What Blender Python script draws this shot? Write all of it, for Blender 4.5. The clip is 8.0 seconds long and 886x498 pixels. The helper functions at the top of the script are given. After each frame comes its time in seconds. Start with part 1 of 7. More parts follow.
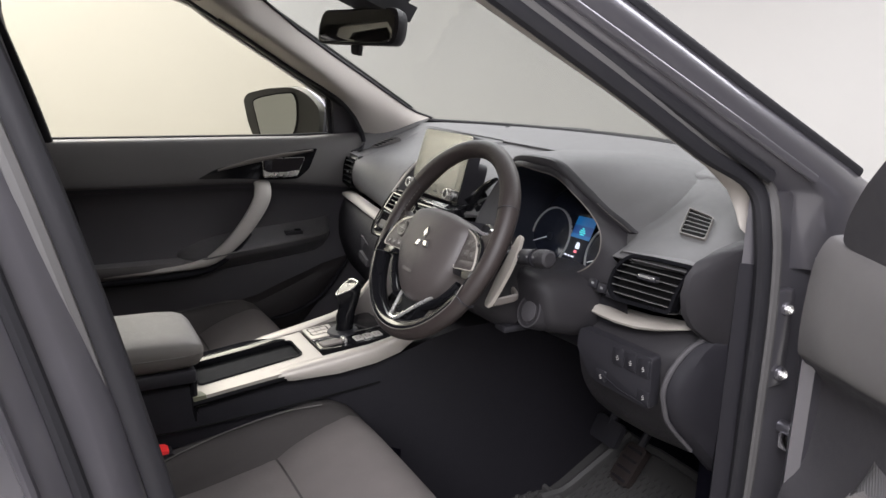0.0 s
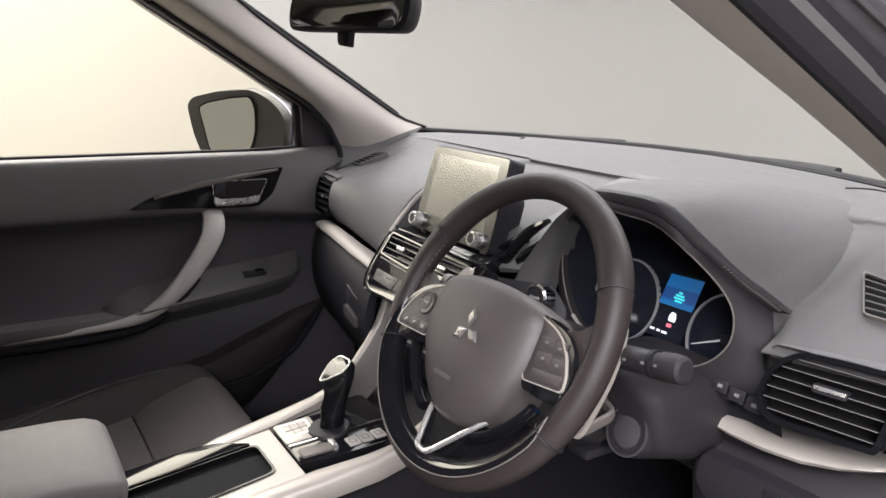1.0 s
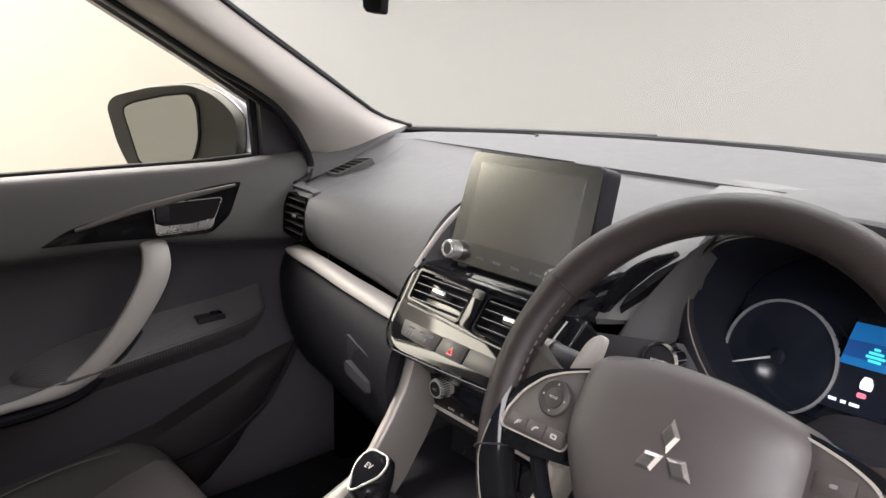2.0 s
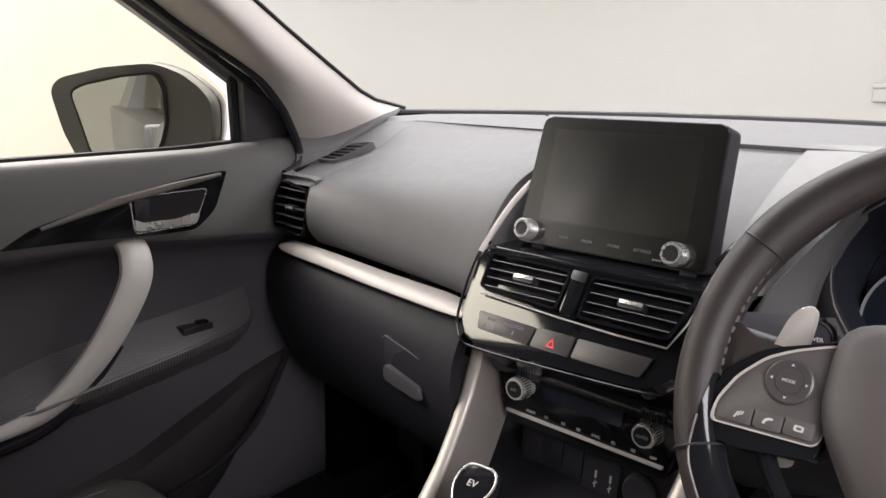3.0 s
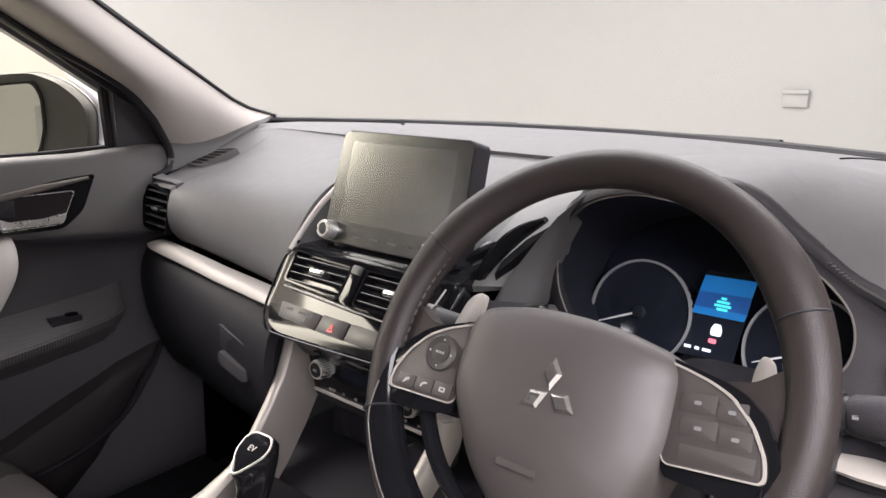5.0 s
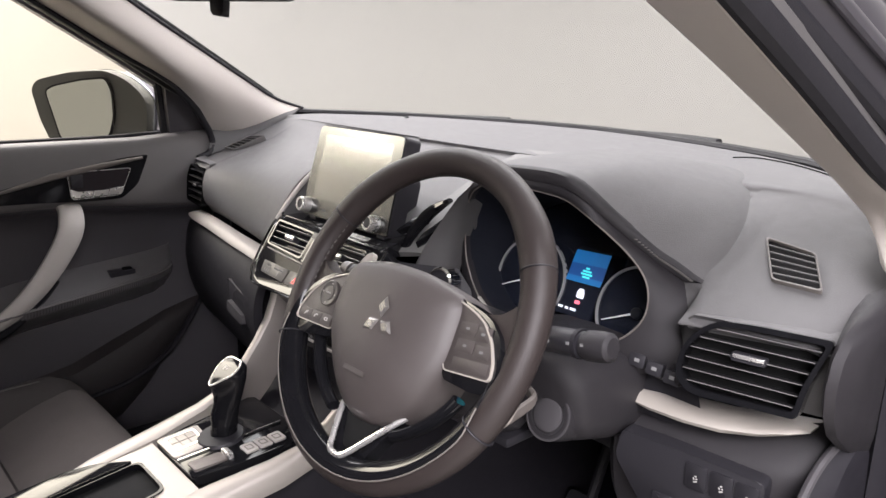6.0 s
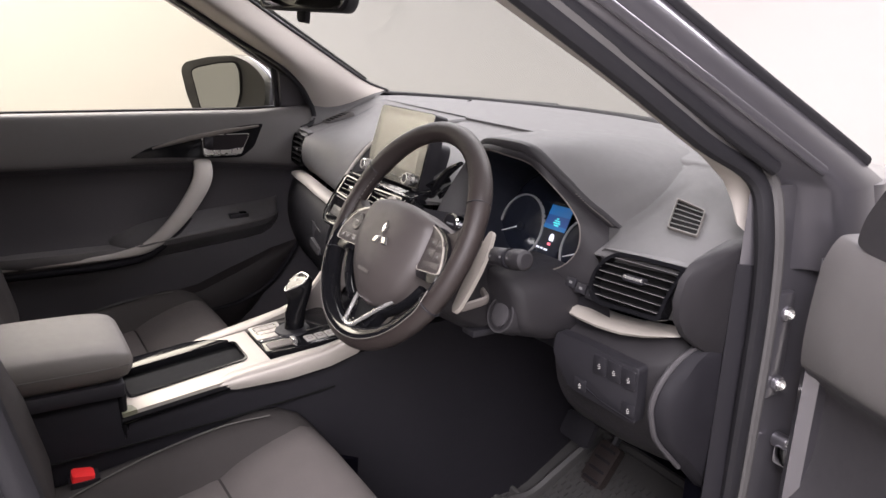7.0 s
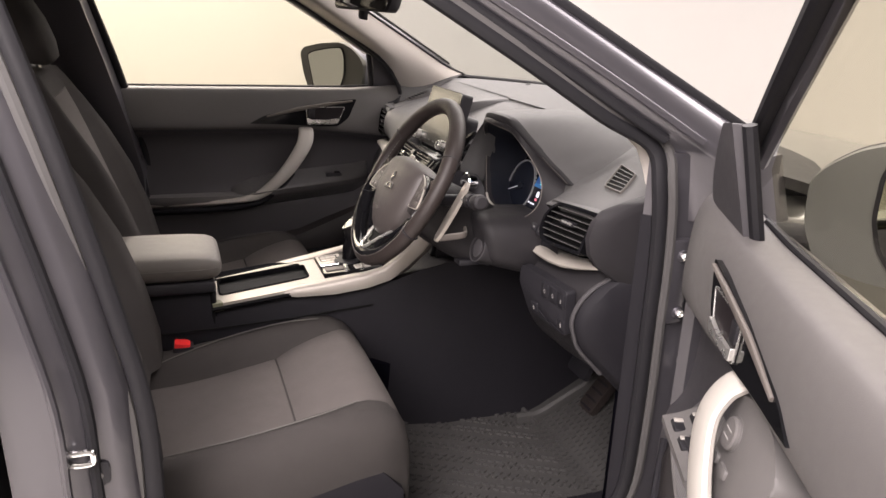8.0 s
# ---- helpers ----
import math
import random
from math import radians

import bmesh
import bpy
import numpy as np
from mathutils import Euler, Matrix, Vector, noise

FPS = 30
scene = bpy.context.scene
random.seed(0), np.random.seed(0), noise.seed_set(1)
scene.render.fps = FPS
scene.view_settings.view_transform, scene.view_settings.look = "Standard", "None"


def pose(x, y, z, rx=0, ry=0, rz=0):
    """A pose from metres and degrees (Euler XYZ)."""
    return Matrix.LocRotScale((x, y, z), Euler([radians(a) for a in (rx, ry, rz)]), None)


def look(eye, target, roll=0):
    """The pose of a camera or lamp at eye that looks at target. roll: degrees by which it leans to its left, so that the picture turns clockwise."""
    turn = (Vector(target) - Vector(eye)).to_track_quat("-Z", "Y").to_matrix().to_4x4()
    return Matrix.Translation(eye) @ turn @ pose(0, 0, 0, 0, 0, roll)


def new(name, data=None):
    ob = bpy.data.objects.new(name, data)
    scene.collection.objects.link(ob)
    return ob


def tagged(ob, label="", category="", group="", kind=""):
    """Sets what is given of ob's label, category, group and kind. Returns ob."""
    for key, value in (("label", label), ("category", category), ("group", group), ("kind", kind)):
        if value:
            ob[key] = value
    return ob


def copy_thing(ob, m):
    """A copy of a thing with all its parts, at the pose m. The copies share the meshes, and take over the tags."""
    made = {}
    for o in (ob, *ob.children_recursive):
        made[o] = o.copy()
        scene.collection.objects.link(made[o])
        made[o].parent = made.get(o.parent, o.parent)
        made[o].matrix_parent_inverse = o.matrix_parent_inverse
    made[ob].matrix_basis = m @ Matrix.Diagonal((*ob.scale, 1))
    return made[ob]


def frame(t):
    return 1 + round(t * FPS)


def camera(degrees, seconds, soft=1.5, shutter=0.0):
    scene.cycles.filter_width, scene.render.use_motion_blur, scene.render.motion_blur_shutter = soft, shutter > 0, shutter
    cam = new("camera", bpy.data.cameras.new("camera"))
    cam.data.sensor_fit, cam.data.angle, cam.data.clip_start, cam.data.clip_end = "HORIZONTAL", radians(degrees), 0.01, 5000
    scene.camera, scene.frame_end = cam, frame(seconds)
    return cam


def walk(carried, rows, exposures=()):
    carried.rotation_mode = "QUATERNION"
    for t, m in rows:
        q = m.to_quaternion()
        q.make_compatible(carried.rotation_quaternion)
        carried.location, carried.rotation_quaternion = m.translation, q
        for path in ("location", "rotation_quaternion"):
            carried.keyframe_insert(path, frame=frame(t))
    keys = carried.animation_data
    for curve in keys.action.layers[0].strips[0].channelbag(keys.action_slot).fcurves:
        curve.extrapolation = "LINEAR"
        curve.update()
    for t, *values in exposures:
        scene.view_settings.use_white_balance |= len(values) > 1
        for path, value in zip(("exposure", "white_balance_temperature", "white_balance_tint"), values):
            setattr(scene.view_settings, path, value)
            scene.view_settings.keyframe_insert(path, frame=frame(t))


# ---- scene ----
cam = camera(60.9, 8.0)
PATH = [
    (0, (1.5, -0.712, 1.335), (-0.204, 0.223, 0.865), 1.8),
    (0.5, (1.264, -0.66, 1.356), (-0.414, 0.317, 0.876), 1.6),
    (1, (1.033, -0.584, 1.329), (-0.61, 0.453, 0.857), 1.6),
    (1.2, (0.943, -0.551, 1.325), (-0.681, 0.517, 0.851), 1.5),
    (2.3, (0.553, -0.547, 1.289), (-0.897, 0.746, 0.815), 0.4),
    (2.5, (0.499, -0.567, 1.276), (-0.911, 0.773, 0.809), 0.4),
    (3, (0.413, -0.622, 1.241), (-0.912, 0.805, 0.787), 0.3),
    (3.5, (0.384, -0.656, 1.211), (-0.87, 0.833, 0.754), 0.2),
    (4, (0.404, -0.638, 1.23), (-0.823, 0.875, 0.779), 0.2),
    (4.5, (0.495, -0.586, 1.26), (-0.727, 0.931, 0.806), 0.6),
    (5, (0.647, -0.573, 1.271), (-0.611, 0.913, 0.812), 0.9),
    (5.2, (0.705, -0.572, 1.284), (-0.575, 0.889, 0.81), 0.8),
    (6.3, (1.073, -0.591, 1.312), (-0.42, 0.639, 0.804), 1.8),
    (6.5, (1.153, -0.625, 1.313), (-0.376, 0.556, 0.796), 2.1),
    (7, (1.359, -0.647, 1.345), (-0.264, 0.383, 0.794), 2.3),
    (7.5, (1.562, -0.588, 1.365), (-0.149, 0.271, 0.787), 2.3),
    (8, (1.823, -0.55, 1.385), (0.036, 0.112, 0.779), 2.6),
]
walk(cam, [(t, look(eye, target, roll)) for t, eye, target, roll in PATH], [(0.0, -0.05, 6150, 13), (1.0, 0.22, 6250, 15), (2.5, 0.50, 6300, 15), (3.5, 0.62, 6300, 16), (5.0, 0.54, 6300, 17), (6.5, 0.33, 6280, 18), (7.3, 0.22, 6450, 20), (8.0, 0.16, 6800, 19)])
# ---- studio light ----
world = bpy.data.worlds.new("studio_world")
world.use_nodes = True
world.node_tree.nodes["Background"].inputs[0].default_value = (1.0, 0.97, 0.92, 1)
world.node_tree.nodes["Background"].inputs[1].default_value = 0.25
scene.world = world


def area_lamp(name, eye, target, sx, sy, power, colour):
    data = bpy.data.lights.new(name, "AREA")
    data.shape, data.size, data.size_y, data.energy, data.color = "RECTANGLE", sx, sy, power, colour
    ob = new(name, data)
    ob.matrix_world = look(eye, target)
    return tagged(ob, "long white softbox light under the studio ceiling", "lamp", kind="structure")


area_lamp("studio_light", (-1.9, 1.6, 3.3), (-1.7, 0.9, 0.6), 6.4, 2.2, 445, (1.0, 0.985, 0.975))
area_lamp("studio_light", (1.95, -1.3, 3.25), (0.95, -0.6, 0.6), 1.8, 5.2, 590, (1.0, 0.975, 0.96))
area_lamp("studio_light", (-3.05, -0.7, 3.3), (-2.5, -0.2, 0.6), 2.0, 6.6, 930, (1.0, 0.962, 0.905))

# ---- materials ----


def material(name, colour, rough=0.6, metal=0.0, grain=0.0, grain_scale=900, vary=0.12, vary_scale=9, spec=0.5, coat=0.0, voronoi=False, emit=0.0, rough_vary=0.08):
    m = bpy.data.materials.new(name)
    m.use_nodes = True
    t = m.node_tree
    b = t.nodes["Principled BSDF"]
    b.inputs["Metallic"].default_value = metal
    b.inputs["Specular IOR Level"].default_value = spec
    b.inputs["Coat Weight"].default_value = coat
    b.inputs["Coat Roughness"].default_value = 0.06
    co = t.nodes.new("ShaderNodeTexCoord")
    n = t.nodes.new("ShaderNodeTexNoise")
    n.inputs["Scale"].default_value, n.inputs["Detail"].default_value = vary_scale, 5
    t.links.new(co.outputs["Object"], n.inputs["Vector"])
    mix = t.nodes.new("ShaderNodeMix")
    mix.data_type = "RGBA"
    mix.inputs["A"].default_value = (*[c * (1 - vary) for c in colour], 1)
    mix.inputs["B"].default_value = (*[min(1, c * (1 + vary)) for c in colour], 1)
    t.links.new(n.outputs["Fac"], mix.inputs["Factor"])
    t.links.new(mix.outputs["Result"], b.inputs["Base Color"])
    r = t.nodes.new("ShaderNodeMapRange")
    r.inputs["To Min"].default_value, r.inputs["To Max"].default_value = max(0, rough - rough_vary), min(1, rough + rough_vary)
    n2 = t.nodes.new("ShaderNodeTexNoise")
    n2.inputs["Scale"].default_value, n2.inputs["Detail"].default_value = vary_scale * 7, 4
    t.links.new(co.outputs["Object"], n2.inputs["Vector"])
    t.links.new(n2.outputs["Fac"], r.inputs["Value"])
    t.links.new(r.outputs["Result"], b.inputs["Roughness"])
    if grain:
        g = t.nodes.new("ShaderNodeTexVoronoi" if voronoi else "ShaderNodeTexNoise")
        g.inputs["Scale"].default_value = grain_scale
        t.links.new(co.outputs["Object"], g.inputs["Vector"])
        bump = t.nodes.new("ShaderNodeBump")
        bump.inputs["Strength"].default_value, bump.inputs["Distance"].default_value = grain, 0.001
        t.links.new(g.outputs["Distance" if voronoi else "Fac"], bump.inputs["Height"])
        t.links.new(bump.outputs["Normal"], b.inputs["Normal"])
    if emit:
        b.inputs["Emission Color"].default_value = (*colour, 1)
        b.inputs["Emission Strength"].default_value = emit
    return m


def ribbed(name, colour, rough, turn, pitch, depth=0.5, metal=0.0):
    """Fine parallel ribs, pitch metres apart."""
    m = material(name, colour, rough, metal)
    t = m.node_tree
    b = t.nodes["Principled BSDF"]
    co = t.nodes.new("ShaderNodeTexCoord")
    mp = t.nodes.new("ShaderNodeMapping")
    mp.inputs["Rotation"].default_value = [radians(a) for a in turn]
    w = t.nodes.new("ShaderNodeTexWave")
    w.inputs["Scale"].default_value = 0.314 / pitch
    bump = t.nodes.new("ShaderNodeBump")
    bump.inputs["Strength"].default_value, bump.inputs["Distance"].default_value = depth, 0.001
    t.links.new(co.outputs["Object"], mp.inputs["Vector"])
    t.links.new(mp.outputs["Vector"], w.inputs["Vector"])
    t.links.new(w.outputs["Fac"], bump.inputs["Height"])
    t.links.new(bump.outputs["Normal"], b.inputs["Normal"])
    return m


def glass(name, tint, gloss=0.5):
    """A thin pane: clear, with gloss that grows towards grazing angles."""
    m = bpy.data.materials.new(name)
    m.use_nodes = True
    t = m.node_tree
    t.nodes.remove(t.nodes["Principled BSDF"])
    out = t.nodes["Material Output"]
    a, g, f, mx, pw, mul = (t.nodes.new("ShaderNode" + k) for k in ("BsdfTransparent", "BsdfGlossy", "LayerWeight", "MixShader", "Math", "Math"))
    a.inputs["Color"].default_value = (*tint, 1)
    g.inputs["Roughness"].default_value = 0.01
    pw.operation, pw.inputs[1].default_value = "POWER", 4.0
    mul.operation, mul.inputs[1].default_value, mul.inputs[2].default_value = "MULTIPLY_ADD", gloss, 0.004
    f.inputs["Blend"].default_value = 0.5
    t.links.new(f.outputs["Facing"], pw.inputs[0])
    t.links.new(pw.outputs[0], mul.inputs[0])
    t.links.new(mul.outputs[0], mx.inputs[0])
    t.links.new(a.outputs[0], mx.inputs[1])
    t.links.new(g.outputs[0], mx.inputs[2])
    t.links.new(mx.outputs[0], out.inputs["Surface"])
    return m


SOFT = material("soft_grey_dash", (0.061, 0.0592, 0.0598), 0.62, grain=0.35, grain_scale=1100, voronoi=True, vary=0.06)
SOFT_TOP = material("dash_top_grey", (0.064, 0.0620, 0.0620), 0.6, grain=0.35, grain_scale=1100, voronoi=True, vary=0.06)
DARK = material("dark_moulded_plastic", (0.0108, 0.0101, 0.0126), 0.6, spec=0.15, grain=0.3, grain_scale=1300, voronoi=True)
DOORGREY = material("grey_door_trim", (0.102, 0.096, 0.0945), 0.6, grain=0.3, grain_scale=1200, voronoi=True, vary=0.06)
BLACK = material("black_plastic", (0.0150, 0.0143, 0.0172), 0.5, spec=0.3, grain=0.15)
# Near-black for seams and knob faces, and for the shade inside openings.
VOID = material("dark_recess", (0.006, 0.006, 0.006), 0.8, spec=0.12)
GLOSS = material("piano_black", (0.006, 0.006, 0.007), 0.09, spec=0.2, coat=0.0, rough_vary=0.02, vary=0.2, vary_scale=30)
SATIN = material("satin_silver", (0.375, 0.352, 0.325), 0.55, 0.2, vary=0.04, rough_vary=0.05)
CREAM = material("satin_champagne_silver", (0.35, 0.322, 0.288), 0.45, 0.3, vary=0.04, rough_vary=0.05)
CHROME = material("chrome", (0.82, 0.82, 0.82), 0.1, 1.0, vary=0.05, rough_vary=0.04)
LEATHER = material("wheel_leather", (0.0215, 0.0168, 0.0158), 0.46, spec=0.26, grain=0.22, grain_scale=1300, voronoi=True, vary=0.1)
PAD = material("wheel_pad_plastic", (0.0440, 0.0370, 0.0352), 0.5, grain=0.15, grain_scale=2200, voronoi=True, vary=0.05)
FABRIC = material("grey_seat_cloth", (0.080, 0.0710, 0.0680), 0.9, grain=0.8, grain_scale=1600, vary=0.1, vary_scale=25, spec=0.2)
BOLSTER = material("charcoal_seat_cloth", (0.040, 0.0362, 0.0350), 0.9, grain=0.7, grain_scale=1500, vary=0.12, vary_scale=20, spec=0.15)
ARMREST = material("armrest_leatherette", (0.090, 0.0812, 0.0735), 0.5, spec=0.5, grain=0.4, grain_scale=1100, voronoi=True, vary=0.06)
LINER = material("pillar_trim_cloth", (0.35, 0.322, 0.295), 0.85, grain=0.4, grain_scale=1500, vary=0.05)
PAINT = material("dark_grey_metallic_paint", (0.093, 0.0885, 0.100), 0.33, 0.65, grain=0.02, grain_scale=4000, coat=0.5, vary=0.05, rough_vary=0.03)
# Lit copy of the car paint: bright wall reflections put into its colour.
PAINT_LIT = material("wall_lit_grey_paint", (0.20, 0.197, 0.192), 0.35, 0.5, grain=0.02, grain_scale=4000, coat=0.6, vary=0.05, rough_vary=0.03)
RUBBER = material("black_rubber_seal", (0.0105, 0.010, 0.012), 0.6, spec=0.25, grain=0.2)
SEALGREY = material("grey_edge_seal", (0.058, 0.055, 0.055), 0.6, grain=0.2)
# Black carpet, its colour taken lower still for the shade of the footwells.
CARPET = material("shaded_black_carpet", (0.0027, 0.0026, 0.0042), 1.0, grain=0.6, grain_scale=700, spec=0.0)
MAT = material("black_rubber_mat", (0.036, 0.0345, 0.034), 0.6, grain=0.4, grain_scale=500)
RED = material("red_button", (0.75, 0.03, 0.03), 0.4)
MARK = material("white_marking", (0.6, 0.6, 0.6), 0.6)
FAINT = material("faint_grey_marking", (0.14, 0.14, 0.14), 0.7)
STITCH = material("grey_thread", (0.08, 0.075, 0.07), 0.8)
BEZELGLASS = material("screen_border_glass", (0.19, 0.192, 0.188), 0.2, 1.0, rough_vary=0.0, vary=0.0)
SCREEN = material("dark_screen_glass", (0.30, 0.304, 0.298), 0.17, 1.0, rough_vary=0.0, vary=0.0)
COLUMN = material("column_plastic", (0.0185, 0.0172, 0.0190), 0.5, spec=0.2, grain=0.3, grain_scale=1300, voronoi=True)
DIMMIRROR = material("dimmed_mirror_glass", (0.42, 0.42, 0.42), 0.05, 1.0, vary=0.01, rough_vary=0.01)
MIRROR = material("mirror_glass", (0.86, 0.9, 0.88), 0.015, 1.0, vary=0.01, rough_vary=0.005)
PANE = glass("clear_pane", (0.785, 0.793, 0.772), 0.2)
SIDEPANE = glass("tinted_side_pane", (0.86, 0.847, 0.772), 0.14)
BLUE = material("blue_display", (0.006, 0.11, 0.30), 0.4, emit=0.45)
TEAL = material("teal_display", (0.05, 0.55, 0.55), 0.4, emit=0.8)
WHITEGLOW = material("white_display", (0.7, 0.72, 0.8), 0.4, emit=0.6)
REDGLOW = material("red_display", (0.8, 0.15, 0.2), 0.4, emit=0.7)
NIGHT = material("dark_display", (0.0095, 0.0115, 0.0185), 0.12, rough_vary=0.03)
WALL = material("warm_white_wall", (0.305, 0.2975, 0.289), 0.9, vary=0.015, vary_scale=0.6, spec=0.15, grain=0.05, grain_scale=200)
FLOORMAT = material("pale_studio_floor", (0.62, 0.6, 0.55), 0.35, vary=0.05, vary_scale=2)
DOORDARK = material("dark_door_plastic", (0.054, 0.0508, 0.0555), 0.5, spec=0.4, grain=0.3, grain_scale=1200, voronoi=True, vary=0.06)
CASE = material("mirror_case_plastic", (0.082, 0.084, 0.086), 0.5, spec=0.3, grain=0.2)
LOWDOOR = material("lower_door_plastic", (0.042, 0.0395, 0.0425), 0.58, spec=0.35, grain=0.3, grain_scale=1200, voronoi=True, vary=0.06)
# Lower door plastic again, darkened for the shade under the armrest.
POCKET_SHADED = material("shaded_door_pocket", (0.020, 0.0175, 0.0180), 0.5, spec=0.35, grain=0.3, grain_scale=1200, voronoi=True, vary=0.06)
CARBON = ribbed("ribbed_dark_plastic", (0.092, 0.0885, 0.0895), 0.42, (0, 0, 30), 0.003, 0.6)
WEAVE = ribbed("ribbed_grey_trim", (0.085, 0.083, 0.08), 0.55, (0, 35, 20), 0.0018, 0.22)
SLAT = material("matt_slat_plastic", (0.0075, 0.0073, 0.008), 0.55, spec=0.2)
# Pale grey painted on the slats as the light their edges catch.
SLATGLINT = material("slat_glint_grey", (0.10, 0.097, 0.094), 0.4, vary=0.2, vary_scale=40)
RING = material("dial_ring_grey", (0.20, 0.20, 0.205), 0.5)
SHROUD = material("cluster_shroud", (0.0085, 0.0098, 0.0150), 0.6, spec=0.2)
SATINBLACK = material("satin_black_plastic", (0.012, 0.012, 0.0125), 0.38, spec=0.35)
ROOFCLOTH = material("dark_roof_cloth", (0.11, 0.105, 0.098), 0.9, grain=0.4, grain_scale=1500)
KNOB = material("brushed_knob_metal", (0.62, 0.61, 0.59), 0.28, 0.8, vary=0.05)
DPAD = material("selector_plastic", (0.036, 0.032, 0.0305), 0.4, spec=0.3)
DIMMARK = material("soft_grey_marking", (0.32, 0.31, 0.30), 0.6)
BRONZE = material("dark_bronze_plastic", (0.13, 0.115, 0.105), 0.5, 0.2, vary=0.05)

# ---- mesh helpers ----


def thing(name, at, label, category, group="", kind=""):
    ob = new(name)
    ob.empty_display_size = 0.05
    ob.location = at
    return tagged(ob, label, category, group, kind)


def part(name, bm, mat, parent=None, label="", angle=35, category="", kind=""):
    me = bpy.data.meshes.new(name)
    bmesh.ops.recalc_face_normals(bm, faces=bm.faces)
    bm.to_mesh(me)
    bm.free()
    me.materials.append(mat)
    me.shade_smooth()
    me.set_sharp_from_angle(angle=radians(angle))
    ob = new(name, me)
    if parent is not None:
        ob.parent = parent
        if parent.type == "EMPTY":
            ob.matrix_parent_inverse = Matrix.Translation(parent.location).inverted()
    return tagged(ob, label, category, kind=kind)


def V(*a):
    return Vector(a)


def frame_at(o, u, v):
    """Local axes: u, v in the face, w out of it, with o as origin."""
    u = Vector(u).normalized()
    w = u.cross(Vector(v)).normalized()
    v = w.cross(u)
    m = Matrix((u, v, w)).transposed().to_4x4()
    m.translation = o
    return m


def round_poly(pts, r, n=5):
    """The corners of a 2D polygon rounded; r is one radius or one for each corner."""
    out, k = [], len(pts)
    for i in range(k):
        p, a, b = Vector(pts[i]), Vector(pts[i - 1]), Vector(pts[(i + 1) % k])
        rr = r[i] if isinstance(r, (list, tuple)) else r
        d = min(rr, 0.49 * (a - p).length, 0.49 * (b - p).length)
        s, e = p + (a - p).normalized() * d, p + (b - p).normalized() * d
        if rr <= 0:
            out.append((p.x, p.y))
            continue
        for j in range(n + 1):
            t = j / n
            q = s * (1 - t) ** 2 + p * 2 * t * (1 - t) + e * t * t
            out.append((q.x, q.y))
    return out


def rect(w, h, cx=0.0, cy=0.0):
    return [(cx - w / 2, cy - h / 2), (cx + w / 2, cy - h / 2), (cx + w / 2, cy + h / 2), (cx - w / 2, cy + h / 2)]


def prism(m, pts, depth, bevel=0.0, seg=2, lift=0.0, bm=None):
    """A slab whose outline is pts in m's plane; its face is lift above the plane and its back depth below the face."""
    own = bmesh.new()
    top = [own.verts.new((x, y, lift)) for x, y in pts]
    low = [own.verts.new((x, y, lift - depth)) for x, y in pts]
    face = own.faces.new(top)
    own.faces.new(low[::-1])
    k = len(pts)
    for i in range(k):
        own.faces.new((top[i], low[i], low[(i + 1) % k], top[(i + 1) % k]))
    if bevel:
        bmesh.ops.bevel(own, geom=list(face.edges), offset=bevel, segments=seg, profile=0.5, affect="EDGES", clamp_overlap=True)
    bmesh.ops.transform(own, matrix=m, verts=own.verts)
    return merge(bm, own)


def merge(bm, own):
    if bm is None:
        return own
    me = bpy.data.meshes.new("tmp")
    own.to_mesh(me)
    own.free()
    bm.from_mesh(me)
    bpy.data.meshes.remove(me)
    return bm


def ring_prism(m, outer, inner, depth, bevel=0.0, lift=0.0, bm=None):
    """A frame between two outlines of the same number of points."""
    own = bmesh.new()
    k = len(outer)
    o1 = [own.verts.new((x, y, lift)) for x, y in outer]
    i1 = [own.verts.new((x, y, lift)) for x, y in inner]
    o2 = [own.verts.new((x, y, lift - depth)) for x, y in outer]
    i2 = [own.verts.new((x, y, lift - depth)) for x, y in inner]
    for i in range(k):
        j = (i + 1) % k
        own.faces.new((o1[i], o1[j], i1[j], i1[i]))
        own.faces.new((o2[j], o2[i], i2[i], i2[j]))
        own.faces.new((o1[j], o1[i], o2[i], o2[j]))
        own.faces.new((i1[i], i1[j], i2[j], i2[i]))
    if bevel:
        own.edges.ensure_lookup_table()
        sel = [e for e in own.edges if all(abs(v.co.z - lift) < 1e-9 for v in e.verts) and len({tuple(v.co) in ring for v in e.verts for ring in [{tuple(q.co) for q in o1}]}) == 1]
        bmesh.ops.bevel(own, geom=sel, offset=bevel, segments=2, profile=0.5, affect="EDGES", clamp_overlap=True)
    bmesh.ops.transform(own, matrix=m, verts=own.verts)
    return merge(bm, own)


def loft(rows, ring=True, caps=True, bm=None, wrap=False):
    """A skin over rows of points; ring: each row is closed; wrap: the last row joins the first."""
    own = bmesh.new()
    vs = [[own.verts.new(p) for p in row] for row in rows]
    k = len(rows[0])
    last = len(rows) if wrap else len(rows) - 1
    for a in range(last):
        b = (a + 1) % len(rows)
        for i in range(k if ring else k - 1):
            j = (i + 1) % k
            own.faces.new((vs[a][i], vs[a][j], vs[b][j], vs[b][i]))
    if caps and ring and not wrap:
        own.faces.new(vs[0][::-1])
        own.faces.new(vs[-1])
    return merge(bm, own)


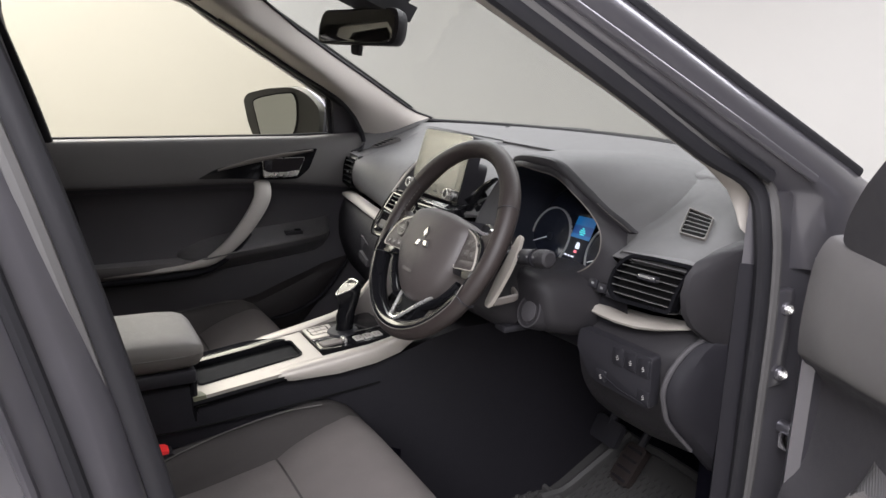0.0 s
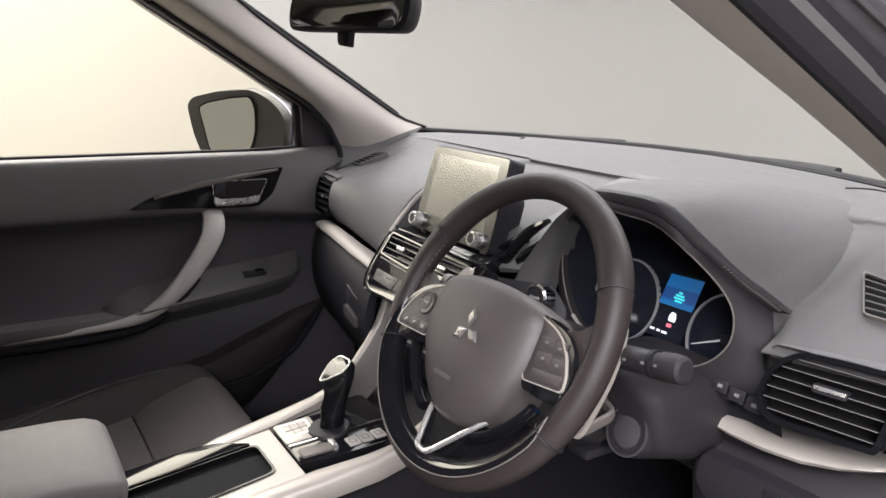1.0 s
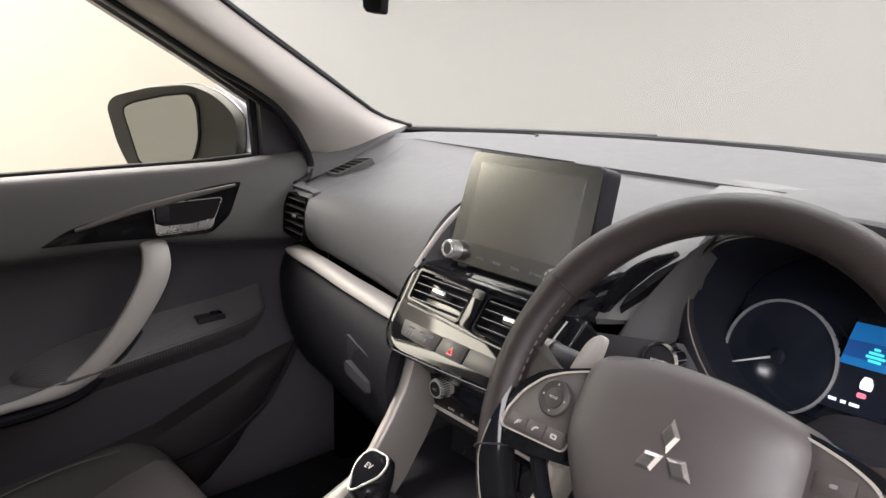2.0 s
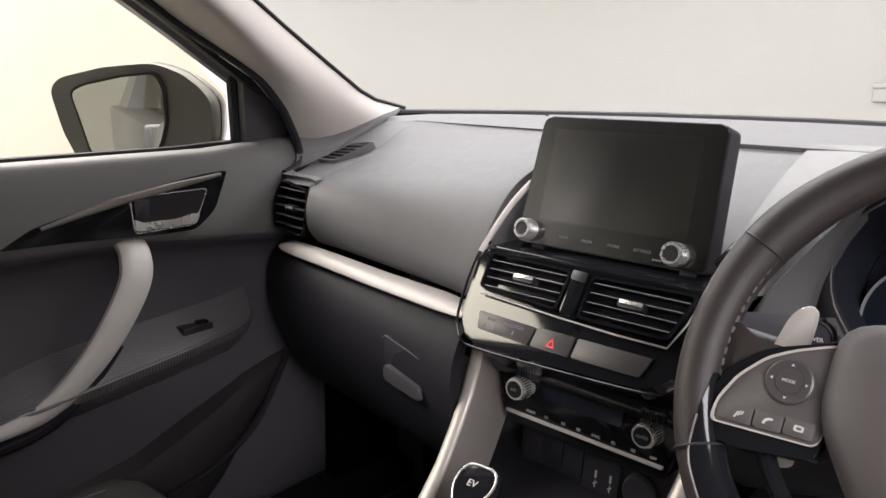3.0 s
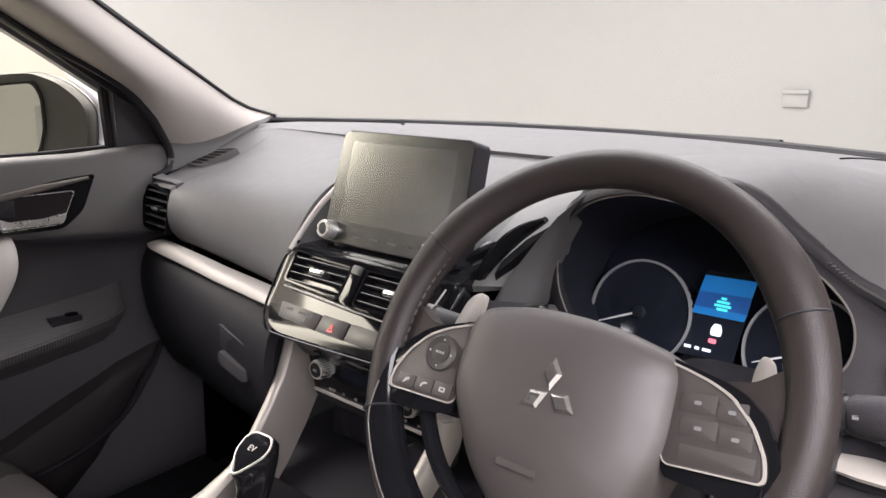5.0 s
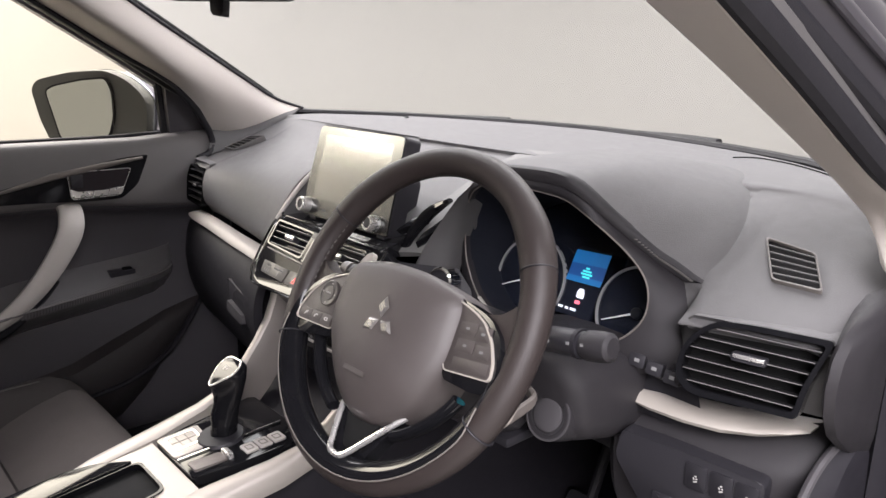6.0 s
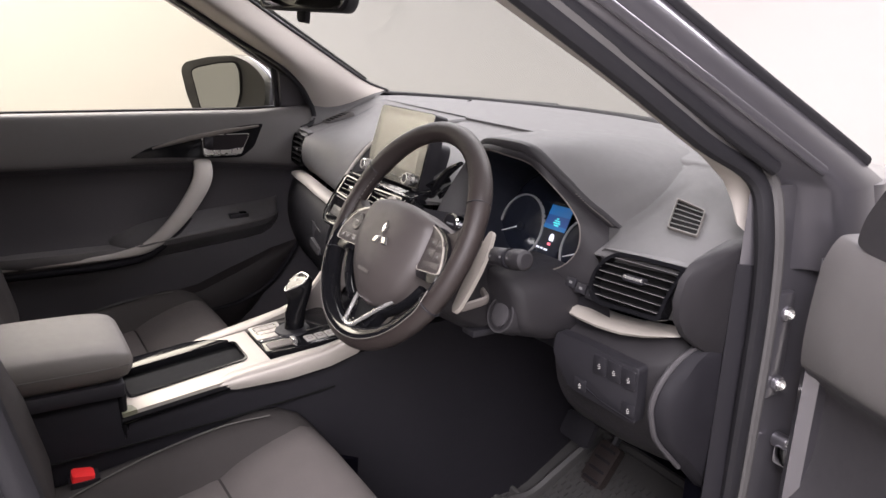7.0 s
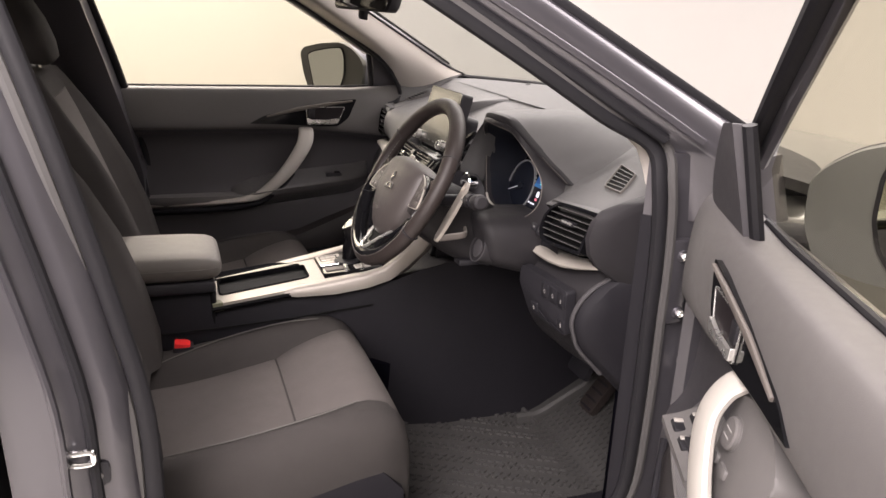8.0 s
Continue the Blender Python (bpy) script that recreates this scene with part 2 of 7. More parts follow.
def sheet(rows, thick, bm=None):
    """A curved panel given by a grid of points, with thickness away from its face."""
    own = loft(rows, ring=False)
    bmesh.ops.recalc_face_normals(own, faces=own.faces)
    own.normal_update()
    inside = Vector((0.3, -0.5, 1.25))
    if sum((inside - f.calc_center_median()).normalized().dot(f.normal) * f.calc_area() for f in own.faces) < 0:
        bmesh.ops.reverse_faces(own, faces=own.faces)
        own.normal_update()
    normals = {v: v.normal.copy() for v in own.verts}
    geo = bmesh.ops.duplicate(own, geom=own.verts[:] + own.edges[:] + own.faces[:])
    vm = geo["vert_map"]
    edges = [e for e in own.edges if len(e.link_faces) == 1]
    half = [e for e in edges if e.verts[0] in normals]
    for v, n in normals.items():
        vm[v].co = v.co - n * thick
    for e in half:
        a, b = e.verts
        own.faces.new((a, b, vm[b], vm[a]))
    return merge(bm, own)


def spline(pts, n=8, closed=False):
    """Points on a smooth curve through pts."""
    pts = [Vector(p) for p in pts]
    k = len(pts)
    out = []
    for i in range(k if closed else k - 1):
        p0 = pts[i - 1] if closed or i else pts[0] * 2 - pts[1]
        p1, p2 = pts[i], pts[(i + 1) % k]
        p3 = pts[(i + 2) % k] if closed or i + 2 < k else p2 * 2 - p1
        for j in range(n):
            t = j / n
            out.append(0.5 * (2 * p1 + (p2 - p0) * t + (2 * p0 - 5 * p1 + 4 * p2 - p3) * t * t + (3 * p1 - p0 - 3 * p2 + p3) * t ** 3))
    if not closed:
        out.append(pts[-1])
    return out


def tube(path, rx, ry=None, sides=10, closed=False, up=(0, 0, 1), bm=None, power=1.0, caps=True):
    """A bar along a path with an elliptic section: rx across, ry along up; either may be a list."""
    ry = rx if ry is None else ry
    path = [Vector(p) for p in path]
    rows, k = [], len(path)
    for i, p in enumerate(path):
        a = path[i - 1] if i or closed else p
        b = path[(i + 1) % k] if i + 1 < k or closed else p
        d = (b - a).normalized()
        s = d.cross(Vector(up)).normalized()
        w = s.cross(d)
        x = rx[i] if isinstance(rx, (list, tuple)) else rx
        y = ry[i] if isinstance(ry, (list, tuple)) else ry
        row = []
        for j in range(sides):
            c, q = math.cos(2 * math.pi * j / sides), math.sin(2 * math.pi * j / sides)
            c, q = math.copysign(abs(c) ** power, c), math.copysign(abs(q) ** power, q)
            row.append(p + s * x * c + w * y * q)
        rows.append(row)
    return loft(rows, True, caps and not closed, bm, wrap=closed)


def lathe(m, prof, sides=24, bm=None):
    """A turned piece: prof is (radius, height) along m's w axis."""
    rows = [[m @ V(r * math.cos(2 * math.pi * j / sides), r * math.sin(2 * math.pi * j / sides), h) for j in range(sides)] for r, h in prof]
    return loft(rows, True, True, bm)


def box(lo, hi, bevel=0.0, seg=2, bm=None):
    own = bmesh.new()
    bmesh.ops.create_cube(own, size=1, matrix=Matrix.Translation((Vector(lo) + Vector(hi)) / 2) @ Matrix.Diagonal((*(Vector(hi) - Vector(lo)), 1)))
    if bevel:
        bmesh.ops.bevel(own, geom=list(own.edges), offset=bevel, segments=seg, profile=0.5, affect="EDGES", clamp_overlap=True)
    return merge(bm, own)


def words(body, size, m, mat, parent, name="lettering", stretch=1.0):
    """Raised lettering from the built-in font, centred at m."""
    c = bpy.data.curves.new(name, "FONT")
    c.body, c.size, c.align_x, c.align_y, c.extrude = body, size, "CENTER", "CENTER", 0.0002
    tmp = new(name, c)
    me = bpy.data.meshes.new_from_object(tmp)
    bpy.data.objects.remove(tmp)
    me.transform(m @ Matrix.Diagonal((stretch, 1, 1, 1)))
    me.materials.append(mat)
    ob = new(name, me)
    ob.parent = parent
    if parent.type == "EMPTY":
        ob.matrix_parent_inverse = Matrix.Translation(parent.location).inverted()
    return ob


def lerp(a, b, t):
    return a + (b - a) * t


def curve(x, xs, ys):
    """A smooth table: ys at xs, eased between."""
    return float(np.interp(x, xs, ys))

# ---- studio room ----


def slab(name, lo, hi, mat, label, category="wall"):
    return part(name, box(lo, hi), mat, None, label, category=category, kind="structure")


slab("floor", (-5.2, -7.2, -0.15), (5.4, 4.3, 0.0), FLOORMAT, "pale smooth studio floor under the parked car", "floor")
turn_ = [(5.2, 4.1), (0.0, 4.1), (-2.4, 4.1)] + [(-2.4 - 2.6 * math.sin(a), 1.5 + 2.6 * math.cos(a)) for a in [math.pi / 2 * k / 16 for k in range(1, 17)]]
part("wall_north", sheet([[V(x, y, z) for x, y in turn_] for z in (0.0, 1.2, 2.4, 3.5)], 0.15), WALL, None, "plain off-white studio wall curving round the corner", category="wall", kind="structure")
slab("wall_west", (-5.15, -7.0, 0.0), (-5.0, 1.5, 3.5), WALL, "plain cream studio wall beside the passenger side")
slab("wall_east", (5.2, -7.0, 0.0), (5.35, 4.25, 3.5), WALL, "plain cream studio wall beside the driver side")
slab("wall_south", (-5.15, -7.15, 0.0), (5.35, -7.0, 3.5), WALL, "plain off-white studio wall behind the car")
slab("ceiling", (-5.15, -7.15, 3.5), (5.35, 4.25, 3.65), WALL, "plain white studio ceiling", "ceiling")
socket = thing("wall_socket", (-0.67, 4.1, 1.15), "small white socket box on the off-white wall", "socket")
part("socket_box", box((-0.74, 4.08, 1.10), (-0.60, 4.1, 1.20), 0.008), WALL, socket)
part("socket_lid", box((-0.742, 4.07, 1.175), (-0.598, 4.082, 1.202), 0.004), WALL, socket)

# ---- car shell ----
shell = thing("car_body", (0.0, -0.4, 0.0), "dark grey metallic car body with the driver door open", "car")


def pillar_line(side, pts, z):
    zs = [p[2] for p in pts]
    x = np.interp(z, zs, [p[0] for p in pts])
    y = np.interp(z, zs, [p[1] for p in pts])
    return V(side * float(x), float(y), z)


# lines up the windscreen pillar, given for the right side: windscreen edge, door-seal edge, door channel, outer edge
LINE_W = [(0.684, 0.428, 1.165), (0.712, 0.36, 1.20), (0.692, 0.19, 1.30), (0.645, 0.0, 1.405), (0.60, -0.15, 1.505)]
LINE_B = [(0.697, 0.230, 1.165), (0.674, 0.206, 1.20), (0.628, 0.055, 1.30), (0.585, -0.13, 1.405), (0.555, -0.30, 1.505)]
LINE_S = [(0.742, 0.235, 1.165), (0.728, 0.16, 1.20), (0.698, -0.01, 1.305), (0.638, -0.35, 1.505)]
LINE_C = [(0.82, 0.31, 1.165), (0.80, 0.26, 1.20), (0.742, 0.095, 1.305), (0.665, -0.26, 1.505)]
LINE_O = [(0.79, 0.46, 1.165), (0.78, 0.40, 1.20), (0.738, 0.215, 1.305), (0.667, -0.135, 1.505)]
HEIGHTS = [1.165, 1.18, 1.20, 1.23, 1.265, 1.31, 1.36, 1.42, 1.47, 1.505]


def pillar_trim(side):
    rows = []
    for z in HEIGHTS:
        w, b, s = (pillar_line(side, l, z) for l in (LINE_W, LINE_B, LINE_S))
        row = spline([s, s.lerp(b, 0.62) + (b - w.lerp(s, 0.5)) * 0.12, b, b.lerp(w, 0.5) + (b - w.lerp(s, 0.5)) * 0.12, w], 3)
        row += [w + V(side * 0.03, 0.008, 0.0), s + V(side * 0.02, 0.03, 0.0)]
        rows.append(row)
    if side > 0:
        feet = ((0.748, 0.262, 1.078), (0.738, 0.240, 1.096), (0.721, 0.230, 1.114), (0.703, 0.275, 1.125), (0.680, 0.430, 1.140))
    else:
        feet = ((0.726, 0.214, 1.125), (0.714, 0.258, 1.123), (0.697, 0.315, 1.136), (0.670, 0.360, 1.158), (0.658, 0.408, 1.176))
    foot = spline([V(side * x, y, z) for x, y, z in feet], 3)
    foot += [foot[12] + V(side * 0.03, 0.008, 0.0), foot[0] + V(side * 0.02, 0.03, 0.0)]
    if side > 0:
        mid = [a.lerp(b, 0.45) + V(0, 0, 0.004) for a, b in zip(foot, rows[0])]
        return loft([foot, mid] + rows)
    # passenger side: the trim flares out smoothly on to the dash
    flare = [foot]
    for f, z, inner in ((0.25, 1.188, (-0.709, 0.180, 1.158)), (0.5, 1.205, (-0.702, 0.152, 1.195)), (0.75, 1.235, (-0.696, 0.112, 1.231))):
        row = [a.lerp(b, f) for a, b in zip(foot, rows[4])]
        edge = pillar_line(side, LINE_W, z) - row[12]
        inset = V(*inner) - row[0]
        for j in range(13):
            row[j] = row[j] + edge * (j / 12) ** 2 + inset * (1 - j / 12) ** 3
        row[13] = row[13] + edge
        flare.append(row)
    return loft(flare + rows[4:])


def pillar_skin(side):
    rows = []
    for z in HEIGHTS:
        w, s, c, o = (pillar_line(side, l, z) for l in (LINE_W, LINE_S, LINE_C, LINE_O))
        m = s.lerp(c, 0.5) + V(-side * 0.006, 0.012, 0)
        e = c.lerp(o, 0.45) + V(side * 0.012, 0, 0.006)
        rows.append([s + V(side * 0.02, 0.03, 0), s.lerp(c, 0.25) + V(0, 0.008, 0), m, s.lerp(c, 0.8) + V(side * 0.002, 0.004, 0), c, c.lerp(o, 0.2) + V(side * 0.01, 0, 0.003), e, c.lerp(o, 0.8) + V(side * 0.006, 0, 0.006), o, o.lerp(w, 0.3) + V(0, -0.01, 0), w + V(side * 0.03, 0.008, 0)])
    low = [V(p.x + side * 0.01, p.y + 0.03, 1.05) for p in rows[0]]
    return loft([low] + rows)


def seal_path(side):
    """The rubber edge seal round the front door opening."""
    up = [pillar_line(side, LINE_S, z) + V(side * 0.016, 0.012, 0) for z in (1.505, 1.42, 1.31, 1.23, 1.18)]
    down = [V(side * 0.770, 0.228, 1.11), V(side * 0.775, 0.236, 1.0), V(side * 0.775, 0.238, 0.85), V(side * 0.77, 0.243, 0.65), V(side * 0.765, 0.235, 0.5), V(side * 0.755, 0.18, 0.425), V(side * 0.75, 0.08, 0.405), V(side * 0.75, -0.3, 0.40), V(side * 0.752, -0.52, 0.41), V(side * 0.755, -0.585, 0.47), V(side * 0.757, -0.605, 0.6), V(side * 0.758, -0.61, 0.8), V(side * 0.745, -0.65, 1.0), V(side * 0.728, -0.70, 1.2), V(side * 0.69, -0.76, 1.4), V(side * 0.645, -0.79, 1.5)]
    return spline(up + down, 5)


for side in (1, -1):
    part("pillar_trim", pillar_trim(side), LINER, shell, "beige-grey woven pillar trim", 50)
    part("windscreen_pillar", pillar_skin(side), PAINT, shell, angle=60)
    if side < 0:
        part("dash_end_seal", tube(spline([pillar_line(-1, LINE_S, z) + V(0.004, -0.004, 0) for z in (1.44, 1.40, 1.35, 1.305)] + [V(-0.696, 0.060, 1.267), V(-0.692, 0.105, 1.237), V(-0.694, 0.131, 1.214), V(-0.699, 0.150, 1.195), V(-0.704, 0.169, 1.174), V(-0.708, 0.188, 1.142), V(-0.713, 0.201, 1.120), V(-0.712, 0.206, 1.092), V(-0.706, 0.191, 1.075), V(-0.700, 0.163, 1.066)], 4), 0.0075, 0.0075, 8), RUBBER, shell, "black rubber seal between dash and door")
    path = seal_path(side)
    part("door_seal", tube(path, 0.014, 0.012, 10, up=(side, 0, 0.2)), RUBBER, shell, "soft black rubber door seal")
    lip = [p + V(side * 0.004, 0.022 if i < len(path) * 0.5 else -0.022, 0.004) for i, p in enumerate(path)]
    part("seal_lip", tube(lip, 0.010, 0.008, 8, up=(side, 0, 0.2)), SEALGREY, shell, "grey edge trim beside the door seal")
    # weatherstrip, painted bead and windscreen moulding up the pillar
    zs_ = (1.19, 1.23, 1.28, 1.34, 1.40, 1.46, 1.50)
    for name_, f, lines, off, r_, mat_ in (("weatherstrip", 0.52, (LINE_S, LINE_C), V(side * 0.002, -0.004, 0.004), 0.010, RUBBER), ("pillar_bead", 0.02, (LINE_C, LINE_O), V(side * 0.004, -0.004, 0.004), 0.007, PAINT), ("pillar_moulding", 0.93, (LINE_C, LINE_O), V(side * 0.004, -0.002, 0.006), 0.009, RUBBER)):
        part(name_, tube(spline([pillar_line(side, lines[0], z).lerp(pillar_line(side, lines[1], z), f) + off for z in zs_], 4), r_, r_ * 0.8, 10, up=(side, 0, 0.2)), mat_, shell)
    # hinge post
    rows = []
    for z in (0.30, 0.45, 0.6, 0.75, 0.9, 1.0, 1.08, 1.12, 1.17):
        b = 0.03 * max(0.0, (1.17 - z) / 0.9)
        rows.append([V(side * x, y + b * 0.3, z) for x, y in ((0.748, 0.215), (0.758, 0.225), (0.768, 0.245), (0.772, 0.27), (0.773, 0.30), (0.782, 0.325), (0.80, 0.338), (0.815, 0.352), (0.82, 0.40), (0.80, 0.45), (0.748, 0.45))])
    part("hinge_post", loft(rows), PAINT, shell, angle=50)
    # sill under the door
    prof = [(0.62, 0.30), (0.62, 0.385), (0.66, 0.40), (0.73, 0.395), (0.75, 0.38), (0.775, 0.365), (0.81, 0.35), (0.83, 0.31), (0.82, 0.2), (0.62, 0.2)]
    part("sill", loft([[V(side * x, y, z) for x, z in prof] for y in (0.4, 0.0, -0.4, -0.8, -1.9)]), PAINT, shell)
    # centre pillar
    rows = []
    for z, y, x in ((0.38, -0.60, 0.775), (0.55, -0.625, 0.785), (0.7, -0.633, 0.79), (0.85, -0.638, 0.788), (1.0, -0.668, 0.775), (1.2, -0.72, 0.745), (1.4, -0.775, 0.70), (1.52, -0.80, 0.655)):
        rows.append([V(side * (x - 0.11), y + 0.0, z), V(side * (x - 0.03), y + 0.012, z), V(side * (x - 0.01), y + 0.0, z), V(side * x, y - 0.02, z), V(side * (x + 0.002), y - 0.05, z), V(side * (x + 0.018), y - 0.062, z), V(side * (x + 0.025), y - 0.085, z), V(side * (x + 0.02), y - 0.15, z), V(side * (x - 0.10), y - 0.16, z)])
    part("centre_pillar", loft(rows), PAINT, shell, angle=50)
    for name_, j, r_, mat_ in (("pillar_seal", 4, 0.008, RUBBER), ("pillar_flange", 6, 0.006, PAINT)):
        part(name_, tube(spline([r[j] + V(side * 0.003, 0.004, 0) for r in rows], 4), r_, r_ * 1.3, 8, up=(side, 0, 0)), mat_, shell)
    rows = []
    for z, y, x in ((0.45, -0.60, 0.66), (0.7, -0.615, 0.68), (0.9, -0.64, 0.69), (1.1, -0.715, 0.70), (1.12, -0.722, 0.70), (1.3, -0.765, 0.675), (1.42, -0.80, 0.645), (1.5, -0.82, 0.615)):
        rows.append([V(side * (x + 0.03), y, z), V(side * x, y - 0.01, z), V(side * (x - 0.012), y - 0.05, z), V(side * (x - 0.012), y - 0.11, z), V(side * (x + 0.02), y - 0.15, z), V(side * (x + 0.04), y - 0.1, z)])
    part("centre_pillar_trim", loft(rows), DARK, shell, "dark plastic centre pillar trim")
    # rear side: panel below, frame and pane above
    part("rear_side_panel", box((side * 0.72 if side > 0 else -0.86, -2.1, 0.38), (0.86 if side > 0 else -0.72, -0.8, 1.1), 0.02), PAINT, shell)
    part("rear_side_lining", box((side * 0.69 if side > 0 else -0.715, -2.1, 0.4), (0.715 if side > 0 else -0.69, -0.78, 1.1), 0.01), DARK, shell, "dark plastic rear door lining")
    part("rear_pillar", loft([[V(side * 0.7, -1.75, 1.1), V(side * 0.82, -1.75, 1.1), V(side * 0.82, -2.1, 1.1), V(side * 0.7, -2.1, 1.1)], [V(side * 0.56, -1.95, 1.52), V(side * 0.64, -1.95, 1.52), V(side * 0.64, -2.15, 1.52), V(side * 0.56, -2.15, 1.52)]]), PAINT, shell)
    pane = part("rear_side_pane", sheet([[V(side * 0.755, -0.86, 1.1), V(side * 0.755, -1.3, 1.1), V(side * 0.755, -1.76, 1.1)], [V(side * 0.70, -0.9, 1.35), V(side * 0.70, -1.35, 1.35), V(side * 0.70, -1.9, 1.35)], [V(side * 0.63, -0.92, 1.52), V(side * 0.63, -1.4, 1.52), V(side * 0.63, -1.97, 1.52)]], 0.004), SIDEPANE, shell)
    pane.visible_shadow = False
    # roof rail lining
    rail = [V(side * 0.565, -0.25, 1.51), V(side * 0.56, -0.38, 1.522), V(side * 0.56, -0.6, 1.535), V(side * 0.565, -1.0, 1.55), V(side * 0.56, -1.5, 1.545), V(side * 0.55, -2.1, 1.51)]
    part("roof_rail", tube(spline([p + V(side * 0.05, 0, -0.005) for p in rail], 5), 0.055, 0.028, 12, up=(0, 0, 1)), ROOFCLOTH, shell, "grey roof side lining")
    part("rail_skin", tube(spline([p + V(side * 0.08, 0.03, 0.018) for p in rail], 5), 0.05, 0.03, 12, up=(0, 0, 1)), PAINT, shell)
    # front wing, in the paint lightened for wall reflections
    rows = []
    for y, top, x in ((0.42, 1.07, 0.80), (0.55, 1.06, 0.83), (0.8, 1.045, 0.86), (1.1, 1.02, 0.87), (1.4, 0.985, 0.86), (1.6, 0.93, 0.82), (1.72, 0.86, 0.74)):
        rows.append([V(side * (x - 0.13), y, top + 0.01), V(side * (x - 0.05), y, top), V(side * (x - 0.01), y, top - 0.03), V(side * x, y, top - 0.09), V(side * (x + 0.01), y, top - 0.2), V(side * (x + 0.015), y, 0.62), V(side * x, y, 0.35), V(side * (x - 0.2), y, 0.35)])
    part("front_wing", loft(rows), PAINT_LIT, shell, angle=50)


def windscreen_y(x):
    return curve(abs(x), [0, 0.14, 0.27, 0.40, 0.49, 0.58, 0.64, 0.70], [0.74, 0.725, 0.69, 0.64, 0.59, 0.51, 0.44, 0.36])


XS = [-0.70 + 1.40 * k / 40 for k in range(41)]
rows = []
for k in range(9):
    t = k / 8
    row = []
    for x in XS:
        u = x / 0.70
        base = V(0.700 * u, windscreen_y(0.70 * u) + 0.045 * u ** 8, 1.160)
        top = V(0.60 * u, -0.13 - 0.02 * u * u, 1.53 - 0.025 * u * u)
        bow = V(0, 0.02, 0.015) * math.sin(math.pi * t)
        p = base.lerp(top, t) + bow
        # the glass runs out to the edge of the pillar trim
        rim_at = V(0.70, windscreen_y(0.70) + 0.045, 1.160).lerp(V(0.60, -0.15, 1.505), t) + bow
        want = pillar_line(1, LINE_W, rim_at.z) + V(0.010, 0.006, 0)
        gap = (want - rim_at) * abs(u) ** 8
        p += V(math.copysign(gap.x, u), gap.y, 0)
        row.append(p)
    rows.append(row)
ws = part("windscreen", sheet(rows, 0.005), PANE, shell, "clear curved windscreen glass")
ws.visible_shadow = False
edge = [p + V(0, -0.004, 0.004) for p in rows[0]]
part("windscreen_seal", tube(edge, 0.010, 0.0075, 8, up=(0, 0, 1)), RUBBER, shell, "black seal along the windscreen foot")
for side in (1, -1):
    part("windscreen_edge", tube(([V(-0.652, 0.415, 1.175)] if side < 0 else []) + [pillar_line(side, LINE_W, z) + V(0, 0.002, 0.002) for z in ([1.188, 1.205, 1.235] + HEIGHTS[4:] if side < 0 else HEIGHTS)], 0.004, 0.004, 8, up=(0, 0, 1)), RUBBER, shell)
# roof: lining, skin and front header
rows = [[V(0.56 * u, y + 0.03 * (1 - u * u), z - 0.03 * u * u) for u in [k / 8 - 1 for k in range(17)]] for y, z in ((-0.14, 1.52), (-0.28, 1.54), (-0.42, 1.555), (-0.8, 1.575), (-1.3, 1.58), (-1.8, 1.56), (-2.15, 1.52))]
part("headliner", sheet(rows, 0.012), ROOFCLOTH, shell, "grey woven roof lining")
part("roof_skin", sheet([[p + V(0, 0.02, 0.035) for p in r] for r in rows], 0.01), PAINT, shell)
rows = [[V(0.62 * u, y, z) for u in (-1, -0.5, 0, 0.5, 1)] for y, z in ((-2.12, 1.53), (-2.22, 1.3), (-2.3, 1.05), (-2.33, 0.8), (-2.3, 0.35))]
part("tailgate", sheet(rows, 0.05), DARK, shell, "dark tailgate lining")
# bonnet and cowl
rows = []
for y, z in ((0.80, 1.085), (0.95, 1.085), (1.15, 1.07), (1.35, 1.045), (1.55, 1.0), (1.68, 0.93), (1.74, 0.85)):
    rows.append([V(0.72 * u, y - 0.12 * u * u, z - 0.035 * abs(u) ** 3) for u in [k / 10 - 1 for k in range(21)]])
part("bonnet", sheet(rows, 0.02), PAINT_LIT, shell, "grey metallic bonnet, wall reflections lightening its colour")
rows = []
for k, (dy, z) in enumerate(((0.0, 1.135), (0.06, 1.115), (0.12, 1.10), (0.17, 1.085))):
    rows.append([V(0.79 * u, windscreen_y(0.68 * u) + dy, z) for u in [k2 / 14 - 1 for k2 in range(29)]])
part("cowl", sheet(rows, 0.02), BLACK, shell, "black plastic cowl under the windscreen")
part("front_bumper", loft([[V(0.8 * u, 1.76 - 0.12 * u * u, z) for u in [k / 6 - 1 for k in range(13)]] + [V(0.6, 1.5, z), V(-0.6, 1.5, z)] for z in (0.25, 0.45, 0.65, 0.86)]), PAINT, shell)
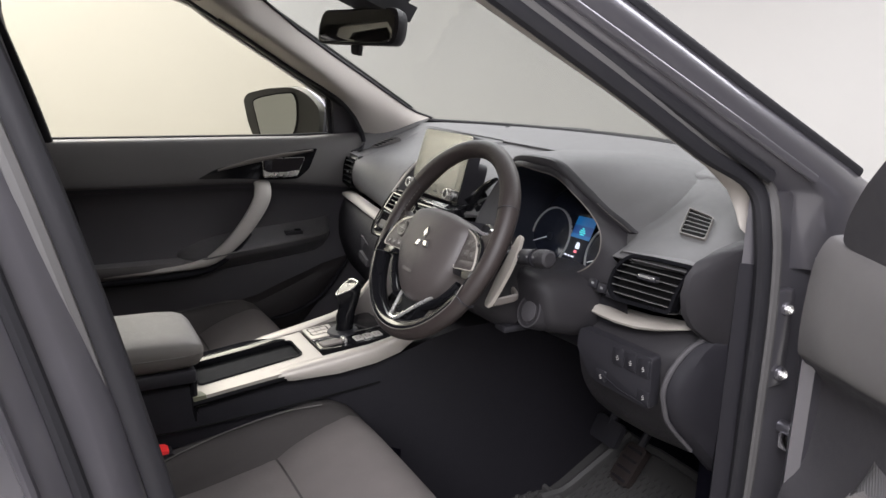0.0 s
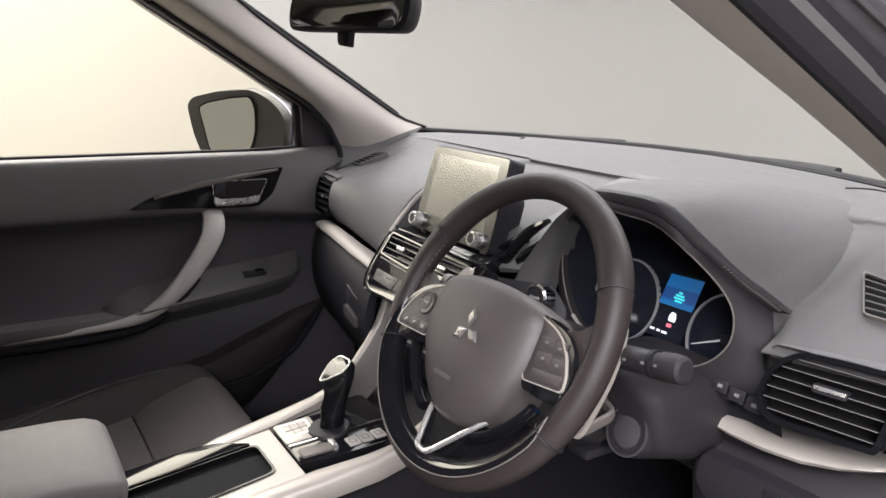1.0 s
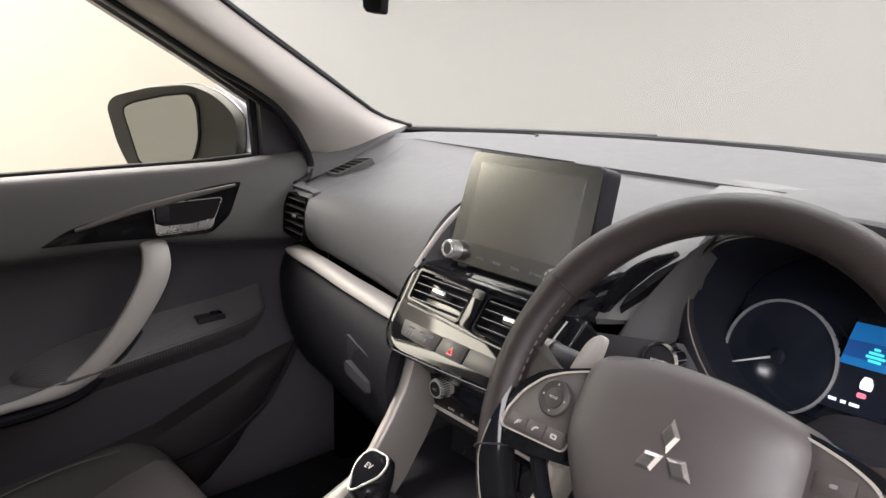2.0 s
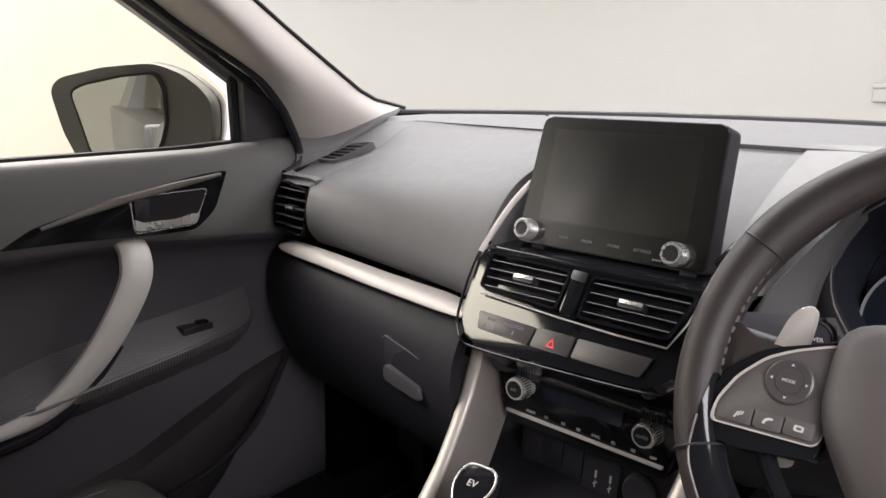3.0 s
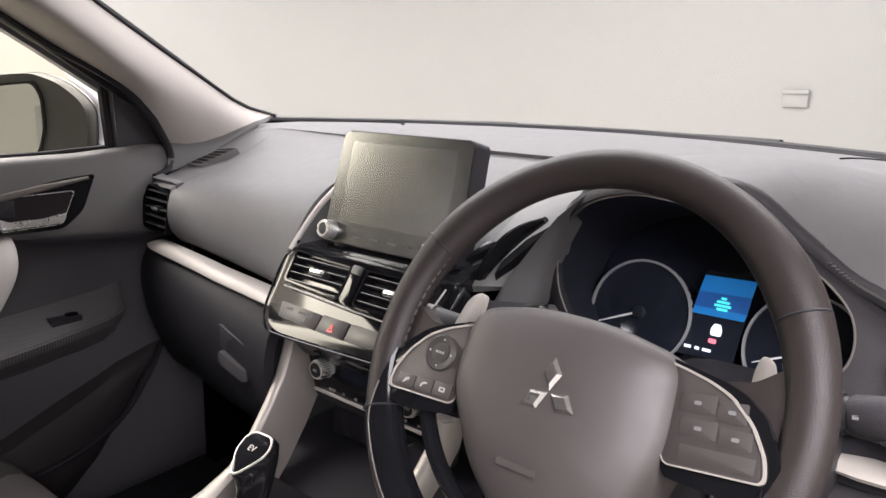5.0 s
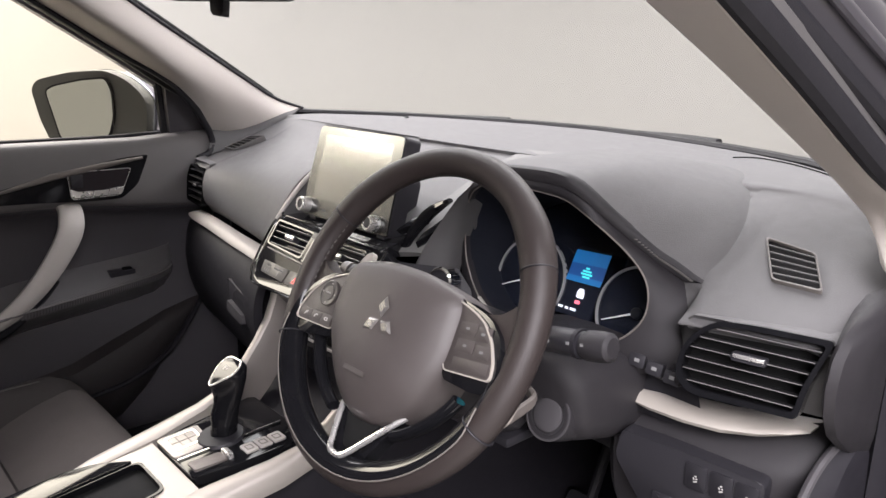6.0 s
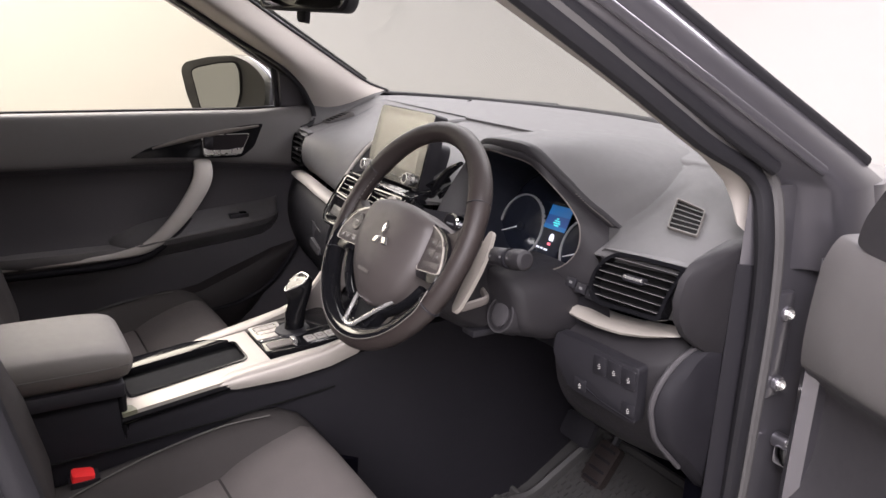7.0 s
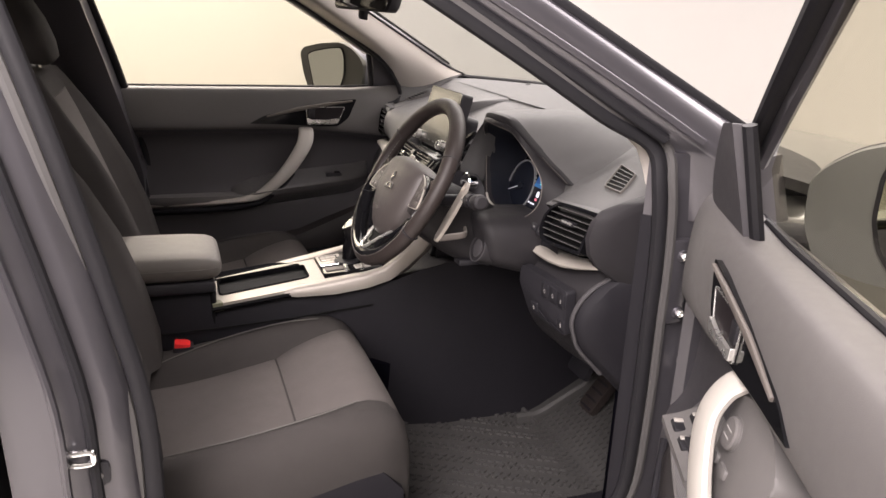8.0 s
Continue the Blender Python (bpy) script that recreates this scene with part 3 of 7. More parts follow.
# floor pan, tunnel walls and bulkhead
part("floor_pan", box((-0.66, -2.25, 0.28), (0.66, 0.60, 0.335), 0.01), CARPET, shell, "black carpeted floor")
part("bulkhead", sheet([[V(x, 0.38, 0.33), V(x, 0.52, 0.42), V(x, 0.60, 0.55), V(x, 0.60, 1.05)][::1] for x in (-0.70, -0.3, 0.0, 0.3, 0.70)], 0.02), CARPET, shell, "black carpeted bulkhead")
for side in (1, -1):
    # side panels take the carpet's near-black to hold the footwell's shade
    part("kick_panel", box((min(side * 0.685, side * 0.725), 0.245, 0.33), (max(side * 0.685, side * 0.725), 0.6, 0.98), 0.01), CARPET, shell, "footwell side panel, near-black for the footwell's shade")
for side in (1, -1):
    part("sill_trim", box((0.63 if side > 0 else -0.79, -0.95, 0.33), (0.725 if side > 0 else -0.63, 0.42, 0.408 if side > 0 else 0.436), 0.012), DARK, shell, "dark plastic sill trim")
    part("post_trim", loft([[V(side * x, y, z) for x, y in ((0.736, 0.30), (0.738, 0.222), (0.746, 0.214), (0.758, 0.222), (0.766, 0.240), (0.766, 0.30))] for z in (0.38, 0.6, 0.8, 0.94, 1.06)]), DARK, shell, "dark post trim beside the door seal", 40)
part("bench_back", loft([[V(-0.66, y, z) for y, z in ((-1.45, 0.55), (-1.0, 0.6), (-0.98, 0.66), (-1.45, 0.68), (-1.62, 1.15), (-1.72, 1.15), (-1.62, 0.55))], [V(0.66, y, z) for y, z in ((-1.45, 0.55), (-1.0, 0.6), (-0.98, 0.66), (-1.45, 0.68), (-1.62, 1.15), (-1.72, 1.15), (-1.62, 0.55))]]), BOLSTER, shell, "charcoal cloth rear bench")
# road wheels
for x in (-0.76, 0.76):
    for y in (1.15, -1.52):
        hub = frame_at(V(x, y, 0.34), (0, 1, 0), (0, 0, 1))
        tyre = part("road_wheel", lathe(hub, [(0.19, -0.1), (0.33, -0.1), (0.34, -0.07), (0.34, 0.07), (0.33, 0.1), (0.19, 0.1)], 28), RUBBER, shell)
        part("rim", lathe(hub, [(0.0, -0.09), (0.18, -0.085), (0.195, -0.1), (0.195, 0.1), (0.18, 0.085), (0.0, 0.09)], 28), SATIN, tyre)
# hinge bolts, check strap and striker on the driver side
for at, d in ((V(0.785, 0.285, 0.99), 0.0), (V(0.787, 0.29, 0.883), 0.0), (V(0.80, 0.318, 0.785), 0.0)):
    m = frame_at(at, (0, 1, 0), (0, 0, 1))
    bolt = part("hinge_bolt", lathe(m, [(0.0115, -0.02), (0.0115, 0.001), (0.0105, 0.003), (0.0, 0.0032)], 16), PAINT, shell)
    part("bolt_head", lathe(m, [(0.0072, 0.0), (0.0072, 0.008), (0.0055, 0.0095), (0.004, 0.0095), (0.004, 0.007), (0.0, 0.007)], 6), KNOB, bolt, "bare steel hexagon head")
part("hinge_leaf", box((0.765, 0.262, 0.86), (0.784, 0.305, 1.02), 0.006), PAINT, shell)
part("check_strap", box((0.79, 0.30, 0.755), (0.86, 0.33, 0.785), 0.005), CHROME, shell, "bare steel door check strap")
m = frame_at(V(0.803, -0.722, 0.774), (0, 1, 0), (0, 0, 1))
striker = part("striker_plate", prism(m, round_poly(rect(0.026, 0.058), 0.011), 0.008, 0.002), CHROME, shell, "bright steel door striker")
part("striker_loop", tube(spline([V(0.806, -0.722, 0.783), V(0.816, -0.705, 0.783), V(0.817, -0.682, 0.783), V(0.817, -0.678, 0.774), V(0.817, -0.682, 0.765), V(0.816, -0.705, 0.765), V(0.806, -0.722, 0.765)], 5), 0.0045, 0.0045, 8, up=(1, 0, 0)), CHROME, striker)
for dz in (-0.021, 0.021):
    part("striker_screw", lathe(m @ Matrix.Translation((0, dz, 0)), [(0.007, 0.0), (0.007, 0.003), (0.004, 0.005), (0.0, 0.005)], 10), KNOB, striker)
gro = part("grommet", prism(frame_at(V(0.797, -0.676, 0.733), (0, 1, 0), (0, 0, 1)), round_poly(rect(0.030, 0.036), 0.009), 0.008, 0.002), BLACK, shell)
part("grommet_pin", lathe(frame_at(V(0.797, -0.676, 0.731), (0, 1, 0), (0, 0, 1)), [(0.006, 0.0), (0.006, 0.002), (0.0, 0.003)], 14), SEALGREY, gro)

# ---- dashboard ----
dash = thing("dashboard", (0.0, 0.3, 0.9), "grey soft-touch dashboard with silver trim strips", "dashboard")


def trim_y(x):
    if x < 0:
        return curve(-x, [0.14, 0.24, 0.36, 0.5, 0.64, 0.72], [0.036, 0.058, 0.078, 0.104, 0.124, 0.147])
    return curve(x, [0.49, 0.56, 0.64, 0.70, 0.73], [0.146, 0.150, 0.166, 0.190, 0.215])


def trim_z(x):
    if x < 0:
        return curve(-x, [0.14, 0.24, 0.36, 0.5, 0.64, 0.72], [0.961, 0.957, 0.954, 0.952, 0.951, 0.955])
    return curve(x, [0.49, 0.56, 0.64, 0.70, 0.73], [0.928, 0.927, 0.932, 0.941, 0.946])


# face of the padded top on the passenger side, beside the screen and beside the outer vent
FACE_IN = [(0.28, 1.146), (0.19, 1.136), (0.128, 1.118), (0.090, 1.095), (0.060, 1.060), (0.041, 1.018), (0.034, 0.988), (0.050, 0.971)]
FACE_OUT = [(0.30, 1.123), (0.235, 1.098), (0.18, 1.080), (0.142, 1.068), (0.121, 1.054), (0.112, 1.025), (0.115, 0.992), (0.134, 0.966)]


def dash_row(x):
    """Section of the padded top at x: windscreen edge, top, break and face."""
    yw = windscreen_y(x) - 0.012
    drop = 0.06 * max(0.0, abs(x) - 0.58) + 0.30 * max(0.0, abs(x) - 0.69)
    back = 0.0
    k = min(0.0, yw - 0.411)
    drop -= 0.5 * k
    fall = drop if x < -0.6 else 0.0
    pts = [(yw, 1.155 - fall), (yw - 0.02, 1.165 - fall), (lerp(yw - 0.02, 0.366 + k, 0.5), 1.164 - drop * 0.7), (0.370 + k, 1.1575 - drop), (0.360 + k, 1.1530 - drop), (0.350 + k, 1.1475 - drop), (min(0.31, 0.34 + k), 1.129 - drop - 0.5 * max(0.0, -0.03 - k) + 0.5 * max(0.0, -k)), (0.25 + back, 1.0985 - drop - 0.5 * k), (0.19 + back, 1.072 - drop * 0.7), (0.14 + back, 1.050 - drop * 0.4), (0.112 + back, 1.012), (lerp(0.10, trim_y(x) + 0.006, 0.6) + back, lerp(0.99, trim_z(x) + 0.035, 0.8)), (trim_y(x) + 0.004, trim_z(x) + 0.012), (trim_y(x) + 0.02, trim_z(x))]
    if 0.142 < x < 0.53:
        pts = pts[:4] + [(0.356, 1.149), (0.35, 1.147), (0.345, 1.144), (0.335, 1.13), (0.33, 1.09), (0.33, 1.03), (0.33, 0.99), (0.33, 0.965), (0.335, 0.95)]
    elif -0.575 < x < -0.143:
        s_ = min(1.0, (-x - 0.15) / 0.40)
        s_ = max(0.0, s_) ** 0.8
        pts = pts[:5] + [(lerp(a[0], b[0], s_), lerp(a[1], b[1], s_)) for a, b in zip(FACE_IN, FACE_OUT)]
    elif x < -0.57:
        o = 0.15 * (-x - 0.578) + 0.75 * max(0.0, -x - 0.675)
        up = drop + 0.5 * k
        pts = pts[:7] + [(0.25, 1.102 - up), (0.19 + o * 0.5, 1.084 - up), (0.146 + o, 1.070 - up * 0.8), (0.124 + o, 1.060 - up * 0.6), (0.150 + o, 1.054), (0.154 + o, 0.965)]
    elif 0.53 <= x <= 0.563:
        pts = pts[:6] + [(0.29, 1.122), (0.23, 1.094), (0.188, 1.074), (0.170, 1.052), (0.160, 1.020), (0.150, 0.985), (0.146, 0.955)]
    elif x > 0.563:
        o = -0.010 + 0.2 * (x - 0.648) + 1.6 * max(0.0, x - 0.715)
        lift = 0.45 * o
        pts = pts[:8] + [(0.20 + o * 0.5, 1.0745 + lift * 0.5 - drop - 0.5 * k), (0.160 + o, 1.055 + lift - drop - 0.5 * k), (0.150 + o, 1.047 + lift - drop - 0.5 * k), (0.168 + o, 1.04 + lift), (0.171 + o, 0.965)]
    elif abs(x) < 0.145:
        pts = pts[:4] + [(0.356, 1.149), (0.35, 1.147), (0.30, 1.135), (0.23, 1.11), (0.18, 1.085), (0.14, 1.065), (0.12, 1.05), (0.11, 1.04), (0.12, 1.03)]
    return [V(x, y, z) for y, z in pts]


stations = [-0.726, -0.72, -0.71, -0.70, -0.68, -0.655, -0.63, -0.60, -0.584, -0.577, -0.573] + [-0.52 + 0.0217 * k for k in range(17)] + [-0.15, -0.145, -0.14, -0.1, -0.05, 0.0, 0.05, 0.1, 0.14, 0.145, 0.15, 0.19, 0.232, 0.236, 0.28, 0.33, 0.38, 0.43, 0.48, 0.526, 0.532, 0.560, 0.566, 0.58, 0.61, 0.64, 0.67, 0.69, 0.705, 0.722]
rows = []
for x in stations:
    r = dash_row(x)
    sm = spline(r, 3)
    rows.append(sm)
part("dash_pad", sheet(rows, 0.012), SOFT, dash, angle=60)
# closing cheek of the pad under the passenger pillar
top_ = [(-0.724, 0.214, 1.126), (-0.718, 0.245, 1.123), (-0.708, 0.279, 1.126), (-0.697, 0.315, 1.137), (-0.677, 0.347, 1.153), (-0.664, 0.372, 1.165), (-0.655, 0.41, 1.176)]
low_ = [(-0.702, 0.188, 1.071), (-0.697, 0.222, 1.082), (-0.692, 0.250, 1.093), (-0.688, 0.272, 1.104), (-0.681, 0.298, 1.117), (-0.670, 0.328, 1.132), (-0.650, 0.378, 1.154)]
cheek = []
for a, b in zip(top_, low_):
    a, b = V(*a), V(*b)
    cheek.append(spline([a, a.lerp(b, 0.5) + V(0.003, -0.002, 0.001), b], 4))
part("pad_cheek", sheet(cheek, 0.004), SOFT, dash, angle=60)
# raised ridge parallel to the windscreen
part("dash_ridge", tube(spline([V(x, windscreen_y(x) - 0.10 - 0.02 * abs(x), 1.161) for x in (-0.52, -0.4, -0.2, 0.0, 0.2, 0.33, 0.40)], 6), 0.020, [0.0012 + 0.0038 * min(1.0, k / 8, (36 - k) / 8) for k in range(37)], 10, up=(0, 0, 1)), SOFT_TOP, dash)
for sd in (-1, 1):
    seam = [V(sd * x, windscreen_y(x) - d, 1.1665) for x, d in ((0.60, 0.05), (0.55, 0.052), (0.50, 0.055), (0.46, 0.058), (0.43, 0.065), (0.41, 0.085), (0.40, 0.11))]
    part("speaker_seam", tube(spline(seam, 4), 0.0011, 0.0011, 6), VOID, dash)



def strip(xs, mat, name, label, high=0.028):
    rows = []
    for x in xs:
        y, z = trim_y(x), trim_z(x)
        h = high * (0.3 if x in (xs[0], xs[-1]) else 0.75 if x in (xs[1], xs[-2]) else 1)
        prof = [(0.012, h * 0.42), (-0.002, h * 0.40), (-0.010, h * 0.22), (-0.0155, -h * 0.10), (-0.0165, -h * 0.32), (-0.012, -h * 0.5), (0.012, -h * 0.5)]
        rows.append([V(x, y + a, z + b) for a, b in prof])
    return part(name, loft(rows), mat, dash, label, 50)


strip([-0.655, -0.64, -0.6, -0.52, -0.44, -0.36, -0.28, -0.22, -0.17, -0.145], SATIN, "trim_strip", "satin silver trim strip", 0.0215)
rows = []
for x, y, z, w in ((0.490, 0.132, 0.930, 0.004), (0.505, 0.127, 0.928, 0.016), (0.54, 0.126, 0.927, 0.024), (0.58, 0.129, 0.927, 0.027), (0.62, 0.136, 0.929, 0.027), (0.655, 0.148, 0.934, 0.024), (0.68, 0.162, 0.939, 0.014), (0.697, 0.176, 0.942, 0.003)):
    rows.append([V(x, y + w * 0.9, z + w * 0.55), V(x, y + w * 0.3, z + w * 0.42), V(x, y - 0.001, z), V(x, y + 0.001, z - w * 0.16), V(x, y + w * 0.6, z - w * 0.2), V(x, y + 0.04, z), V(x, y + 0.04, z + w * 0.5)])
part("trim_strip", loft(rows), CREAM, dash, "satin silver trim wing under the outer vent", 50)


def lower_row(x, y0, z0, deep):
    pts = [(y0 + 0.02, z0), (y0 - 0.006, z0 - 0.008), (y0 - 0.022, z0 - 0.04), (y0 - 0.024, z0 - 0.09), (y0 - 0.005, z0 - 0.15), (y0 + 0.03, z0 - deep), (y0 + 0.12, z0 - deep - 0.02), (y0 + 0.28, z0 - deep)]
    return spline([V(x, y, z) for y, z in pts], 3)


# passenger lower dash with glovebox
part("glovebox", sheet([lower_row(x, trim_y(x) + 0.002 + 0.02 * max(0, abs(x) - 0.6) / 0.1, trim_z(x) - 0.024, 0.2) for x in (-0.725, -0.70, -0.66, -0.6, -0.5, -0.4, -0.3, -0.22, -0.17, -0.15)], 0.015), DARK, dash, "dark moulded glovebox lid")
m = frame_at(V(-0.258, 0.0235, 0.864), (1, -0.12, -0.10), (0, 0.02, 1))
latch = part("glovebox_latch", prism(m, round_poly([(-0.045, 0.03), (-0.04, -0.005), (-0.03, -0.03), (0.05, -0.03), (0.045, 0.01), (0.04, 0.024)][::-1], 0.006), 0.03, 0.002), BLACK, dash)
part("latch_pull", prism(m, round_poly([(-0.028, -0.026), (0.048, -0.026), (0.046, -0.008), (-0.030, -0.006)], 0.004), 0.012, 0.004, 3, lift=0.009), LOWDOOR, latch, "grey latch pull")
part("latch_outline", tube([m @ V(x, y, 0.0012) for x, y in ((-0.045, 0.026), (-0.04, 0.031), (0.036, 0.026), (0.042, 0.020), (0.046, 0.006))], 0.0014, 0.0012, 6), LOWDOOR, latch)
# driver lower dash (knee panel) with outer cheek
rows = []
for x, y0, z0 in ((0.485, 0.152, 0.893), (0.50, 0.137, 0.896), (0.56, 0.136, 0.898), (0.62, 0.143, 0.902), (0.68, 0.16, 0.912), (0.705, 0.175, 0.918), (0.73, 0.20, 0.922)):
    pts = [(y0 + 0.03, z0 + 0.03), (y0 + 0.004, z0 + 0.005), (y0 - 0.014, z0 - 0.02), (y0 - 0.012, z0 - 0.06), (y0 + 0.003, z0 - 0.11), (y0 + 0.04, z0 - 0.16), (y0 + 0.12, z0 - 0.22), (y0 + 0.2, z0 - 0.26)]
    rows.append(spline([V(x, y, z) for y, z in pts], 3))
part("knee_panel", sheet(rows, 0.015), COLUMN, dash, "dark grey knee panel beside the steering column")
rows = [spline([V(x, y0 + 0.02, 0.95), V(x, y0, 0.90), V(x, y0 + 0.01, 0.84), V(x, y0 + 0.06, 0.79), V(x, y0 + 0.2, 0.74)], 3) for x, y0 in ((0.14, 0.11), (0.24, 0.16), (0.36, 0.17), (0.49, 0.165))]
part("lower_panel", sheet(rows, 0.012), BLACK, dash, "black panel under the steering column")
rows = []
for y, z in ((0.21, 0.955), (0.20, 0.94), (0.160, 0.918), (0.132, 0.888), (0.121, 0.856), (0.127, 0.825), (0.141, 0.794), (0.19, 0.741), (0.24, 0.69)):
    rows.append([V(0.712, y, z), V(0.724, y + 0.004, z), V(0.735, y + 0.016, z), V(0.742, y + 0.05, z), V(0.746, y + 0.12, z), V(0.70, y + 0.12, z)])
part("dash_cheek", loft(rows), DARK, dash, "dark end cap of the dashboard")
# the raised rim round the end cap, paler to paint the highlight along its crease
part("end_cap_rim", tube(spline([V(0.722, 0.206, 0.942), V(0.716, 0.160, 0.918), V(0.714, 0.130, 0.888), V(0.713, 0.118, 0.856), V(0.713, 0.124, 0.825), V(0.714, 0.138, 0.794), V(0.718, 0.187, 0.741)], 5), 0.004, 0.005, 8, up=(1, 0, 0)), LOWDOOR, dash)
rows = []
for z, y0 in ((0.922, 0.200), (0.940, 0.172), (0.962, 0.142), (0.985, 0.126), (1.015, 0.120), (1.042, 0.127), (1.062, 0.145), (1.075, 0.18), (1.083, 0.225)):
    rows.append([V(0.716, y0 + 0.016, z), V(0.723, y0 + 0.001, z), V(0.732, y0 + 0.004, z), V(0.740, y0 + 0.022, z), V(0.744, y0 + 0.05, z + 0.004), V(0.745, y0 + 0.10, z + 0.012), V(0.70, y0 + 0.10, z + 0.012)])
part("side_cheek", loft(rows), COLUMN, dash, "dark rounded end cheek beside the vent")

# ---- air vents ----


def vent(name, m, outer, label, slats, tab, frame_mat=GLOSS, tilt=0.0, r=0.012, rim=0.006, vanes=4):
    """A vent: frame, near-black sheet for the shade inside, slats across, upright vanes behind, and a slide tab. outer
    is its outline in m's plane.
    """
    out = round_poly(outer, r)
    cx, cy = sum(p[0] for p in out) / len(out), sum(p[1] for p in out) / len(out)
    w = max(p[0] for p in out) - min(p[0] for p in out)
    h = max(p[1] for p in out) - min(p[1] for p in out)
    inn = [(cx + (x - cx) * (1 - 2 * rim / w), cy + (y - cy) * (1 - 2 * rim / h)) for x, y in out]
    frame_ = part(name, ring_prism(m, out, inn, 0.026, 0.0, 0.010), frame_mat, dash, label)
    # the duct's shade is a near-black sheet
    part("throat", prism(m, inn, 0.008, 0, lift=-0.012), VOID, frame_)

    def span(yv):
        xs = []
        for i in range(len(inn)):
            (x0, y0), (x1, y1) = inn[i - 1], inn[i]
            if (y0 - yv) * (y1 - yv) <= 0 and abs(y1 - y0) > 1e-9:
                xs.append(x0 + (x1 - x0) * (yv - y0) / (y1 - y0))
        return (min(xs), max(xs)) if len(xs) > 1 else None
    y0, y1 = min(p[1] for p in inn), max(p[1] for p in inn)
    for k in range(slats):
        yv = lerp(y0, y1, (k + 0.6) / (slats + 0.2))
        s = span(yv)
        if s:
            q = m @ Matrix.Translation(((s[0] + s[1]) / 2, yv, 0.0075))
            part("slat", prism(q, rect(s[1] - s[0] - 0.001, 0.0017), 0.011, 0.0004, 1), SLAT, frame_)
            # thin pale strip as the highlight on the slat's front edge
            part("slat_edge", prism(q, rect(s[1] - s[0] - 0.003, 0.0010, 0, 0.0001), 0.0006, 0, lift=0.0003), SLATGLINT, frame_)
    for k in range(vanes):
        xv = lerp(min(p[0] for p in inn), max(p[0] for p in inn), (k + 1) / (vanes + 1))
        q = m @ Matrix.Translation((xv, (y0 + y1) / 2, -0.008)) @ pose(0, 0, 0, 0, 15, 0)
        part("vane", prism(q, rect(0.006, h * 0.72), 0.0015), BLACK, frame_)
    if tab:
        tx, ty, tw = tab
        q = m @ Matrix.Translation((tx, ty, 0.011))
        t_ = part("tab", prism(q, round_poly(rect(tw, 0.009), 0.002), 0.012, 0.002), BLACK, frame_)
        part("tab_face", prism(q, round_poly(rect(tw * 0.9, 0.004, 0, 0.001), 0.001), 0.003, 0.0005, lift=0.0012), KNOB, t_)
    return frame_


SL = V(0, 0.62, 0.785)
# outer vents
vm = frame_at(V(-0.622, 0.129, 1.018), (1, -0.10, 0.0), (0.0, 0.10, 1))
vent("air_vent", vm, [(-0.058, -0.040), (0.038, -0.044), (0.046, 0.020), (0.044, 0.036), (-0.040, 0.044), (-0.062, 0.012)], "black outer air vent set in the dashboard end", 5, (-0.006, 0.0, 0.026), GLOSS, r=0.012, rim=0.003, vanes=0)
vm = frame_at(V(0.648, 0.135, 1.012), (1, 0.20, 0.0), (-0.05, 0.22, 1))
vent("air_vent", vm, [(-0.058, -0.044), (0.049, -0.041), (0.054, -0.008), (0.070, 0.042), (0.0, 0.041), (-0.046, 0.038), (-0.072, 0.006), (-0.075, -0.028)], "gloss black outer air vent with silver tab", 6, (-0.004, 0.006, 0.034), GLOSS, r=[0.014, 0.006, 0.01, 0.006, 0.01, 0.022, 0.018, 0.014], rim=0.006, vanes=0)
# demister grilles, flush in the sloping ends of the pad
for side in (1, -1):
    gm = frame_at(V(side * 0.63, 0.243, 1.0935 if side > 0 else 1.1035), (1, 0, -side * 0.055), (0, 1, 0.5))
    quad = [(side * -0.009, -0.0335), (side * 0.045, -0.030), (side * 0.012, 0.027), (side * -0.049, 0.0335)]
    out = round_poly(quad, 0.006)
    fr = part("demister_grille", ring_prism(gm, out, [(x * 0.92, y * 0.91) for x, y in out], 0.016, 0.0008, 0.0040), DOORGREY if side < 0 else ARMREST, dash, "side demister grille with pale rim")
    # near-black sheet just above the pad, for the shade in the grille
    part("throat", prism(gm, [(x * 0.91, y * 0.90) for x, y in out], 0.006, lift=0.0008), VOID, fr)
    bl, br, tr, tl = [Vector(q) * 0.90 for q in quad]
    for k in range(5):
        t = (k + 0.75) / 5.6
        a, b = bl.lerp(tl, t), br.lerp(tr, min(1.0, t + 0.06))
        d = (b - a).normalized()
        n_ = V(-d.y, d.x) * side
        part("slat", prism(gm, [tuple(a - n_ * 0.0005), tuple(b - n_ * 0.0005), tuple(b + n_ * 0.0005), tuple(a + n_ * 0.0005)], 0.0015, 0, lift=0.0034), SLATGLINT, fr)

# ---- centre fascia ----
fm = frame_at(V(0, 0.02, 1.0), (1, 0, 0), SL)
fascia = part("centre_fascia", prism(fm, round_poly([(-0.100, -0.066), (0.108, -0.058), (0.134, -0.034), (0.148, 0.048), (0.138, 0.055), (-0.136, 0.056), (-0.147, 0.042), (-0.132, -0.048)], [0.02, 0.02, 0.02, 0.01, 0.02, 0.02, 0.02, 0.02]), 0.06, 0.006, 3), GLOSS, dash, "piano black centre fascia")
rim = [fm @ V(x, y, 0.0) for x, y in ((-0.140, 0.060), (-0.149, 0.040), (-0.146, 0.0), (-0.136, -0.042), (-0.122, -0.061), (-0.10, -0.0685), (0.0, -0.066), (0.108, -0.0605), (0.127, -0.052), (0.137, -0.034), (0.151, 0.050))]
ft = frame_at(V(0, 0.092, 1.0445), (1, 0, 0), (0, 1.0, 0.06))
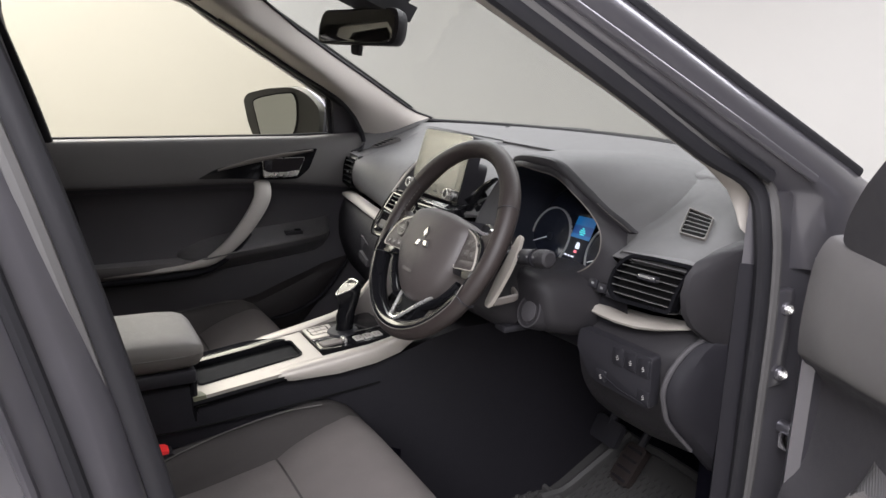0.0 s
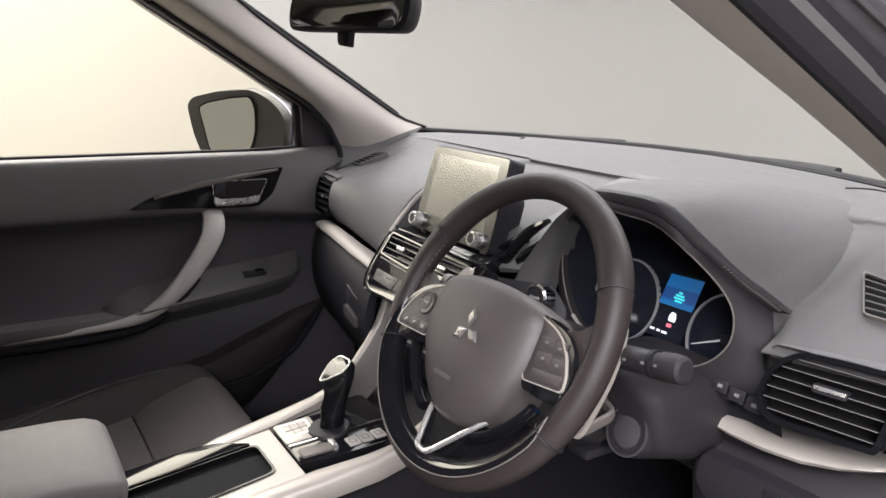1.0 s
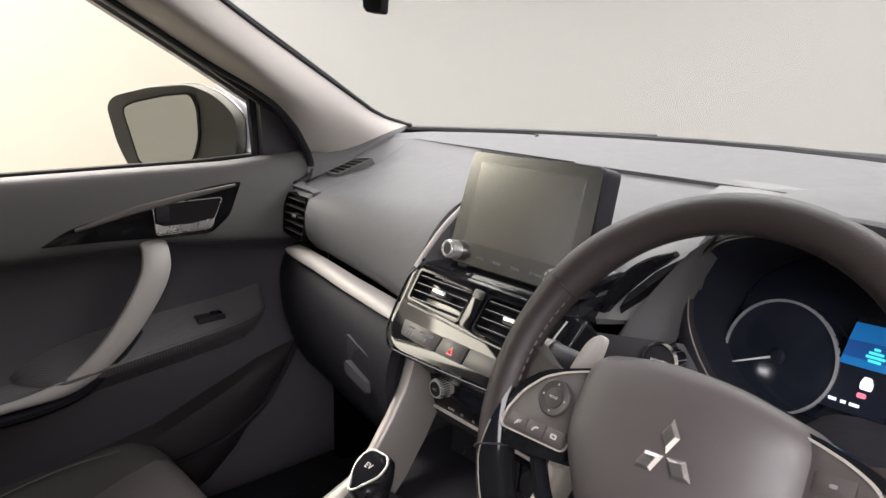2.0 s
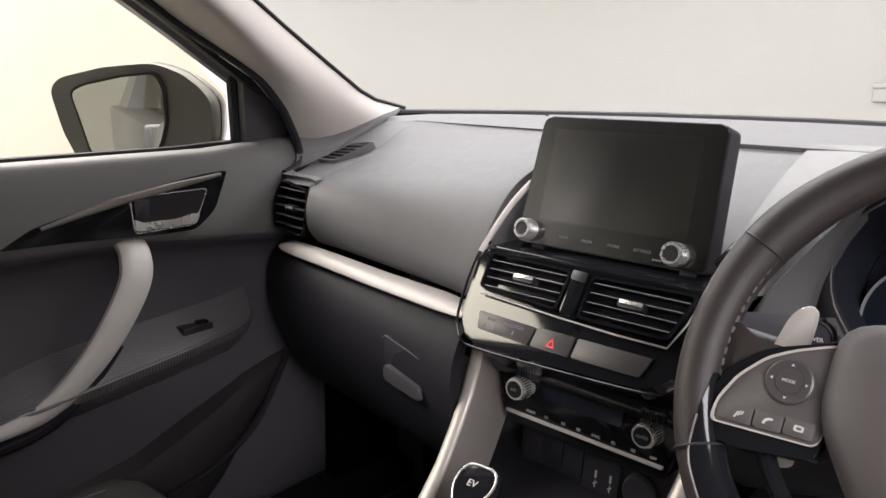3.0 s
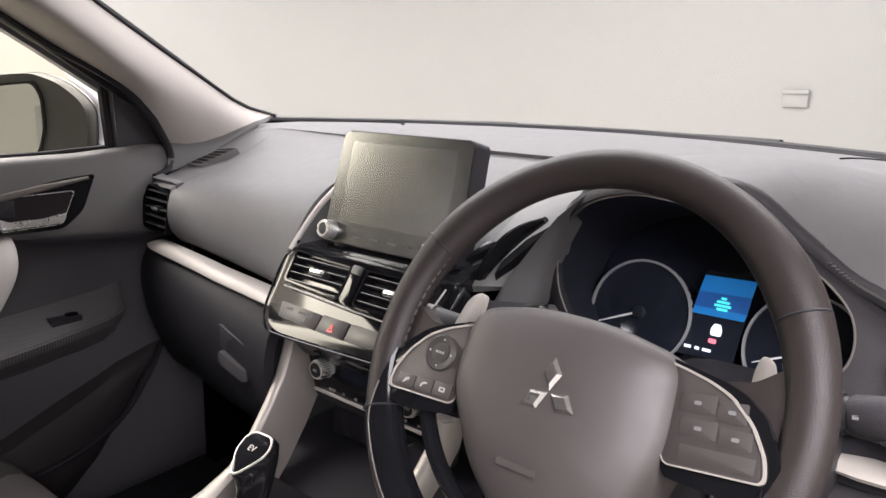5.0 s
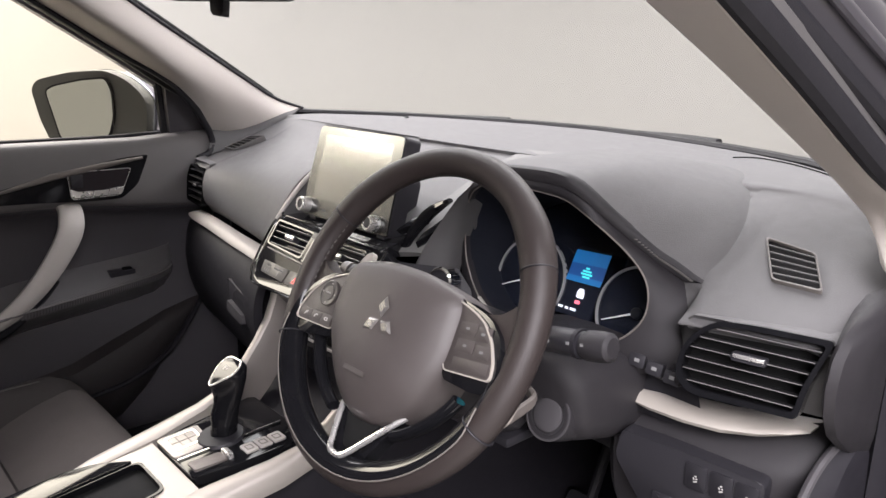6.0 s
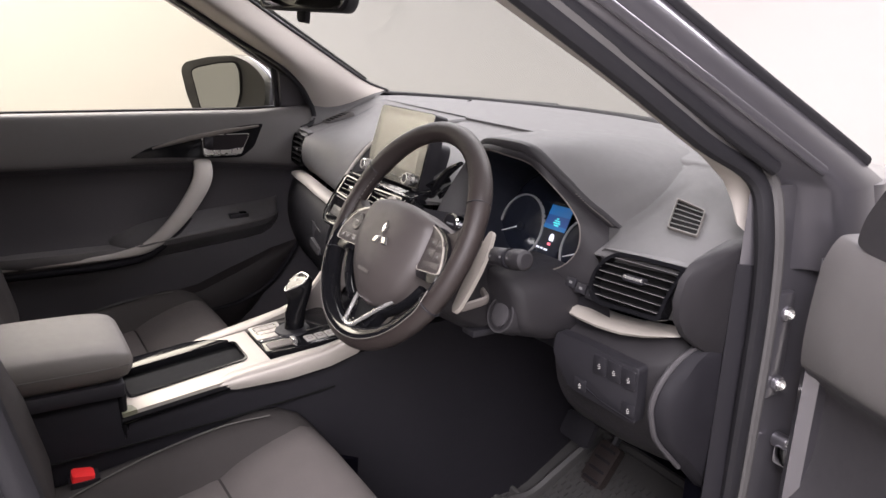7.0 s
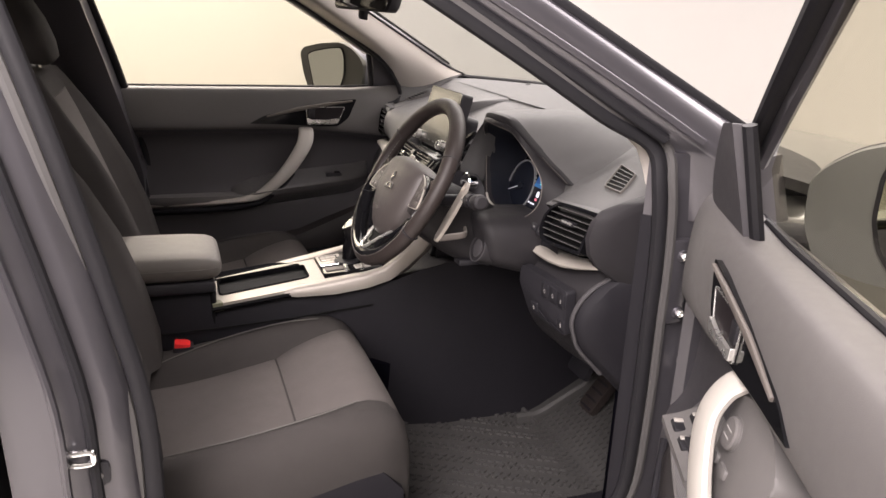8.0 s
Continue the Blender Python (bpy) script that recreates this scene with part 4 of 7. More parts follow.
part("fascia_top", prism(ft, round_poly([(-0.140, -0.045), (0.145, -0.048), (0.12, 0.05), (-0.118, 0.05)], 0.012), 0.02, 0.004, 3), GLOSS, fascia)
part("fascia_arch", tube(spline([V(-0.147, 0.048, 1.035), V(-0.140, 0.066, 1.063), V(-0.130, 0.086, 1.092), V(-0.118, 0.105, 1.115)], 5), 0.004, 0.004, 8), SATIN, fascia, "satin silver arch beside the screen")
for side_rim, mat in ((rim[:5], CHROME), (rim[4:9], GLOSS), (rim[8:], CHROME)):
    part("fascia_rim", tube(spline(side_rim, 4), 0.0014, 0.0022, 8, up=SL.cross(V(1, 0, 0))), mat, dash, "thin rim round the fascia")
vent("air_vent", fm, [(-0.119, -0.001), (-0.012, -0.007), (-0.012, 0.041), (-0.124, 0.044)], "centre air vent in piano black surround", 4, (-0.066, 0.020, 0.028), GLOSS, r=0.006, rim=0.003)
vent("air_vent", fm, [(0.014, -0.009), (0.114, -0.009), (0.129, 0.043), (0.012, 0.040)], "centre air vent in piano black surround", 4, (0.066, 0.018, 0.028), GLOSS, r=0.006, rim=0.003)
part("vent_divider", prism(fm, round_poly([(-0.007, -0.008), (0.010, -0.010), (0.010, 0.040), (-0.009, 0.042)], 0.003), 0.02, 0.002, lift=0.012), GLOSS, fascia)
part("divider_cap", prism(fm, round_poly([(-0.008, 0.030), (0.010, 0.029), (0.009, 0.040), (-0.009, 0.041)], 0.002), 0.004, 0.001, lift=0.014), SATINBLACK, fascia)
part("vent_lower_rim", tube([fm @ V(x, y, 0.004) for x, y in ((-0.118, -0.006), (-0.06, -0.009), (0.0, -0.012), (0.06, -0.014), (0.114, -0.014), (0.124, 0.012), (0.131, 0.042))], 0.0011, 0.0011, 6), SATIN, fascia)
for pts, nm in (([(-0.102, -0.046), (-0.033, -0.049), (-0.031, -0.028), (-0.109, -0.026)], "seat_reminder_panel"), ([(-0.029, -0.049), (0.018, -0.049), (0.018, -0.027), (-0.028, -0.027)], "hazard_switch"), ([(0.022, -0.049), (0.098, -0.048), (0.104, -0.027), (0.022, -0.027)], "blank_panel")):
    sw = part(nm, prism(fm, round_poly(pts, 0.002), 0.004, 0.0008, lift=0.0025), DPAD, fascia)
    if nm == "hazard_switch":
        tri = [(-0.0105, -0.045), (0.0, -0.045), (-0.0053, -0.0345)]
        part("hazard_triangle", ring_prism(fm, tri, [(-0.0053 + (x + 0.0053) * 0.55, -0.0415 + (y + 0.0415) * 0.55) for x, y in tri], 0.001, 0, 0.0032), RED, sw)
    if nm == "seat_reminder_panel":
        words("REAR", 0.0052, fm @ Matrix.Translation((-0.088, -0.033, 0.0028)), FAINT, sw)
        words("PASSENGER", 0.0052, fm @ Matrix.Translation((-0.057, -0.034, 0.0028)), FAINT, sw)
        for x in (-0.094, -0.088, -0.082, -0.055):
            part("indicator_bar", prism(fm @ Matrix.Translation((x, -0.041, 0.0028)), rect(0.002, 0.005), 0.0005), FAINT, sw)
# climate panel
am = frame_at(V(0, 0.047, 0.886), (1, 0, 0), (0, 0.02, 1))
clim = part("climate_panel", prism(am, round_poly([(-0.097, -0.050), (0.106, -0.050), (0.119, 0.0), (0.128, 0.05), (-0.130, 0.05), (-0.1115, 0.0)], 0.006), 0.05, 0.003), GLOSS, dash, "piano black climate control panel")
part("climate_display", prism(am, round_poly([(-0.05, -0.008), (0.052, -0.010), (0.054, 0.022), (-0.05, 0.024)], 0.004), 0.002, 0, lift=0.0012), NIGHT, clim)
part("climate_shoulder", prism(frame_at(V(0, 0.026, 0.938), (1, 0, 0), (0, 0.75, 0.66)), round_poly([(-0.12, -0.016), (0.122, -0.016), (0.132, 0.02), (-0.132, 0.02)], 0.008), 0.04, 0.004), GLOSS, clim)
for x, z in ((-0.0760, 0.0005), (0.0865, -0.0015)):
    q = am @ Matrix.Translation((x, z, 0.0))
    kn = part("climate_knob", lathe(q, [(0.0150, -0.004), (0.0150, 0.003), (0.0138, 0.005), (0.0134, 0.017), (0.0126, 0.0200), (0.0112, 0.0205), (0.0098, 0.0180), (0.0, 0.0180)], 28), KNOB, clim, "bright knurled rotary knob")
    part("knob_face", lathe(q, [(0.0100, 0.017), (0.0098, 0.0216), (0.0, 0.0218)], 24), VOID, kn)
    part("knob_ring", lathe(q, [(0.0121, 0.0200), (0.0119, 0.0212), (0.0107, 0.0212), (0.0103, 0.0195)], 28), CREAM, kn)
    for j in range(28):
        a = 2 * math.pi * j / 28
        part("grip_rib", prism(q @ pose(0, 0, 0, 0, 0, math.degrees(a)) @ Matrix.Translation((0.0136, 0, 0.0165)), rect(0.0008, 0.0011), 0.010), SATINBLACK, kn)
words("AUTO", 0.0048, am @ Matrix.Translation((0.0865, -0.0015, 0.0220)), FAINT, clim)
words("A/C", 0.005, am @ Matrix.Translation((-0.0760, 0.0005, 0.0220)), FAINT, clim)
part("climate_key_strip", prism(am, round_poly([(-0.101, -0.0385), (0.1025, -0.0395), (0.1025, -0.036), (-0.101, -0.035)], 0.001, 2), 0.004, 0.0008, lift=0.0035), SATIN, clim, "thin silver strip over the climate keys")
for x, w_ in ((-0.0652, "MODE"), (-0.0436, ""), (-0.0203, ""), (0.0, ""), (0.0226, "SYNC"), (0.0438, ""), (0.0677, ""), (0.0908, "OFF")):
    q = am @ Matrix.Translation((x, -0.0295 - 0.008 * (x + 0.065), 0.0012))
    if w_:
        words(w_, 0.0044, q, DIMMARK, clim)
    else:
        part("key_symbol", prism(q, round_poly(rect(0.0052, 0.0036), 0.0012), 0.0006), FAINT, clim)
# lower cubby with sockets
cm = frame_at(V(0, 0.075, 0.80), (1, 0, 0), (0, 0.15, 1))
cub = part("cubby_panel", prism(cm, round_poly([(-0.095, -0.05), (0.095, -0.05), (0.10, 0.045), (-0.10, 0.045)], 0.008), 0.04, 0.003), BLACK, dash, "black cubby panel under the climate controls")
for k in range(3):
    part("blank_switch", prism(cm @ Matrix.Translation((-0.078 + 0.028 * k, 0.004, 0)), round_poly(rect(0.026, 0.046), 0.003), 0.004, 0.002, lift=0.004), BLACK, cub)
usb = part("usb_socket", prism(cm @ Matrix.Translation((0.0165, -0.004, 0)), round_poly(rect(0.046, 0.046), 0.003), 0.004, 0.002, lift=0.004), BLACK, cub)
for x in (0.0105, 0.0295):
    part("usb_slot", prism(cm @ Matrix.Translation((x, -0.005, 0.0042)), rect(0.0026, 0.009), 0.0005), DIMMARK, usb)
    part("usb_symbol", prism(cm @ Matrix.Translation((x, -0.0155, 0.0042)), [(-0.0008, -0.005), (0.0008, -0.005), (0.0008, -0.001), (0.0028, 0.0012), (0.0026, 0.0026), (0.0006, 0.0012), (0, 0.005), (-0.0008, 0.0), (-0.0028, -0.0008), (-0.0024, -0.002), (-0.0008, -0.0018)], 0.0005), DIMMARK, usb)
q = cm @ Matrix.Translation((0.0655, -0.006, 0))
pw = part("power_socket", lathe(q, [(0.020, -0.01), (0.020, 0.006), (0.017, 0.009), (0.0145, 0.009), (0.0, 0.0075)], 24), BLACK, cub)
part("socket_rim", lathe(q, [(0.0205, 0.0), (0.0205, 0.0045), (0.019, 0.006), (0.019, 0.0)], 24), DARK, pw)
part("cubby_floor", box((-0.10, -0.05, 0.728), (0.10, 0.09, 0.742), 0.004), BLACK, cub)

# ---- touch screen ----
sm_ = frame_at(V(0, 0.098, 1.12), (1, 0, 0), (0, 0.26, 0.966))
screen = thing("touch_screen", (0, 0.1, 1.04), "black tablet-style touch screen with two silver knobs", "touch screen")
outline = round_poly([(-0.119, -0.075), (0.115, -0.074), (0.1115, 0.0765), (-0.110, 0.0755)], [0.006, 0.006, 0.010, 0.010])
part("screen_housing", prism(sm_, outline, 0.028, 0.003, 3, lift=-0.001), BLACK, screen)
part("screen_glass", prism(sm_, [(x * 0.985, y * 0.978) for x, y in outline], 0.003, 0, lift=0.001), BEZELGLASS, screen, "dark reflective screen glass")
part("display_area", prism(sm_, round_poly([(-0.092, -0.045), (0.090, -0.044), (0.088, 0.062), (-0.090, 0.061)], 0.003), 0.0006, 0, lift=0.0013), SCREEN, screen)
part("screen_stand", prism(sm_ @ Matrix.Translation((0, -0.02, -0.028)), round_poly(rect(0.15, 0.09), 0.02), 0.05, 0.004), BLACK, screen)
for x, y in ((-0.102, -0.059), (0.083, -0.059)):
    q = sm_ @ Matrix.Translation((x, y, 0))
    kn = part("screen_knob", lathe(q, [(0.0125, 0.0), (0.0125, 0.009), (0.0118, 0.0105), (0.0118, 0.016), (0.0105, 0.0185), (0.0085, 0.0185), (0.0078, 0.0165), (0.0, 0.0165)], 28), KNOB, screen, "knurled silver knob")
    part("knob_face", lathe(q, [(0.0078, 0.012), (0.0078, 0.0172), (0.0, 0.0175)], 20), BLACK, kn)
    for j in range(24):
        part("grip_rib", prism(q @ pose(0, 0, 0, 0, 0, 15 * j) @ Matrix.Translation((0.0119, 0, 0.0155)), rect(0.0009, 0.0013), 0.005), SATIN, kn)
    part("knob_foot", prism(sm_ @ Matrix.Translation((x + 0.012, y - 0.018, -0.004)), round_poly(rect(0.018, 0.010), 0.003), 0.02, 0.002), BLACK, kn)
for x, w_ in ((-0.054, "HOME"), (-0.023, "MEDIA"), (0.010, "PHONE"), (0.044, "SETTINGS")):
    words(w_, 0.0046, sm_ @ Matrix.Translation((x, -0.0615, 0.0016)), FAINT, screen)
part("power_mark", prism(sm_ @ Matrix.Translation((-0.083, -0.056, 0.0014)), rect(0.004, 0.0015), 0.0004), DIMMARK, screen)
words("SOUND", 0.003, sm_ @ Matrix.Translation((0.062, -0.068, 0.0014)), DIMMARK, screen)

# ---- instrument cluster ----
# crest of the visor from its inner foot over the top to the outer tip, and where the hood lands on the pad
VISOR = [(0.205, 0.160, 1.070), (0.222, 0.142, 1.118), (0.256, 0.122, 1.156), (0.297, 0.106, 1.174), (0.36, 0.100, 1.181), (0.424, 0.108, 1.176), (0.468, 0.139, 1.136), (0.506, 0.165, 1.101), (0.532, 0.175, 1.086), (0.558, 0.183, 1.070)]
LAND = [(0.200, 0.20, 1.085), (0.195, 0.25, 1.115), (0.21, 0.34, 1.140), (0.245, 0.43, 1.154), (0.32, 0.48, 1.160), (0.42, 0.475, 1.160), (0.50, 0.42, 1.154), (0.545, 0.33, 1.128), (0.562, 0.26, 1.100), (0.566, 0.20, 1.072)]
e_, l_ = spline([V(*p) for p in VISOR], 6), spline([V(*p) for p in LAND], 6)
rows = []
for k in range(11):
    t = k / 10
    rows.append([a.lerp(b, t) + V(0, 0, 0.013 * math.sin(math.pi * t) ** 0.8 * min(1.0, i / 12, (len(e_) - 1 - i) / 14)) for i, (a, b) in enumerate(zip(e_, l_))])
cluster = thing("instrument_cluster", (0.38, 0.2, 0.97), "hooded instrument cluster with two dials and lit colour display", "instrument cluster")
part("hood", sheet(rows, 0.008), SOFT, cluster, "grey padded instrument hood", 60)
# lens opening and the loop round it, both clockwise from the inner upper corner
LENS = [(0.214, 0.143, 1.089), (0.254, 0.116, 1.134), (0.315, 0.096, 1.157), (0.365, 0.101, 1.155), (0.411, 0.113, 1.148), (0.455, 0.122, 1.123), (0.497, 0.131, 1.092), (0.517, 0.136, 1.062), (0.517, 0.133, 1.025), (0.490, 0.124, 0.993), (0.44, 0.121, 0.976), (0.36, 0.122, 0.968), (0.27, 0.130, 0.975), (0.216, 0.145, 1.025)]
ROUND = [(0.199, 0.156, 1.082), (0.234, 0.128, 1.137), (0.300, 0.100, 1.164), (0.362, 0.099, 1.167), (0.422, 0.107, 1.160), (0.464, 0.136, 1.124), (0.503, 0.162, 1.088), (0.548, 0.179, 1.056), (0.572, 0.166, 1.015), (0.555, 0.142, 0.972), (0.47, 0.128, 0.950), (0.36, 0.120, 0.944), (0.25, 0.128, 0.952), (0.192, 0.156, 1.02)]
lens_, round_ = spline([V(*p) for p in LENS], 5, True), spline([V(*p) for p in ROUND], 5, True)
back_ = [p + V(0, 0.022, -0.002) for p in round_]
part("binnacle_surround", loft([[p.lerp(q, 0.5) + V(0, 0.03, 0) for p, q in zip(lens_, round_)], back_, round_, [p.lerp(q, 0.35) + V(0, -0.003, 0) for p, q in zip(round_, lens_)], [p.lerp(q, 0.8) + V(0, -0.003, 0) for p, q in zip(round_, lens_)], lens_, [p + V(0, 0.012, 0) for p in lens_]], True, False), COLUMN, cluster, "dark grey surround of the instrument lens", 50)
# thick front edge of the visor, coloured darker for its shade under light from above
rows = []
for i, p in enumerate(e_):
    f = min(1.0, 0.15 + i / 6, 0.15 + (len(e_) - 1 - i) / 5)
    h = 0.017 * f
    rows.append([p + V(0, 0.012, 0.0005), p + V(0, 0.003, 0.0015), p + V(0, -0.003, -0.001), p + V(0, -0.0045, -h * 0.45), p + V(0, -0.0015, -h * 0.9), p + V(0, 0.006, -h), p + V(0, 0.02, -h)])
part("visor_edge", loft(rows), COLUMN, cluster, "padded front edge of the visor, its shade given as darker grey", 50)
for i in range(len(e_) - 16, len(e_) - 3):
    a, b = e_[i], e_[i + 1]
    for j in range(2):
        p = a.lerp(b, 0.5 * j)
        part("visor_stitch", box(p + V(-0.0022, -0.0052, -0.0075), p + V(0.0022, -0.0040, -0.0062)), STITCH, cluster)
deep = [V(0.372 + (p.x - 0.37) * 0.93, 0.219 + 0.33 * (p.z - 1.04) + 0.004, 1.036 + (p.z - 1.064) * 0.86) for p in lens_]
part("shroud", loft([[p + V(0, 0.010, 0) for p in lens_], [p.lerp(q, 0.5) for p, q in zip(lens_, deep)], deep], True, False), SHROUD, cluster, "near-black inner shroud", 60)
part("lens_edge", tube(lens_, 0.0011, 0.0011, 6, True, up=(0, 1, 0)), BRONZE, cluster, "thin satin edge of the instrument lens")
part("lens_foot", tube([p + V(0, -0.001, 0.002) for p in lens_[47:62]], 0.002, 0.003, 8, up=(0, 1, 0)), SATIN, cluster)
part("cluster_face", loft([[p + V(0, 0.002, 0) for p in deep], [p + V(0, 0.02, 0) for p in deep]]), NIGHT, cluster, "dark cluster face")
DM = frame_at(V(0.375, 0.2115, 1.02), (1, 0, 0), (0, 0.33, 1))
for x, z, r in ((-0.0885, -0.016, 0.061), (0.090, -0.020, 0.060)):
    q = DM @ Matrix.Translation((x, z, 0.003))
    dial = part("dial", lathe(q, [(r, -0.004), (r, 0.0), (0, 0.0005)], 40), NIGHT, cluster)
    ringp = [(r * 1.0 * math.cos(a), r * 1.0 * math.sin(a)) for a in [2 * math.pi * k / 48 for k in range(48)]]
    part("dial_ring", ring_prism(q, ringp, [(u * 0.955, v * 0.955) for u, v in ringp], 0.006, 0, 0.003), RING, dial, "thin silver dial ring")
    part("needle", prism(q @ pose(0, 0, 0, 0, 0, 204) @ Matrix.Translation((0, 0, 0.004)), [(r * 0.12, -0.0013), (r * 0.84, -0.0006), (r * 0.84, 0.0006), (r * 0.12, 0.0013)], 0.001), MARK, dial)
    part("needle_hub", lathe(q, [(0.0075, 0.0), (0.0075, 0.004), (0.006, 0.0055), (0.0, 0.006)], 20), SHROUD, dial)
disp = part("display", prism(DM, [(-0.036, -0.05), (0.024, -0.048), (0.032, 0.046), (-0.022, 0.046)], 0.003, 0, lift=0.003), NIGHT, cluster, "lit colour trip display")
part("blue_band", prism(DM, [(-0.026, 0.022), (0.030, 0.024), (0.032, 0.042), (-0.023, 0.040)], 0.0005, 0, lift=0.0036), BLUE, disp)
part("blue_band", prism(DM, [(-0.029, -0.003), (0.027, -0.002), (0.0285, 0.006), (-0.028, 0.005)], 0.0005, 0, lift=0.0036), BLUE, disp)
part("blue_panel", prism(DM, [(-0.028, 0.005), (0.0285, 0.006), (0.030, 0.024), (-0.026, 0.022)], 0.0005, 0, lift=0.0033), material("navy_display", (0.01, 0.07, 0.25), 0.4, emit=0.15), disp)
for y, w in ((0.018, 0.006), (0.014, 0.014), (0.010, 0.018), (0.006, 0.012)):
    part("pictogram_bar", prism(DM @ Matrix.Translation((0.002, y, 0.0042)), round_poly(rect(w, 0.0028), 0.001), 0.0005), TEAL, disp)
part("pictogram", prism(DM @ Matrix.Translation((0.001, -0.0165, 0.0042)), round_poly([(-0.0055, -0.0065), (0.0055, -0.0065), (0.0062, 0.0), (0.0035, 0.0065), (-0.0035, 0.0065), (-0.0062, 0.0)], 0.002), 0.0005), WHITEGLOW, disp)
part("pictogram", prism(DM @ Matrix.Translation((-0.001, -0.029, 0.0042)), round_poly(rect(0.0085, 0.005), 0.002), 0.0005), REDGLOW, disp)
for k, w in enumerate((0.009, 0.006, 0.011)):
    part("text_bar", prism(DM @ Matrix.Translation((-0.026 + 0.0105 * k, -0.040, 0.0042)), rect(w * 0.85, 0.0032), 0.0005), WHITEGLOW, disp)
# flank between fascia and hood
rows = []
for k in range(7):
    t = k / 6
    a, b, c = V(lerp(0.118, 0.11, t), lerp(0.075, 0.375, t), lerp(1.030, 1.158, t) + 0.016 * math.sin(math.pi * t)), V(lerp(0.150, 0.17, t), lerp(0.095, 0.375, t), lerp(1.032, 1.160, t) + 0.016 * math.sin(math.pi * t)), V(lerp(0.176, 0.245, t), lerp(0.125, 0.375, t), lerp(1.03, 1.158, t) + 0.008 * math.sin(math.pi * t))
    rows.append(spline([a, b, c], 4))
part("flank", sheet(rows, 0.01), WEAVE, dash, "ribbed grey panel beside the screen", 60)
# padded arm that rises from the fascia to the visor, and the gloss blade along its inner side
rows = []
for t, a, b in ((0.0, (0.140, 0.098, 0.985), (0.188, 0.118, 0.985)), (0.3, (0.168, 0.104, 1.040), (0.202, 0.124, 1.050)), (0.6, (0.204, 0.110, 1.090), (0.217, 0.130, 1.092)), (0.85, (0.228, 0.114, 1.121), (0.236, 0.124, 1.124)), (1.0, (0.262, 0.116, 1.150), (0.264, 0.118, 1.150))):
    a, b = V(*a), V(*b)
    c = a.lerp(b, 0.5) + V(-0.002, -0.010 * (1 - t) - 0.002, 0.006 * (1 - t))
    rows.append(spline([a + V(0.002, 0.035, -0.004), a, c, b, b + V(0.002, 0.03, -0.006)], 3))
part("binnacle_arm", loft(rows, False), SOFT, dash, "grey padded arm between fascia and instrument hood", 60)
blade = spline([V(0.130, 0.098, 1.030), V(0.150, 0.102, 1.064), V(0.178, 0.108, 1.094), V(0.212, 0.113, 1.116)], 5)
part("arm_blade", tube(blade, [0.0022 + 0.008 * math.sin(math.pi * min(1.0, (k + 2) / 18)) for k in range(16)], 0.006, 8, up=(0, 1, 0)), GLOSS, dash, "gloss black blade beside the arm")
# gloss black blades laid on the flank
fa, fc, ft_ = V(0.125, 0.055, 1.02), V(0.232, 0.118, 1.03), V(0.17, 0.27, 1.148)
fl = frame_at(fa, fc - fa, ft_ - fa)
for k, blade in enumerate((((0.109, 0.100), (0.119, 0.115), (0.138, 0.142), (0.118, 0.136)), ((0.155, 0.100), (0.163, 0.124), (0.172, 0.161), (0.177, 0.187), (0.161, 0.157), (0.152, 0.118)), ((0.107, 0.062), (0.124, 0.060), (0.129, 0.088), (0.140, 0.117), (0.117, 0.090)))):
    outline = []
    for x, y in blade:
        z = fa.z + (y - fa.y) * 0.53
        q = fl.inverted() @ V(x, y, z)
        outline.append((q.x, q.y))
    part("flank_blade", prism(fl, round_poly(outline, 0.002, 3), 0.016, 0.0015, lift=0.006), GLOSS, dash, "gloss black accent blade")
m = frame_at(V(0.214, 0.098, 1.003), (1, 0.15, 0), (0, 0.2, 1))
st = part("start_button", lathe(m, [(0.021, -0.02), (0.021, 0.004), (0.0185, 0.007), (0.017, 0.007), (0.0165, 0.003), (0.0, 0.004)], 28), CHROME, dash, "round start button with chrome ring")
part("button_face", lathe(m, [(0.0162, 0.0), (0.0162, 0.0045), (0.0, 0.0055)], 24), BLACK, st)
words("POWER", 0.0055, m @ Matrix.Translation((0, 0, 0.0058)), MARK, st)
# infill between fascia, column and knee panel
part("column_infill", loft([[V(x, y, z) for x, y, z in ((0.145, 0.075, 1.02), (0.225, 0.12, 1.02), (0.25, 0.15, 0.955), (0.5, 0.16, 0.955), (0.555, 0.165, 0.985), (0.575, 0.165, 1.0))], [V(x, y, z) for x, y, z in ((0.14, 0.06, 0.96), (0.225, 0.11, 0.96), (0.26, 0.12, 0.94), (0.5, 0.14, 0.94), (0.545, 0.15, 0.96), (0.58, 0.15, 0.97))], [V(x, y, z) for x, y, z in ((0.14, 0.08, 0.90), (0.22, 0.12, 0.90), (0.27, 0.12, 0.90), (0.5, 0.14, 0.91), (0.55, 0.14, 0.91), (0.6, 0.14, 0.92))]], False), BLACK, dash)
